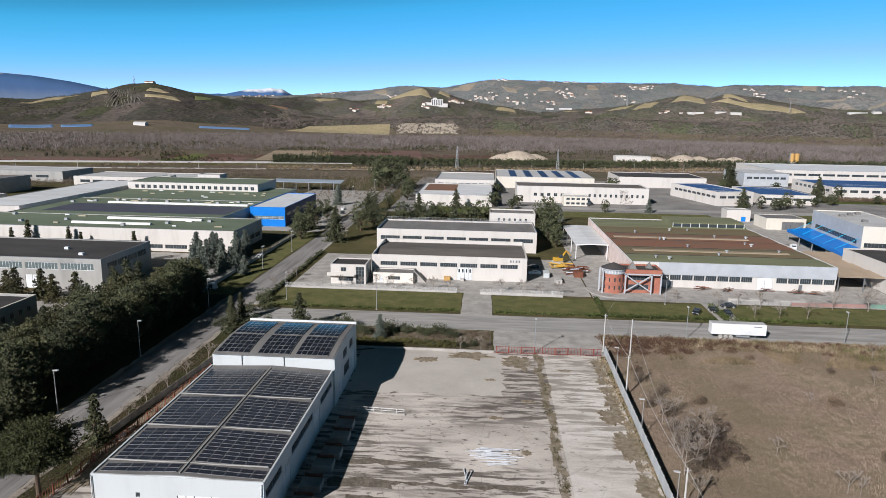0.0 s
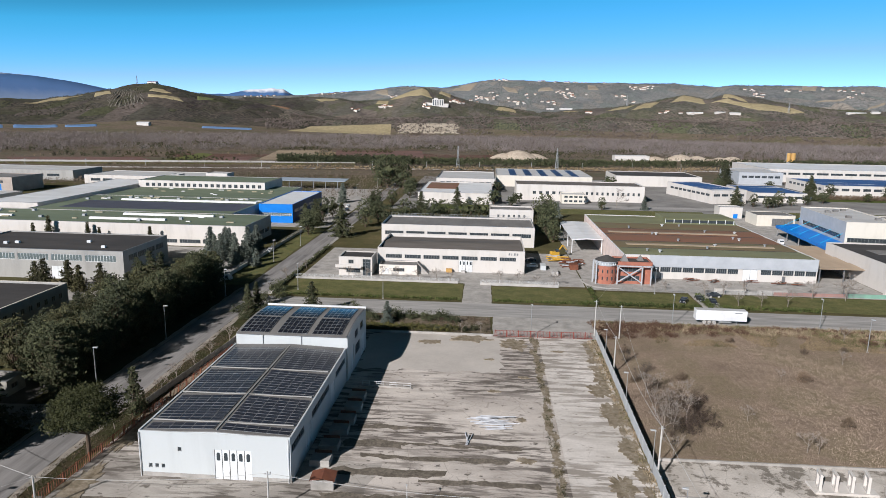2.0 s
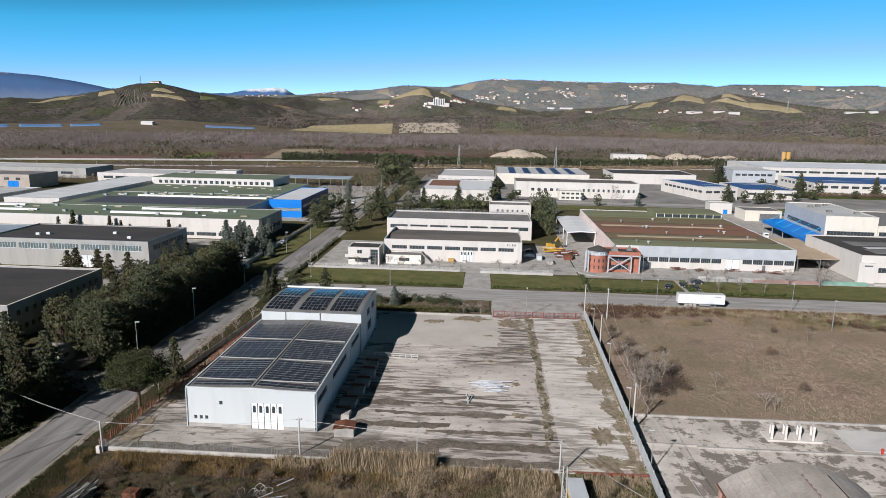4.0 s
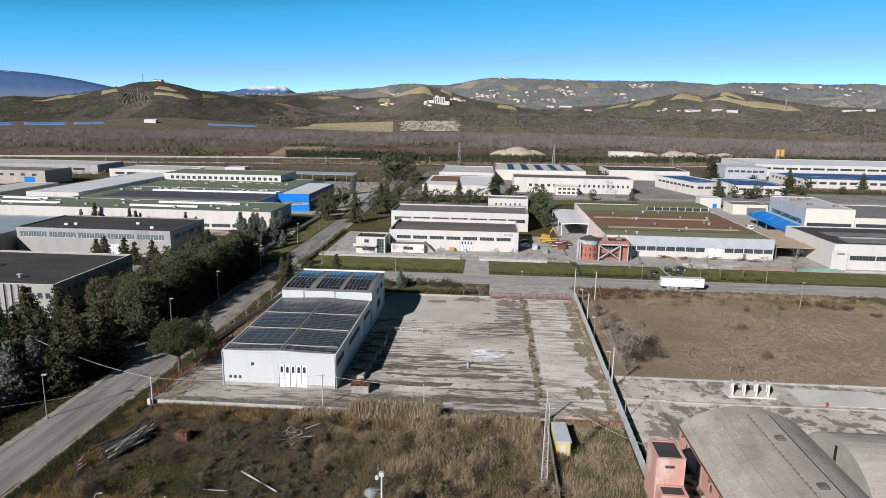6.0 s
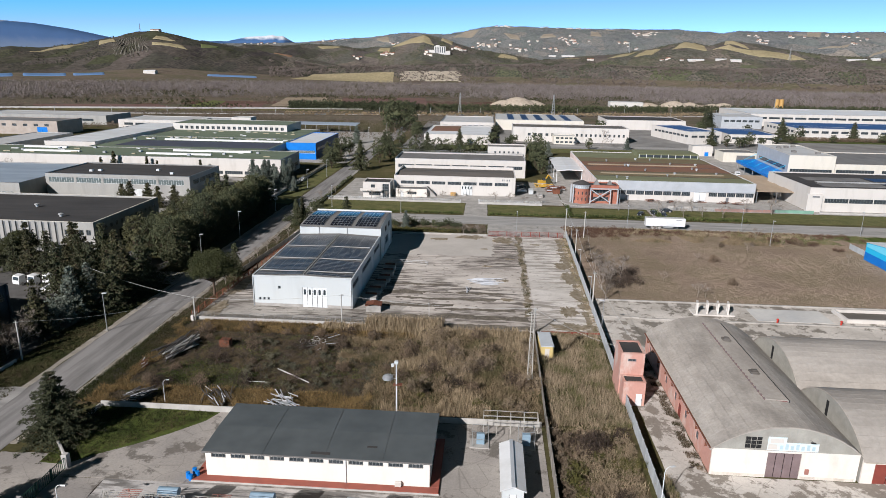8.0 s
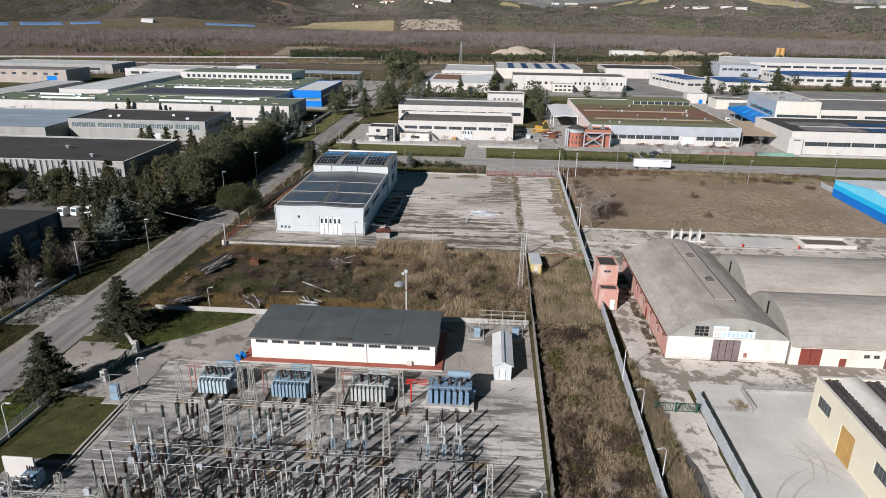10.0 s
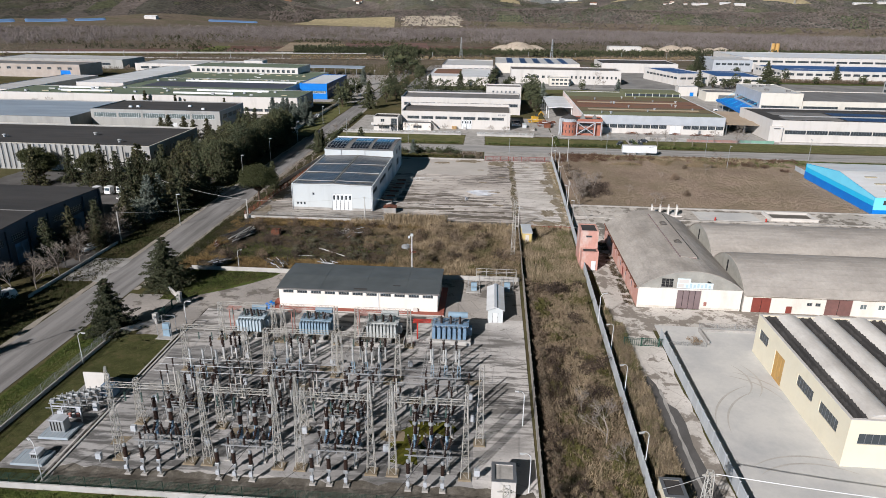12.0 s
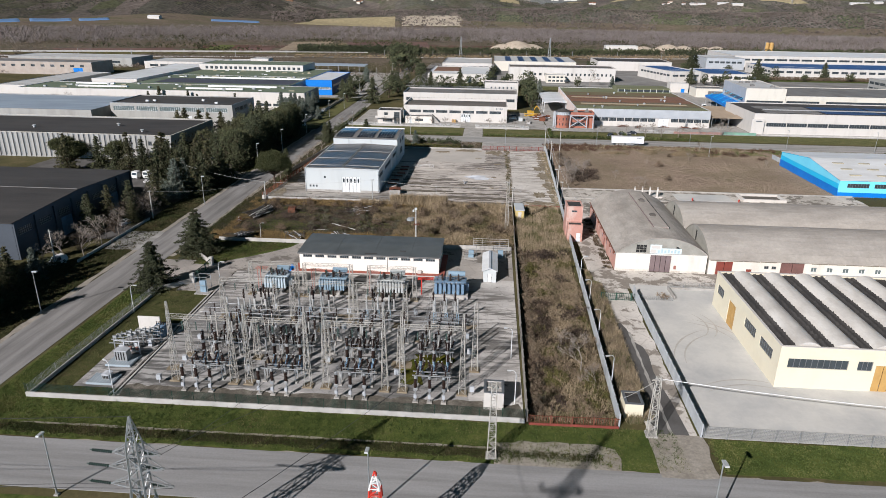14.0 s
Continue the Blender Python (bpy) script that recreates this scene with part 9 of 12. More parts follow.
def trailer():
    ob = thing("semi_trailer", 87.0, 88.9, 0.065, -1.2, "long white box trailer parked on the street", "trailer")
    part("box", Mesh().bevel_box(0, 13.6, 0, 2.5, 1.15, 3.95, 0.05), M_CARW, ob)
    part("roof", Mesh().box(0.05, 13.55, 0.05, 2.45, 3.95, 4.0), M_ROOFPALE, ob)
    part("chassis", Mesh().box(0.3, 13.3, 0.6, 1.9, 0.9, 1.15), M_FRAME, ob)
    for x in (2.4, 3.7, 5.0):
        for y in (0.2, 2.3):
            wheel(ob, x, y, 0.5, 0.35)
    part("side_guard", Mesh().box(6.2, 9.6, 0.05, 0.12, 0.5, 1.0), M_STEEL, ob)
    part("landing_leg", Mesh().beam((11.2, 0.6, 0), (11.2, 0.6, 1.0), 0.14), M_STEEL, ob)
    part("landing_leg", Mesh().beam((11.2, 1.9, 0), (11.2, 1.9, 1.0), 0.14), M_STEEL, ob)
    part("lettering_bar", Mesh().box(10.4, 12.4, -0.012, -0.003, 3.3, 3.5), M_FRAME, ob)


trailer()


def car(x, y, turn, paint, label, van=False):
    ob = thing("van" if van else "car", x, y, 0.08, turn, label, "van" if van else "car")
    h = 1.95 if van else 1.45
    side = [(0, 0.35), (0, 0.8), (0.15, 0.95), (1.1, 1.02), (1.75, h - 0.08), (2.1, h), (3.9 if van else 3.3, h), (4.25 if van else 3.95, 1.05), (4.3, 0.9), (4.3, 0.35)]
    m = Mesh().extrude([(a - 2.15, b) for a, b in side], "y", -0.85, 0.85)
    part("body", m, paint, ob)
    glass = [(1.2, 1.06), (1.75, h - 0.14), (2.1, h - 0.1), (2.6 if van else 3.25, h - 0.1), (2.6 if van else 3.75, 1.06)]
    part("side_window", Mesh().extrude([(a - 2.15, b) for a, b in glass], "y", -0.87, 0.87), M_GLASS, ob)
    part("windscreen", Mesh().add([(1.14 - 2.17, s * 0.72, 1.06) for s in (-1, 1)] + [(1.72 - 2.17, s * 0.66, h - 0.1) for s in (1, -1)], [(0, 1, 2, 3)]), M_GLASS, ob)
    for a in (0.85, 3.45):
        for s in (-0.8, 0.8):
            wheel(ob, a - 2.15, s, 0.32, 0.2)
    for s in (-0.6, 0.6):
        part("headlight", Mesh().box(-2.17, -2.13, s - 0.18, s + 0.18, 0.65, 0.82), M_LAMP, ob)
    return ob


car(95.6, 113, 95, M_CARD, "dark car parked in the driveway")
car(98.6, 110, 85, M_CARD, "black car parked in the driveway")
car(101.5, 118, 5, M_CARD, "dark blue car parked by the hedge")
car(90, 110.5, 60, M_CARD, "dark car parked beside the hedge")
car(46.2, 152.6, 0, M_CARW, "white car parked beside the factory")
car(46.2, 162.6, 0, M_CARD, "grey car parked beside the factory")
car(-76.0, 3.6, 10, M_CARW, "small white van in the parking yard", True)
car(-61.2, -39.1, 70, M_CARW, "white car parked by the dark hall")
car(-61.5, -67.6, 70, M_CARW, "white van parked under the trees", True)
car(-58.5, 165, 85, M_CARW, "white car parked by the wall")
car(-55.5, 300, 85, M_CARW, "white car parked at the street")
car(-52.8, 285, 85, M_CARD, "dark car parked at the street")


def truck(x, y, turn, label):
    ob = thing("truck", x, y, 0.06, turn, label, "truck", "parked trucks")
    part("cab", Mesh().extrude([(0, 0.5), (0, 1.4), (0.35, 2.6), (1.9, 2.7), (1.9, 0.5)], "y", -1.1, 1.1), M_CARW, ob)
    part("windscreen", Mesh().add([(0.0, -0.95, 1.5), (0.0, 0.95, 1.5), (0.33, 0.9, 2.5), (0.33, -0.9, 2.5)], [(0, 1, 2, 3)]), M_GLASS, ob)
    part("bed", Mesh().bevel_box(2.1, 6.6, -1.15, 1.15, 0.8, 1.6), M_RUSTY2, ob)
    for a in (0.9, 5.2):
        for s in (-0.95, 0.95):
            wheel(ob, a, s, 0.45, 0.3)
    return ob


for i, (x, y) in enumerate(((-83.5, 7.0), (-80.2, 8.0), (-76.8, 9.5), (-73.6, 9.0), (-87, 6.5))):
    truck(x, y, 75, "white flatbed truck parked in the yard")
car(-58, 118, 40, M_CARW, "white van behind the wall", True)
ob = thing("excavator", 56.5, 173, 0.06, 20, "yellow excavator in the storage yard", "excavator")
part("tracks", Mesh().bevel_box(-1.8, 1.8, -1.4, -0.8, 0, 0.8, 0.15).bevel_box(-1.8, 1.8, 0.8, 1.4, 0, 0.8, 0.15), M_TYRE, ob)
part("body", Mesh().bevel_box(-1.6, 1.6, -1.2, 1.2, 0.9, 2.2, 0.15), M_YELLOW, ob)
part("cab", Mesh().bevel_box(0.2, 1.5, -1.2, -0.1, 2.2, 3.2, 0.1), M_GLASS, ob)
part("boom", Mesh().beam((1.4, 0.3, 1.8), (3.6, 0.3, 4.6), 0.45).beam((3.6, 0.3, 4.6), (5.6, 0.3, 2.4), 0.35), M_YELLOW, ob)
part("bucket", Mesh().bevel_box(5.2, 6.0, -0.2, 0.8, 1.6, 2.4), M_FRAME, ob)
pile("scrap_heap", 61, 158, 30, 5, 3.5, M_RUST, "heap of rusty steel in the storage yard", "scrap", 21, 2.0, 0.2)
pile("scrap_heap", 57, 165, 14, 6, 2.5, M_YELLOW, "stack of yellow steel parts", "scrap", 22, 1.5, 0.25)

for i, (x, y, n, l, s) in enumerate(((101, 138.6, 8, 5.0, 1.6), (108.5, 138.4, 9, 4.0, 1.4), (131, 138.8, 10, 4.0, 1.8), (136, 137.5, 7, 5.0, 1.6), (121, 139.2, 6, 4.0, 1.5))):
    pile("scrap_heap", x, y, n, l, s, M_RUST, "rusty steel bars lying before the hall", "scrap", 41 + i, 0.7, 0.1, 40, 10, M_DARKPOLE)
for x, y, w, d, h, mm, l in ((-4, 139.2, 2.6, 1.6, 1.1, M_WHITE, "white crates by the factory wall"), (14.5, 139.4, 2.2, 1.4, 1.2, M_OCHRE, "ochre crate by the factory wall"), (2.5, 139.6, 3.0, 1.2, 0.8, M_KERB, "grey pallets by the factory wall"), (20, 139.4, 1.4, 1.2, 0.7, M_KERB, "grey box by the factory wall"), (49, 148, 2.0, 5.0, 1.6, M_WHITEP, "white container beside the factory"), (52.4, 140, 2.2, 6.0, 1.2, M_KERB, "stack of pale goods in the storage yard"), (60, 150, 3.0, 4.0, 1.8, M_RUST, "rusty container in the storage yard"), (104, 123.6, 10.5, 1.6, 1.1, M_WHITE, "long white goods behind the fence"), (118, 124, 9.0, 1.6, 1.0, M_KERB, "long pale goods behind the fence")):
    ob = thing("storage_crate", x, y, 0.06, 0, l, "crate", "stored goods")
    part("body", Mesh().bevel_box(0, w, 0, d, 0, h, 0.06), mm, ob)
    part("lid", Mesh().bevel_box(-0.04, w + 0.04, -0.04, d + 0.04, h, h + 0.1, 0.03), mm, ob)
truck(163, 213, 95, "dark lorry beside the blue canopy")

# ---- plants ----
def leaf_cloud(centres, sizes, per, leaf, rng, flat=0.0, droop=0.0, slim=0.0):
    """Small leaf quads scattered in clumps: arrays of vertices and quads. flat squeezes clumps in z."""
    centres, sizes = np.asarray(centres, float), np.asarray(sizes, float)
    n = len(centres) * per
    c = np.repeat(centres, per, 0)
    s = np.repeat(sizes, per)
    d = rng.normal(size=(n, 3))
    d /= np.linalg.norm(d, axis=1)[:, None] + 1e-9
    d *= rng.random(n)[:, None] ** 0.45
    d[:, 2] *= 1 - flat
    p = c + d * s[:, None]
    p[:, 2] -= droop * np.hypot(d[:, 0], d[:, 1]) * s
    a = rng.normal(size=(n, 3))
    if slim:
        a = a * 0.45 + d + np.array([0, 0, 0.5])
    a /= np.linalg.norm(a, axis=1)[:, None]
    b = np.cross(a, d + rng.normal(size=(n, 3)) * 0.35)
    b /= np.linalg.norm(b, axis=1)[:, None] + 1e-9
    l = leaf * (0.6 + 0.8 * rng.random(n))[:, None]
    w = l * slim if slim else l * (0.45 + 0.25 * rng.random(n))[:, None]
    v = np.stack([p - a * l / 2, p + b * w / 2, p + a * l / 2, p - b * w / 2], 1).reshape(-1, 3)
    return v, np.arange(4 * n).reshape(-1, 4)


def plant_tree(name, label, trunk, crown, crown_mat, trunk_mat=None, category="tree", group=""):
    ob = thing(name, 0, 0, 0, 0, label, category, group)
    if trunk.v:
        part("trunk", trunk, trunk_mat or M_BARK, ob)
    if crown is not None:
        v, f = crown
        o = new("crown", fast_mesh("crown", v, f, crown_mat))
        o.parent = ob
    return ob


def cedar(seed, h=10.0, r=3.6, leaf=0.34, mats=None, label="dark green cedar with layered branches", name="cedar_tree", dense=1.0, tier=1.0, flat=0.45, per=7):
    rng, q = np.random.default_rng(seed), random.Random(seed)
    t = Mesh().tube((0, 0, 0), (0.1, 0, h * 0.5), 0.26, 0.16, 8).tube((0.1, 0, h * 0.5), (0, 0, h * 0.97), 0.16, 0.03, 6)
    cs, ss = [], []
    z = h * 0.05
    while z < h * 0.98:
        k = (z / h - 0.05) / 0.95
        reach = r * (1 - k) ** 0.85 * q.uniform(0.85, 1.1) + 0.2
        n = max(5, int((9.0 - 4 * k) * dense))
        for i in range(n):
            a = 2 * math.pi * (i + q.random() * 0.9) / n
            l = reach * q.uniform(0.5, 1.12)
            end = Vector((math.cos(a) * l, math.sin(a) * l, z - 0.12 * l + q.uniform(-0.4, 0.4)))
            t.tube((0, 0, z + 0.3), end, 0.05, 0.012, 4, False)
            m = max(2, int(l / 0.5))
            for j in range(m):
                f = 0.3 + 0.7 * (j + 0.5) / m
                side = 0.16 * l * (0.4 + f)
                cs.append((end.x * f + q.uniform(-side, side), end.y * f + q.uniform(-side, side), z + 0.3 + (end.z - z - 0.3) * f * f))
                ss.append(0.34 + 0.1 * l * (1.15 - f) + 0.1)
        z += (0.52 + 0.25 * q.random()) * (h / 10) / dense * tier
    v, f = leaf_cloud(cs, ss, per, leaf * 1.7, rng, flat, 0.25, 0.42)
    core = [(0, 0, h * (0.12 + 0.7 * i / 9)) for i in range(10)]
    v2, f2 = leaf_cloud(core, [r * 0.45 * (1.02 - i / 10) + 0.2 for i in range(10)], 18, r * 0.2, rng, 0.5)
    crown = np.concatenate([v, v2]), np.concatenate([f, f2 + len(v)])
    return plant_tree(name, label, t, crown, mats or M_CEDAR, None, "tree", "evergreen trees")


def round_tree(seed, h=8.0, r=4.0, base=2.0, flat=0.45, leaf=0.32, per=30, n=150, mats=None, label="", name="pine_tree"):
    """A rounded evergreen: forked trunk, and clumps over an uneven dome."""
    rng, q = np.random.default_rng(seed), random.Random(seed)
    t = Mesh().tube((0, 0, 0), (0.15, 0.05, base), 0.32, 0.24, 8)
    cs, ss = [], []
    zc = base + (h - base) * 0.42
    for i in range(n):
        d = Vector((q.gauss(0, 1), q.gauss(0, 1), q.gauss(0.25, 1)))
        d.normalize()
        lump = 0.8 + 0.28 * noise.noise(d * 1.7 + Vector((seed * 3.1, 0, 0)))
        rad = q.uniform(0.62, 1.0) ** 0.5 * lump
        c = (d.x * r * rad, d.y * r * rad, zc + d.z * (h - base) * (0.55 if d.z > 0 else flat * 0.55) * rad)
        cs.append(c)
        ss.append(q.uniform(0.5, 0.95) * r / 4.0)
        if i % 6 == 0:
            t.tube((0.15, 0.05, base * 0.95), c, 0.1, 0.02, 5, False)
    v, f = leaf_cloud(cs, ss, int(per * 0.62), leaf * 1.25, rng, 0.3)
    v2, f2 = leaf_cloud([(0, 0, zc)], [r * 0.62], 90, r * 0.34, rng, 0.45)
    return plant_tree(name, label, t, (np.concatenate([v, v2]), np.concatenate([f, f2 + len(v)])), mats or M_PINE, None, "tree", "evergreen trees")


def bare_tree(seed, h=7.0, levels=4, label="bare grey deciduous tree in winter", name="bare_tree", mats=None, spread=0.5, thick=0.11, twigs=True):
    q = random.Random(seed)
    t, tw = Mesh(), Mesh()

    def grow(p, d, l, r, lev):
        e = p + d * l
        (t if lev > 1 else tw).tube(p, e, r, r * 0.62, 6 if lev > 2 else 3, False)
        if lev == 0:
            return
        for _ in range(3 if lev > 1 else 4):
            nd = (d + Vector((q.gauss(0, spread), q.gauss(0, spread), q.gauss(0.15, spread * 0.6)))).normalized()
            s = p.lerp(e, q.uniform(0.55, 1.0))
            grow(s, nd, l * q.uniform(0.55, 0.8), max(r * 0.58, 0.018), lev - 1)

    grow(Vector((0, 0, 0)), Vector((q.uniform(-0.05, 0.05), q.uniform(-0.05, 0.05), 1)), h * 0.36, thick, levels)
    ob = thing(name, 0, 0, 0, 0, label, "tree", "bare trees")
    part("trunk", t, mats or M_GREYBARK, ob)
    part("spray", tw, mats or M_GREYBARK, ob)
    return ob


def shrub(seed, r=1.2, h=1.4, per=22, n=22, leaf=0.22, mats=None, label="", name="bush", slim=0.0):
    rng, q = np.random.default_rng(seed), random.Random(seed)
    cs, ss, t = [], [], Mesh()
    for i in range(n):
        a, rad = q.uniform(0, 6.28), r * math.sqrt(q.random()) * 0.85
        c = (math.cos(a) * rad, math.sin(a) * rad, q.uniform(0.15, 0.85) * h * (1 - 0.5 * (rad / r) ** 2))
        cs.append(c)
        ss.append(q.uniform(0.25, 0.5) * r / 1.2)
        if i % 3 == 0:
            t.tube((0, 0, 0), c, 0.03, 0.01, 4, False)
    ob = plant_tree(name, label, t, leaf_cloud(cs, ss, per, leaf, rng, 0.1, 0.0, slim), mats, None, "bush", "bushes")
    return ob


M_CEDAR = massed(leaf_mat("cedar_needles", (0.028, 0.036, 0.019), (0.078, 0.086, 0.044)), 0.9)
M_CEDARO = massed(leaf_mat("olive_cedar_needles", (0.036, 0.039, 0.019), (0.092, 0.09, 0.043)), 0.9)
M_BLUECEDAR = massed(leaf_mat("grey_blue_needles", (0.0607, 0.081, 0.0675), (0.162, 0.189, 0.162)), 0.9)
M_UMBRELLA = massed(leaf_mat("umbrella_pine_needles", (0.022, 0.028, 0.011), (0.062, 0.068, 0.026)), 0.9)
M_PINE = massed(leaf_mat("pine_needles", (0.026, 0.042, 0.013), (0.085, 0.105, 0.03)), 0.9)
M_OAK = massed(leaf_mat("dark_evergreen_leaves", (0.03, 0.04, 0.021), (0.095, 0.105, 0.055)), 0.9)
M_BELT = massed(leaf_mat("dark_olive_leaves", (0.04, 0.046, 0.023), (0.115, 0.115, 0.056)), 0.9)
M_BROWNBUSH = leaf_mat("brown_winter_twigs", (0.12, 0.09, 0.065), (0.22, 0.168, 0.12))
M_REDBUSH = leaf_mat("red_brown_twigs", (0.085, 0.05, 0.036), (0.17, 0.105, 0.075))
M_HEDGE = leaf_mat("hedge_leaves", (0.039, 0.0585, 0.0182), (0.117, 0.143, 0.0455))
M_TWIGGREY = leaf_mat("grey_brown_twigs", (0.075, 0.062, 0.052), (0.15, 0.125, 0.1))
M_TANBUSH = leaf_mat("tan_winter_twigs", (0.18, 0.142, 0.1), (0.32, 0.255, 0.18))
M_OLIVEBUSH = leaf_mat("olive_green_leaves", (0.07, 0.075, 0.025), (0.16, 0.145, 0.05))


def plant(make, places, lo=0.85, hi=1.15, seed=5):
    """Copies of one plant at places (x, y[, size]), each turned and sized differently."""
    q = random.Random(seed)
    first = None
    for x, y, *s in places:
        k = (s[0] if s else 1.0) * q.uniform(lo, hi)
        turn = q.uniform(0, 360)
        if first is None:
            first = make()
            first.matrix_basis = pose(x, y, 0, 0, 0, turn)
            first.scale = (k, k, k)
        else:
            o = copy_thing(first, pose(x, y, 0, 0, 0, turn))
            o.scale = (k, k, k)


def scatter(n, x0, x1, y0, y1, seed, gap=2.0, keep=None):
    q, out = random.Random(seed), []
    for _ in range(n * 30):
        x, y = q.uniform(x0, x1), q.uniform(y0, y1)
        if (keep is None or keep(x, y)) and all((x - a) ** 2 + (y - b) ** 2 > gap * gap for a, b in out):
            out.append((x, y))
            if len(out) == n:
                break
    return out


# trees along the side road and round the left halls
belt = scatter(54, -72, -56.5, 31, 112, 1, 3.2, lambda x, y: not (x < -62 and y < 36) and not (x < -66 and y > 92))
edge_row = [(-55.4 - (i * 37 % 10) * 0.3, 28 + 4.1 * i) for i in range(20)]
plant(lambda: cedar(1, 14, 5.2), belt[0::5] + edge_row[0::4], 0.8, 1.15, 11)
plant(lambda: round_tree(2, 12.5, 4.2, 0.6, 1.0, 0.3, 30, 190, M_OAK, "dense dark evergreen beside the side road", "evergreen_tree"), belt[1::5] + belt[4::5] + [(x, y, 1.12) for x, y in edge_row[1::2]], 0.9, 1.25, 12)
plant(lambda: round_tree(3, 13.5, 4.3, 0.6, 1.0, 0.3, 32, 190, M_BELT, "olive green evergreen in the tree belt", "evergreen_tree"), belt[2::5] + belt[3::5] + [(x, y, 1.12) for x, y in edge_row[2::4]], 0.85, 1.12, 13)
plant(lambda: cedar(4, 10.8, 5.4, 0.2, M_CEDAR, "dark cedar standing by the substation lawn", dense=1.7, tier=1.9, flat=0.74, per=26), [(-33.6, -78.2, 1.0), (-52, 5, 0.6)], 0.97, 1.03, 14)
plant(lambda: cedar(24, 11.4, 6.6, 0.2, M_CEDAR, "broad dark cedar standing by the substation gate", dense=1.8, tier=2.0, flat=0.74, per=24), [(-33.3, -57.6, 1.0)], 0.99, 1.01, 14)
# Conifers near the list's end are added to shade the verge and shed.
lot = [(-61.2, -21.7, 0.85), (-61.5, -35, 0.7), (-60, -9), (-61.7, 8.2), (-62.4, 10.8), (-85.6, 17.8), (-78.8, 18.7), (-67, 9.1), (-90.3, 17.3), (-96, 19), (-73, 15), (-104, 22), (-112, 16), (-54.9, -4.5, 0.95), (-84, 26), (-54.6, 8.5, 1.05), (-66, -80, 0.75), (-72, -84, 0.75), (-60, -84, 0.75), (-72, 2), (-55.5, 2), (-62.9, -19.4, 0.7), (-59.8, -38.1, 0.6), (-66, 5.5), (-64.5, 13.5, 1.05), (-69.5, 9.5), (-58.2, 7.5, 0.9), (-68, 15, 0.95), (-60.5, 3.5), (-64.8, -29.5, 0.85), (-66.2, -37.5, 0.8), (-66.8, -45.5, 0.8), (-73.5, 8, 0.9), (-74, 13.5, 1.1), (-78, 19.5, 1.1), (-70.5, 18.5, 1.0)]
plant(lambda: cedar(5, 12.8, 4.3, 0.34, M_CEDARO, "olive green conifer in the parking yard", "conifer_tree"), lot[0::2], 0.8, 1.15, 15)
plant(lambda: cedar(6, 12.8, 4.6), lot[1::2], 0.8, 1.15, 16)
plant(lambda: round_tree(7, 10.6, 6.1, 3.2, 0.4, 0.2, 90, 420, M_UMBRELLA, "umbrella pine with a broad round crown", "umbrella_pine"), [(-35.4, 5.6, 1.12), (-98, 24, 0.9), (-112, 20, 0.95), (-122, 30, 0.9)], 0.98, 1.04, 17)
plant(lambda: cedar(8, 8, 2.0, 0.28, M_CEDAR, "slim young conifer by the fence", "conifer_tree"), [(-35.7, 20.5, 1.2), (-38.4, 86, 1.0), (-36.6, 82, 0.9), (-37.2, 90, 0.95)], 0.95, 1.1, 18)
plant(lambda: cedar(9, 10.5, 3.6, 0.34, M_BLUECEDAR, "grey-blue spruce behind the warehouse", "spruce_tree", 1.2), [(2.5, 79, 0.6), (-60.3, -11.2, 1.15), (-60.6, -4.5, 1.05), (-61.0, -75.6, 0.72), (-60.7, 142, 0.95), (-55, 139.5, 0.7), (-62, 150, 1.0), (-71, 146, 1.1), (-75, 150, 1.0), (-68, 152, 1.05), (-72, 157, 1.1), (-66, 161, 1.0), (-76, 163, 1.1), (-63, 140, 1.0), (-65, 168, 1.0), (-80, 158, 1.0), (-64.4, 121, 1.2), (-67, 131, 1.1), (-63, 320, 1.2), (126, 321, 0.85), (68, 277, 0.9), (62, 262, 0.9), (12.5, 262, 0.8), (30, 262, 0.7)], 0.9, 1.1, 19)
plant(lambda: cedar(10, 11.5, 4.6), [(-19.5, 84.5, 0.8), (-37.5, 203, 1.35), (-57, 231, 1.3), (-61, 226, 1.0), (-35.4, 271, 1.2), (-30, 262, 1.1), (-10.8, 300, 1.1), (10, 318, 1.0), (194, 356, 1.25), (261, 398, 1.5), (323, 411, 1.4), (228, 480, 1.9), (235, 490, 1.7)], 0.9, 1.1, 20)
plant(lambda: round_tree(11, 10.5, 4.2, 1.0, 0.95, 0.42, 18, 90, M_OAK, "dark evergreen tree between the factories", "evergreen_tree"),
      [(-22, 236), (-14, 246), (-8, 250), (0, 244), (6, 252), (13, 245), (20, 252), (26, 256), (-28, 246), (-32, 232), (57, 240, 1.3), (60, 250, 1.3), (58, 228, 1.2), (57, 216, 1.0), (59, 205, 0.9), (-56, 262), (-58, 250), (-38, 300, 0.95), (-30, 312, 0.9), (-48, 410, 1.9), (-42, 418, 1.9), (-54, 416, 1.7), (-36, 408, 1.5), (99.5, 318, 0.62), (204, 352, 0.8), (222, 356, 0.8), (282, 412, 0.8), (-100, 152, 0.7), (-56, 215, 0.9), (-54, 206, 0.8)], 1.1, 1.5, 21)
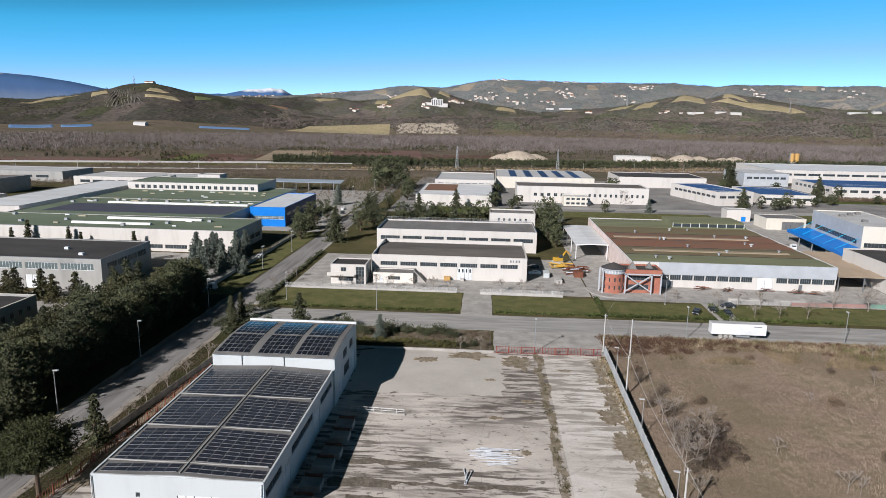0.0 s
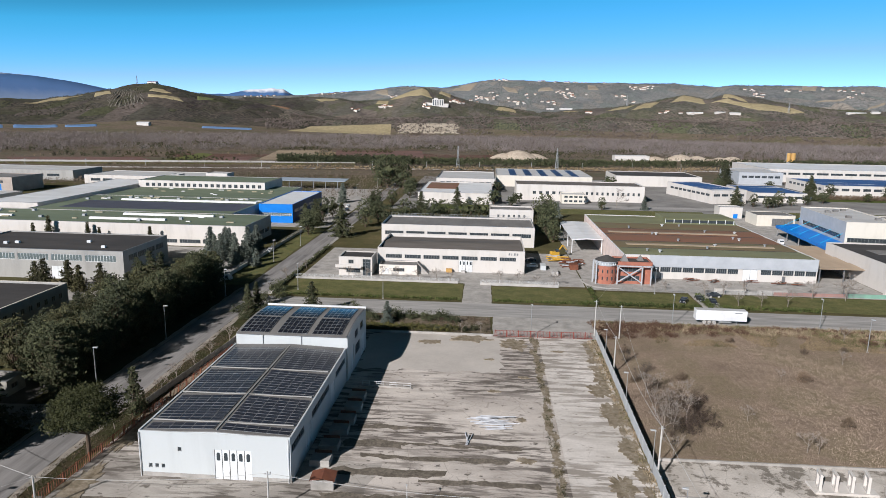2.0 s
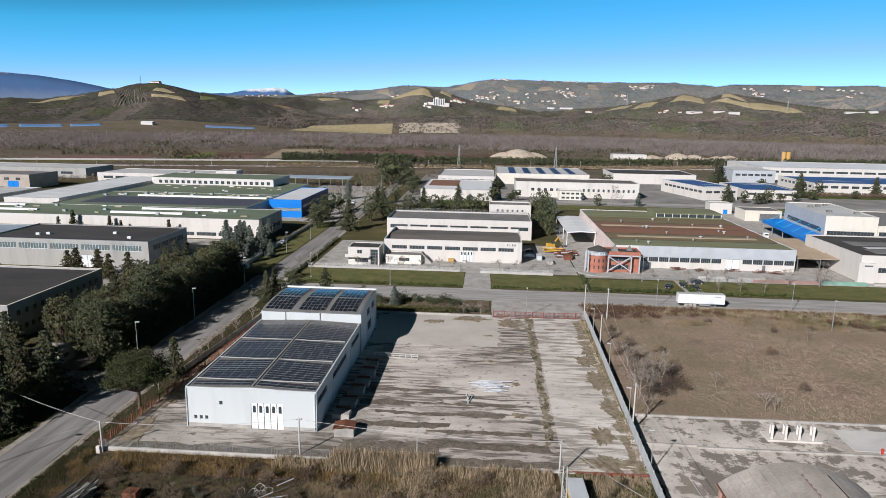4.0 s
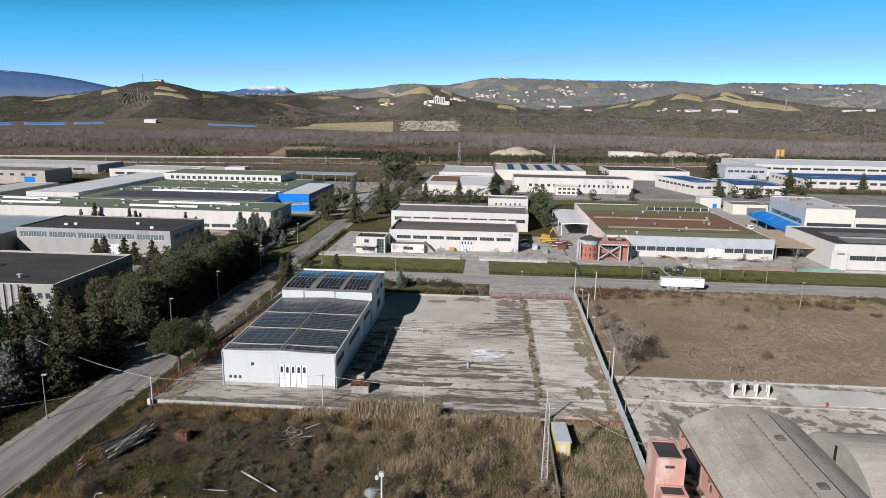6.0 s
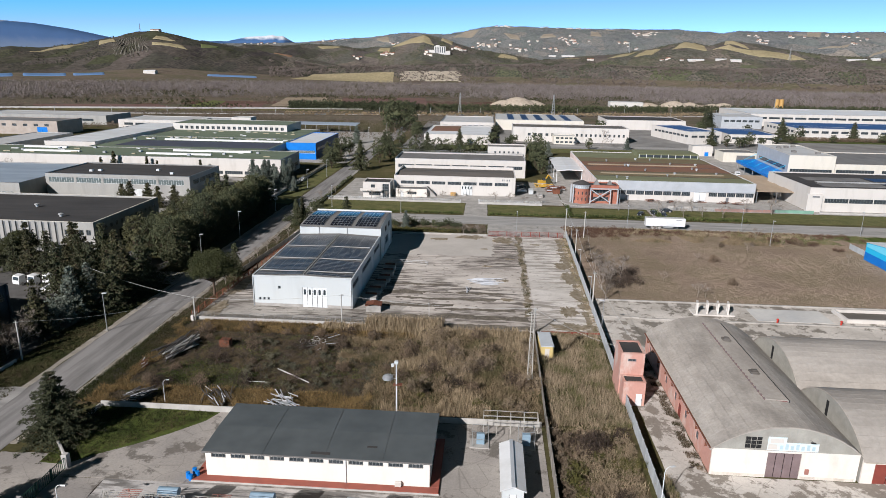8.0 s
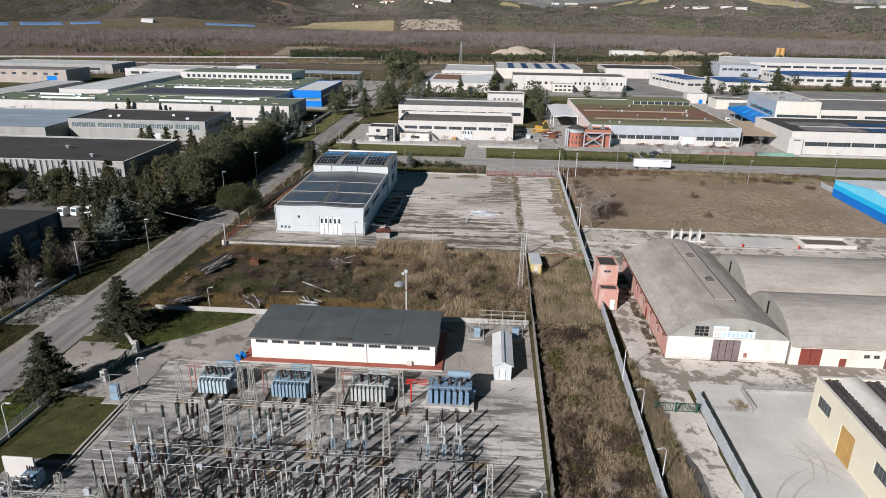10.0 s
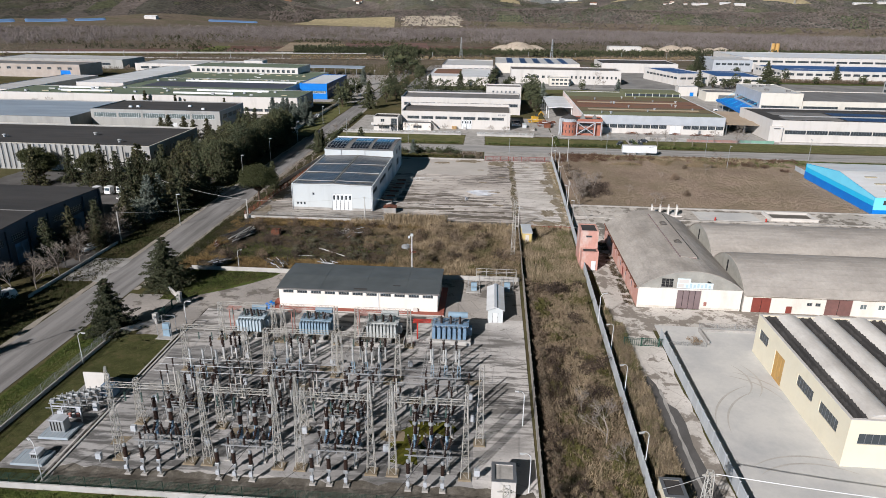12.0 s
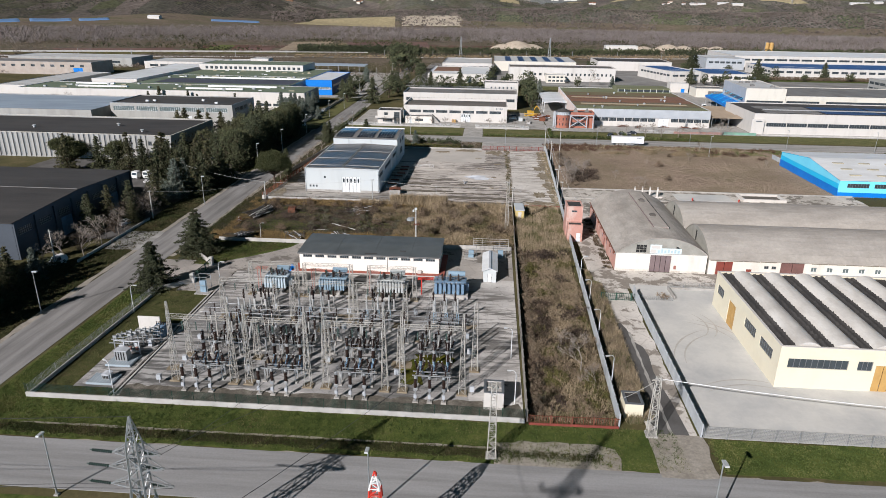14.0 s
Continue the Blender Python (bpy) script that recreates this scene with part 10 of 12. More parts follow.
plant(lambda: shrub(12, 2.4, 3.4, 22, 46, 0.34, M_OAK, "rounded dark evergreen bush"), [(4, 84), (8.5, 84.5), (13, 83), (17, 84), (-2, 82, 0.8), (20.5, 82, 0.7), (-6, 84), (-12, 83, 0.9), (-34, 100, 0.9), (-38, 96, 0.9), (-36.5, 78, 0.8), (-40.5, 84, 0.8), (-37, 108, 1.1), (-33, 84), (-29, 85), (-25, 84, 0.9), (-15, 85, 0.9), (-9, 86, 1.1)], 0.85, 1.2, 22)

plant(lambda: cedar(64, 9.5, 3.6, 0.34, M_CEDARO, "olive green conifer between two halls", "conifer_tree"), [(-112, 101), (-107, 98), (-102, 102), (-96.5, 99), (-92, 103, 0.8)], 0.8, 1.2, 65)
plant(lambda: round_tree(68, 9, 4.2, 1.2, 0.9, 0.5, 18, 70, M_OAK, "dark evergreen tree among the far factories", "evergreen_tree"), [(33, 330, 1.1), (44, 322, 0.9), (48, 334, 1.0), (211, 346, 0.9), (216, 350, 0.8), (232, 360, 0.8), (245, 368, 0.9), (262, 380, 1.0), (272, 420, 1.2), (255, 452, 1.2), (214, 450, 1.3), (120, 410, 1.2), (124, 430, 1.3), (36, 402, 1.1), (-24, 352, 1.2), (-26, 372, 1.2), (-28, 395, 1.3), (300, 395, 0.9), (340, 400, 1.0), (380, 398, 1.0)], 0.9, 1.25, 69)

plant(lambda: shrub(70, 3.2, 6.5, 26, 60, 0.4, M_BLUECEDAR, "weeping grey-green bush beside the parking yard"), [(-59.4, -17.1), (-62.6, -12.6, 1.1)], 0.95, 1.05, 71)
# conifers that shade the verge and the dark hall
plant(lambda: cedar(16, 14.5, 4.4, 0.34, M_CEDARO, "tall olive conifer beside the side road", "conifer_tree", 1.2), [(-69, -82), (-74, -79), (-66.5, -89), (-64.5, -95), (-61.5, -99.5), (-70.5, -93), (-66.5, -103), (-62, -108), (-59.5, -105), (-75, -88)], 0.95, 1.15, 17)
plant(lambda: shrub(17, 2.6, 7.2, 40, 70, 0.36, M_TWIGGREY, "tall leafless bush with a mass of grey-brown twigs", slim=0.1), [(62.2, 21, 0.6), (63.6, 25, 0.65), (62.4, 29, 0.62), (65.2, 31.5, 0.6), (62.6, 35, 0.62), (66, 37, 0.55), (63.4, 41, 0.6), (61.8, 46, 0.55), (67.5, 27, 0.55), (64.6, 51, 0.5), (69.5, 33, 0.5), (61.6, 57, 0.5), (-61.2, -26, 1.15), (-60.6, -30.5, 1.15), (-61.5, -35, 1.1), (-62.5, -41, 1.1), (-63.5, -31, 1.2), (-60.8, -45.5, 0.8), (-61, -52, 0.75), (-61.6, -59, 0.75)], 0.85, 1.1, 18)
# bare trees
plant(lambda: bare_tree(30, 6.5, 5), [(61.9, 26), (61.5, 29.5), (63.2, 23.5), (61.8, 38.5), (64.5, 31), (66.5, 27), (60.6, 20.5), (68, 35), (65, 42, 0.8), (78.2, 28.6, 0.5), (93.4, 50, 0.5), (84, 17.6, 0.75), (85.8, 17.4, 0.6), (112, 61, 0.6), (121, 78, 0.7), (139, 54, 0.5), (60.5, 13.5, 0.7)], 0.85, 1.15, 31)
plant(lambda: bare_tree(31, 5.0, 5, "small bare street tree in winter", thick=0.09), [(22.9, 73.2), (27.9, 73.5, 0.9), (-18, 126.5), (-12, 127), (-7, 127), (-1, 127), (6, 127.5), (12, 127.5), (17, 127), (34, 126), (40, 126), (46, 126), (52, 126), (105.6, 108.3, 1.2), (112.9, 109.2, 1.25), (120.5, 109.1, 1.4), (112.1, 120.5, 1.4), (142.6, 119, 1.7), (132.8, 120, 1.3), (98.9, 119, 1.1), (105.1, 119.9, 1.2), (-35.5, 30, 0.9), (-35.2, 36), (-34.6, 43), (-34, 50, 0.9), (-33.5, 60), (-36, 14, 0.9), (-38, 121, 1.1), (-37, 130), (-36, 138), (88, 124, 1.0)], 0.85, 1.2, 32)
plant(lambda: bare_tree(32, 7.0, 5, "spreading bare tree with fine twigs", spread=0.6), [(144, 123.6, 1.2), (-61.1, -66, 1.0), (-58.6, -62.4, 1.0), (-58.8, -54.6, 1.0), (-62.5, -71, 0.9), (-61.5, -58.5, 1.0), (-60.2, -50.2, 0.95), (-59.2, -46.5, 0.85), (-61, -42, 0.9), (-63.5, -63, 0.9), (-59.8, -33, 0.9), (-60.5, -28, 0.9), (-62, -24, 0.9), (50, -103, 0.95), (47.5, -96, 0.7), (51.5, -108, 0.7), (110, 326, 1.7), (-38, 226, 0.9), (-36, 218, 0.9), (-34, 330, 1.4), (-45, 345, 1.5), (-170, 240, 1.0), (-215, 165, 1.2), (-205, 163, 1.1)], 0.85, 1.2, 33)

# brown bushes in the plots


def thicket(places, material, label, seed, clumps=36, per=22, leaf=0.24, slim=0.2):
    """Many bushes grown into one another: places (x, y, radius, height)."""
    rng, q = np.random.default_rng(seed), random.Random(seed)
    cs, ss = [], []
    for x, y, r, h in places:
        for _ in range(clumps):
            a, rad = q.uniform(0, 6.28), r * math.sqrt(q.random()) * 0.95
            cs.append((x + math.cos(a) * rad, y + math.sin(a) * rad, q.uniform(0.1, 0.95) * h * (1 - 0.55 * (rad / r) ** 2)))
            ss.append(q.uniform(0.22, 0.45) * (0.6 + 0.3 * r))
    v, f = leaf_cloud(cs, ss, per, leaf, rng, 0.1, 0.0, slim)
    v[:, 2] = np.maximum(v[:, 2], 0.03)
    single("thicket", fast_mesh("thicket", v, f, material), None, label, "bushes", kind="stuff")


strip = scatter(96, 42.3, 53.2, -116.5, -49, 42, 1.5)
qs = random.Random(43)
sized = [(x, y, qs.uniform(0.9, 1.9), qs.uniform(1.0, 2.6)) for x, y in strip]
thicket([p for p in sized[0::2]] + [(48, -62, 2.2, 2.8), (50.5, -70, 2.4, 3.0), (51, -76, 2.0, 2.6), (47, -73, 2.0, 2.4), (51.5, -58, 2.0, 2.4)], M_TANBUSH, "tan dry bushes with fine twigs filling the strip", 81)
thicket([p for p in sized[1::4]], M_BROWNBUSH, "brown bramble bushes in the strip", 82)
thicket([p for p in sized[3::8]] + [(44.2, -60, 1.7, 2.2), (43.6, -63, 1.5, 1.8), (45.5, -98, 1.2, 1.0), (45, -104, 1.4, 1.0), (45.2, -108, 1.3, 0.9)], M_OLIVEBUSH, "olive green bushes in the strip", 83, slim=0.3)
thicket([p for p in sized[7::8]] + [(44, -80, 1.9, 2.4), (43.8, -84, 2.0, 2.5), (44.4, -88, 2.2, 2.6), (44, -92, 1.9, 2.2), (50.4, -84, 1.8, 2.0), (51, -91, 1.9, 2.2), (47, -53, 2.0, 2.6), (44, -52, 1.8, 2.0)], M_DARKBUSH, "dark purple-brown thickets in the strip", 84)
edge = [(58.5 + 2.1 * i, 84.5 - (i * 5 % 4) * 0.7, qs.uniform(1.3, 2.0), qs.uniform(1.2, 2.2)) for i in range(10)] + [(80 + 4.5 * i, 83.5 - (i * 7 % 5), qs.uniform(1.0, 1.8), qs.uniform(0.7, 1.3)) for i in range(18)] + [(60 + (i * 7 % 19), 74 + (i * 5 % 11), qs.uniform(1.2, 2.0), qs.uniform(0.9, 1.8)) for i in range(30)]
edge += [(59 + 1.3 * i + qs.uniform(-0.5, 0.5), 81.5 + qs.uniform(-2.5, 4), qs.uniform(1.2, 2.0), qs.uniform(1.2, 2.4)) for i in range(30)] + [(98 + 2.4 * i, 85.4 + qs.uniform(-0.8, 0.8), qs.uniform(0.8, 1.5), qs.uniform(0.6, 1.2)) for i in range(24)]
thicket(edge, M_REDBUSH, "red-brown thicket along the meadow edge", 86)
wallside = [(42.2 + qs.uniform(-0.4, 0.6), -116.5 + 1.25 * i, qs.uniform(0.8, 1.3), qs.uniform(1.5, 2.6)) for i in range(54)]
thicket(wallside[0::2], M_BROWNBUSH, "brown bushes along the panel wall", 88)
thicket(wallside[1::2], M_TANBUSH, "tan bushes along the panel wall", 89)
lane = [(x, y, qs.uniform(0.7, 1.3), qs.uniform(0.9, 1.9)) for x, y in scatter(34, 55.2, 58.2, -116, -68, 58, 1.2)]
thicket(lane, M_TANBUSH, "tan dry bushes between wall and lane", 85)
plant(lambda: shrub(40, 1.6, 2.1, 24, 36, 0.34, M_BROWNBUSH, "bare brown bramble bush", slim=0.16), scatter(34, -30, 40, -44, -13, 41, 3.0) + scatter(9, 59, 145, 16, 84, 43, 4.0), 0.6, 1.4, 44)
plant(lambda: shrub(45, 2.1, 2.3, 24, 40, 0.34, M_DARKBUSH, "dark purple-brown leafless thicket", slim=0.16), [(21, -31), (25.5, -36), (31, -28), (36, -33), (17, -24), (33, -20), (68, 33, 1.2), (70, 27, 1.2), (66, 24), (72, 37), (-6, -22), (2, -15), (-20, -30), (-12, -38), (-26, -40), (43.6, -84), (44.6, -88, 1.2), (43.8, -92), (45, -80), (50.5, -84), (51, -92), (49, -96), (46, -54, 1.2), (48, -52, 1.2), (43.6, -104), (50, -66, 0.8)], 0.8, 1.25, 46)
plant(lambda: shrub(51, 1.9, 2.4, 24, 38, 0.36, M_TANBUSH, "tan dry bush with fine twigs", slim=0.14), scatter(14, 6, 40, -44, -13, 57, 4.0), 0.7, 1.5, 59)
plant(lambda: shrub(47, 1.5, 1.8, 26, 32, 0.24, M_OLIVEBUSH, "olive green bush among dry reeds"), [(43.5, -62, 1.3), (44.5, -65, 1.0), (46, -74), (44.8, -84, 0.6), (48, -56, 0.7), (-24, -20, 0.7), (20, -40, 0.8), (30, -42, 0.8)], 0.6, 1.1, 48)
plant(lambda: shrub(49, 2.2, 1.8, 30, 36, 0.36, M_REDBUSH, "red-brown thicket at the meadow edge", slim=0.15), [(126, 76), (131, 74), (137, 72), (142, 66)], 0.8, 1.2, 50)


def hedge(x0, x1, y0, y1, h, seed, label, mats=None):
    rng = np.random.default_rng(seed)
    n = max(8, int((x1 - x0) * (y1 - y0) * 3.4))
    cs = np.stack([rng.uniform(x0 + 0.2, x1 - 0.2, n), rng.uniform(y0 + 0.2, y1 - 0.2, n), rng.uniform(0.2, h - 0.15, n)], 1)
    v, f = leaf_cloud(cs, np.full(n, 0.5), 13, 0.34, rng, 0.2)
    v[:, 2] = np.maximum(v[:, 2], 0.01)
    single("hedge", fast_mesh("hedge", v, f, mats or M_HEDGE), None, label, "hedge", kind="stuff")


hedge(56.9, 62, 102.6, 104.8, 1.4, 1, "trimmed green hedge along the street")
hedge(63.5, 93.5, 102.8, 105.0, 1.4, 2, "trimmed green hedge along the street")
hedge(95.2, 129, 103.2, 105.2, 1.4, 3, "trimmed green hedge along the street")
hedge(-34, 21, 103.2, 104.6, 1.0, 4, "low green hedge in front of the lawn")
hedge(-38.6, -36.8, 104, 180, 1.3, 5, "dark hedge along the side road", M_OAK)
hedge(62.0, 63.4, 103, 122, 1.5, 6, "green hedge between two plots")
hedge(-30, 22, 73.2, 77.5, 1.2, 7, "mixed low shrubs behind the yard wall", M_OLIVEBUSH)
hedge(-66, -58.4, -92, -67, 1.6, 9, "dark undergrowth beside the dark hall", M_OAK)
hedge(31, 55, 103.4, 104.8, 0.9, 11, "low hedge along the factory lawn")
hedge(95.2, 97.4, 105, 118, 1.5, 12, "trimmed green hedge beside the driveway")
hedge(250, 420, 402, 412, 3.0, 8, "brown hedge in front of a far factory", M_BROWNBUSH)


# ---- grass and reeds, too many to count ----
def tuft_mat(name, dry, mid, green, size, tips=1.25):
    """Blades: each its own tone, in patches from dry to green."""
    m, n, l, p = shader(name)
    r = n.new("ShaderNodeNewGeometry").outputs["Random Per Island"]
    k = noise_node(n, l, stretched(n, l, 1, 1, 0), size, 4, 0.6)
    c = ramp(n, l, maths(n, l, "ADD", k, maths(n, l, "MULTIPLY", maths(n, l, "SUBTRACT", r, 0.5), 0.22)), [(0.36, green), (0.48, mid), (0.62, dry)])
    c = blend(n, l, 0.6, c, ramp(n, l, r, [(0, (0.55, 0.55, 0.55)), (1, (tips, tips, tips))]), "MULTIPLY")
    l.new(c, p.inputs["Base Color"])
    p.inputs["Roughness"].default_value, p.inputs["Specular IOR Level"].default_value = 0.85, 0.1
    return m


def tufts(name, n, inside, box, lo, hi, width, lean, material, label, seed, blades=5, category="grass", clump=0.35):
    """Tufts of narrow blades over an area."""
    rng = np.random.default_rng(seed)
    x, y = rng.uniform(box[0], box[1], n * 2), rng.uniform(box[2], box[3], n * 2)
    ok = inside(x, y)
    x, y = x[ok][:n], y[ok][:n]
    m = len(x)
    size = lo + (hi - lo) * rng.random(m) ** 1.6
    x, y, size = (np.repeat(a, blades) for a in (x, y, size))
    k = len(x)
    a = rng.uniform(0, 2 * np.pi, k)
    off = rng.random(k) * clump
    bx, by = x + np.cos(a) * off, y + np.sin(a) * off
    h = size * rng.uniform(0.6, 1.1, k)
    ln = lean * h * rng.random(k)
    b = rng.uniform(0, 2 * np.pi, k)
    w = width * rng.uniform(0.6, 1.4, k) / 2
    z = np.full(k, 0.02)
    v = np.stack([np.stack([bx - np.cos(b) * w, by - np.sin(b) * w, z], 1), np.stack([bx + np.cos(b) * w, by + np.sin(b) * w, z], 1), np.stack([bx + np.cos(a) * ln, by + np.sin(a) * ln, h], 1)], 1).reshape(-1, 3)
    single(name, fast_mesh(name, v, np.arange(3 * k).reshape(-1, 3), material), None, label, category, kind="stuff")


def patches(scale, cut, seed=0.0):
    """Where coherent noise is above cut."""
    def inside(x, y):
        return np.array([noise.noise((a / scale + seed, b / scale, seed)) > cut for a, b in zip(x, y)])
    return inside


everywhere = lambda x, y: np.ones(len(x), bool)  # noqa: E731
M_SAGE2 = leaf_mat("low_shrub_leaves", (0.05, 0.056, 0.032), (0.12, 0.125, 0.075))
M_TUFTW = tuft_mat("weed_blades", (0.14, 0.105, 0.074), (0.088, 0.07, 0.051), (0.066, 0.072, 0.032), 0.11)
M_TUFTD = massed(tuft_mat("dry_meadow_blades", (0.3003, 0.2329, 0.1797), (0.2266, 0.1763, 0.1326), (0.153, 0.1207, 0.08312), 0.035, 1.1), 0.6)
M_TUFTS = tuft_mat("strip_reed_blades", (0.35, 0.28, 0.19), (0.24, 0.19, 0.125), (0.14, 0.135, 0.06), 0.2)
M_REED = tuft_mat("tall_reed_blades", (0.38, 0.3, 0.195), (0.29, 0.225, 0.145), (0.2, 0.155, 0.1), 0.3)
# Dark blades; on the side road verge this tone stands in for shade.
M_TUFTGD = tuft_mat("dark_grass_blades_and_shade", (0.085, 0.07, 0.036), (0.045, 0.05, 0.02), (0.032, 0.042, 0.014), 0.12)
M_TUFTLAWN = tuft_mat("lawn_blades", (0.12, 0.105, 0.05), (0.07, 0.078, 0.027), (0.042, 0.052, 0.018), 0.3)
M_TUFTG = tuft_mat("green_grass_blades", (0.13, 0.128, 0.048), (0.074, 0.1, 0.027), (0.042, 0.064, 0.017), 0.16)
M_TUFTDARK = tuft_mat("dead_weed_stalks", (0.105, 0.084, 0.06888), (0.06888, 0.05544, 0.0462), (0.0504, 0.04704, 0.03024), 0.25)
M_TUFTTAN = tuft_mat("tan_tussock_blades", (0.26, 0.2, 0.125), (0.185, 0.14, 0.088), (0.11, 0.105, 0.05), 0.14)
tufts("weeds", 11000, everywhere, (-37.5, 12, -47.2, -10.4), 0.15, 0.65, 0.05, 1.1, M_TUFTDARK, "dead grey-brown weeds of an overgrown plot", 1, 12, clump=0.5)
tufts("weeds", 7500, everywhere, (10, 40.5, -47.2, -10.4), 0.3, 1.2, 0.055, 1.0, M_TUFTTAN, "tan tussocks of an overgrown plot", 31, 14, clump=0.4)
tufts("weeds", 1500, patches(4, 0.05, 21.0), (3, 15, -29, -17), 0.6, 1.5, 0.06, 0.9, M_TUFTTAN, "tan tussocks among the dead weeds", 32, 16, clump=0.5)
tufts("grass_blades", 5200, lambda x, y: ((x + 20) / 8.5) ** 2 + ((y + 36) / 5) ** 2 + 0.5 * np.sin(x * 1.3) * np.cos(y * 1.1) < 1, (-31, -9, -44, -29), 0.08, 0.35, 0.07, 0.9, M_TUFTG, "low green grass in the overgrown plot", 33, 7)
tufts("weeds", 9000, everywhere, (41.6, 54.6, -47.2, -10.0), 0.4, 1.5, 0.09, 0.5, M_TUFTS, "dry weeds between two walls", 2, 6)
tufts("reeds", 12000, everywhere, (41.2, 53.4, -117.4, -48), 0.2, 1.0, 0.085, 0.7, M_TUFTS, "tall dry reeds filling the strip", 3, 6)
tufts("reeds", 2600, everywhere, (5.5, 21.5, -11.6, -9.9), 1.6, 3.4, 0.17, 0.3, M_REED, "tall straw-coloured reeds along the yard", 4, 7)
tufts("reeds", 1500, everywhere, (-4, 40, -13.0, -9.9), 0.7, 1.8, 0.16, 0.4, M_REED, "straw-coloured grasses along the yard", 5, 6)
tufts("reeds", 4200, patches(11, 0.12, 2.0), (14, 40, -46, -14), 0.8, 2.0, 0.09, 0.45, M_REED, "patches of dry reeds in the plot", 6, 6)
tufts("dry_grass", 34000, everywhere, (57.8, 160, 13.2, 87.2), 0.12, 0.48, 0.085, 1.1, M_TUFTD, "dead brown grass of the meadow", 7, 6, clump=0.6)
tufts("reeds", 2600, patches(9, -0.1, 13.0), (72, 135, 70, 81), 0.3, 0.9, 0.07, 0.8, M_TUFTTAN, "tan grass drifts in the upper meadow", 35, 9)
tufts("grass_blades", 3500, patches(8, -0.2, 14.0), (118, 160, 74, 87), 0.15, 0.5, 0.1, 0.9, M_TUFTG, "green grass in the meadow corner", 36, 6)
tufts("reeds", 5000, everywhere, (58.2, 140, 80, 87.4), 0.4, 1.1, 0.12, 0.6, M_TUFTS, "tan reeds at the meadow edge", 8, 5)
tufts("grass_blades", 11000, everywhere, (-38.6, 61, -127, -118.4), 0.08, 0.35, 0.12, 0.8, M_TUFTG, "green grass on the road verge", 9, 5)
tufts("grass_blades", 3800, everywhere, (-38, 50, -126.0, -124.5), 0.15, 0.5, 0.09, 0.9, M_TUFTGD, "dark grass in the ditch", 37, 6)
tufts("grass_blades", 6500, everywhere, (65, 120, -126.4, -119.8), 0.08, 0.35, 0.12, 0.8, M_TUFTG, "green grass on the road verge", 10, 5)
tufts("grass_blades", 8000, everywhere, (-32, -21.8, -116.2, -79), 0.06, 0.2, 0.08, 0.9, M_TUFTLAWN, "short lawn grass", 11, 4)
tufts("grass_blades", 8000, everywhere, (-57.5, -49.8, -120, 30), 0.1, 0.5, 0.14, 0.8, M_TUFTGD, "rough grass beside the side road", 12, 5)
tufts("weeds", 5000, everywhere, (54.9, 57.0, -117, -60), 0.3, 1.4, 0.09, 0.5, M_TUFTS, "weeds between wall and lane", 13, 6)
tufts("weeds", 2600, everywhere, (57.2, 58.7, -116, -66), 0.3, 1.3, 0.09, 0.5, M_TUFTS, "weeds on the lane edge", 14, 6)
tufts("weeds", 1500, patches(2.2, 0.1, 7.0), (40.3, 41.9, 0, 70), 0.12, 0.4, 0.08, 0.8, M_TUFTGD, "weeds in the seam of the yard", 15, 5)
tufts("weeds", 1400, everywhere, (54.6, 57.0, -9, 71), 0.15, 0.7, 0.16, 0.7, M_TUFTS, "weeds along the yard wall", 16, 5)
tufts("grass_blades", 3600, everywhere, (-38.6, -34.0, -47, -9), 0.15, 0.6, 0.09, 0.9, M_TUFTGD, "dark green grass edge of the weed plot", 34, 8)
tufts("grass_blades", 2000, everywhere, (-38.8, -34.8, -9, 70), 0.1, 0.45, 0.1, 0.9, M_TUFTW, "grass strip along the side road", 17, 5)
tufts("grass_blades", 4500, everywhere, (-38.6, -33.8, -127, -75), 0.08, 0.35, 0.1, 0.8, M_TUFTG, "rough grass beside the substation fence", 18, 5)
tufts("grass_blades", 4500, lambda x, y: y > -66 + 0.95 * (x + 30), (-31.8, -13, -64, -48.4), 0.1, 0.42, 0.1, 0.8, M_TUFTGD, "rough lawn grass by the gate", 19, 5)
plant(lambda: cedar(61, 9.5, 2.2, 0.4, M_CEDARO, "small brownish conifer behind the grey hall", "conifer_tree"), [(-160 + 5.6 * i, 167.5 + (i * 5 % 3), 0.8 + 0.08 * (i * 3 % 5)) for i in (0, 1, 4, 5, 9)], 0.9, 1.15, 62)
tufts("weeds", 3200, patches(3.0, -0.05, 11.0), (-30, 30, 72.6, 87.2), 0.15, 0.6, 0.16, 0.8, M_TUFTW, "weeds between yard and street", 27, 5)
plant(lambda: shrub(78, 1.5, 1.0, 26, 24, 0.26, M_SAGE2, "low grey-green shrub by the street"), [(10 + 2.3 * i, 75.2 + (i * 5 % 3) * 0.5) for i in range(8)] + [(26, 78, 0.8), (2, 78, 0.9), (6, 76.5, 0.9), (-3, 77)], 0.8, 1.2, 79)
M_TUFTGOLD = tuft_mat("golden_blades", (0.261, 0.18, 0.081), (0.189, 0.1305, 0.0612), (0.135, 0.1035, 0.045), 0.2)
tufts("weeds", 3000, patches(5, -0.35, 9.0), (-36, 16, -15.8, -10.0), 0.3, 1.0, 0.055, 0.9, M_TUFTGOLD, "golden dry grass along the yard", 21, 13)
tufts("weeds", 4200, patches(6, -0.15, 5.0), (-36, 12, -47, -40.5), 0.4, 1.2, 0.06, 0.8, M_TUFTGOLD, "golden dry grass along the substation wall", 22, 10)
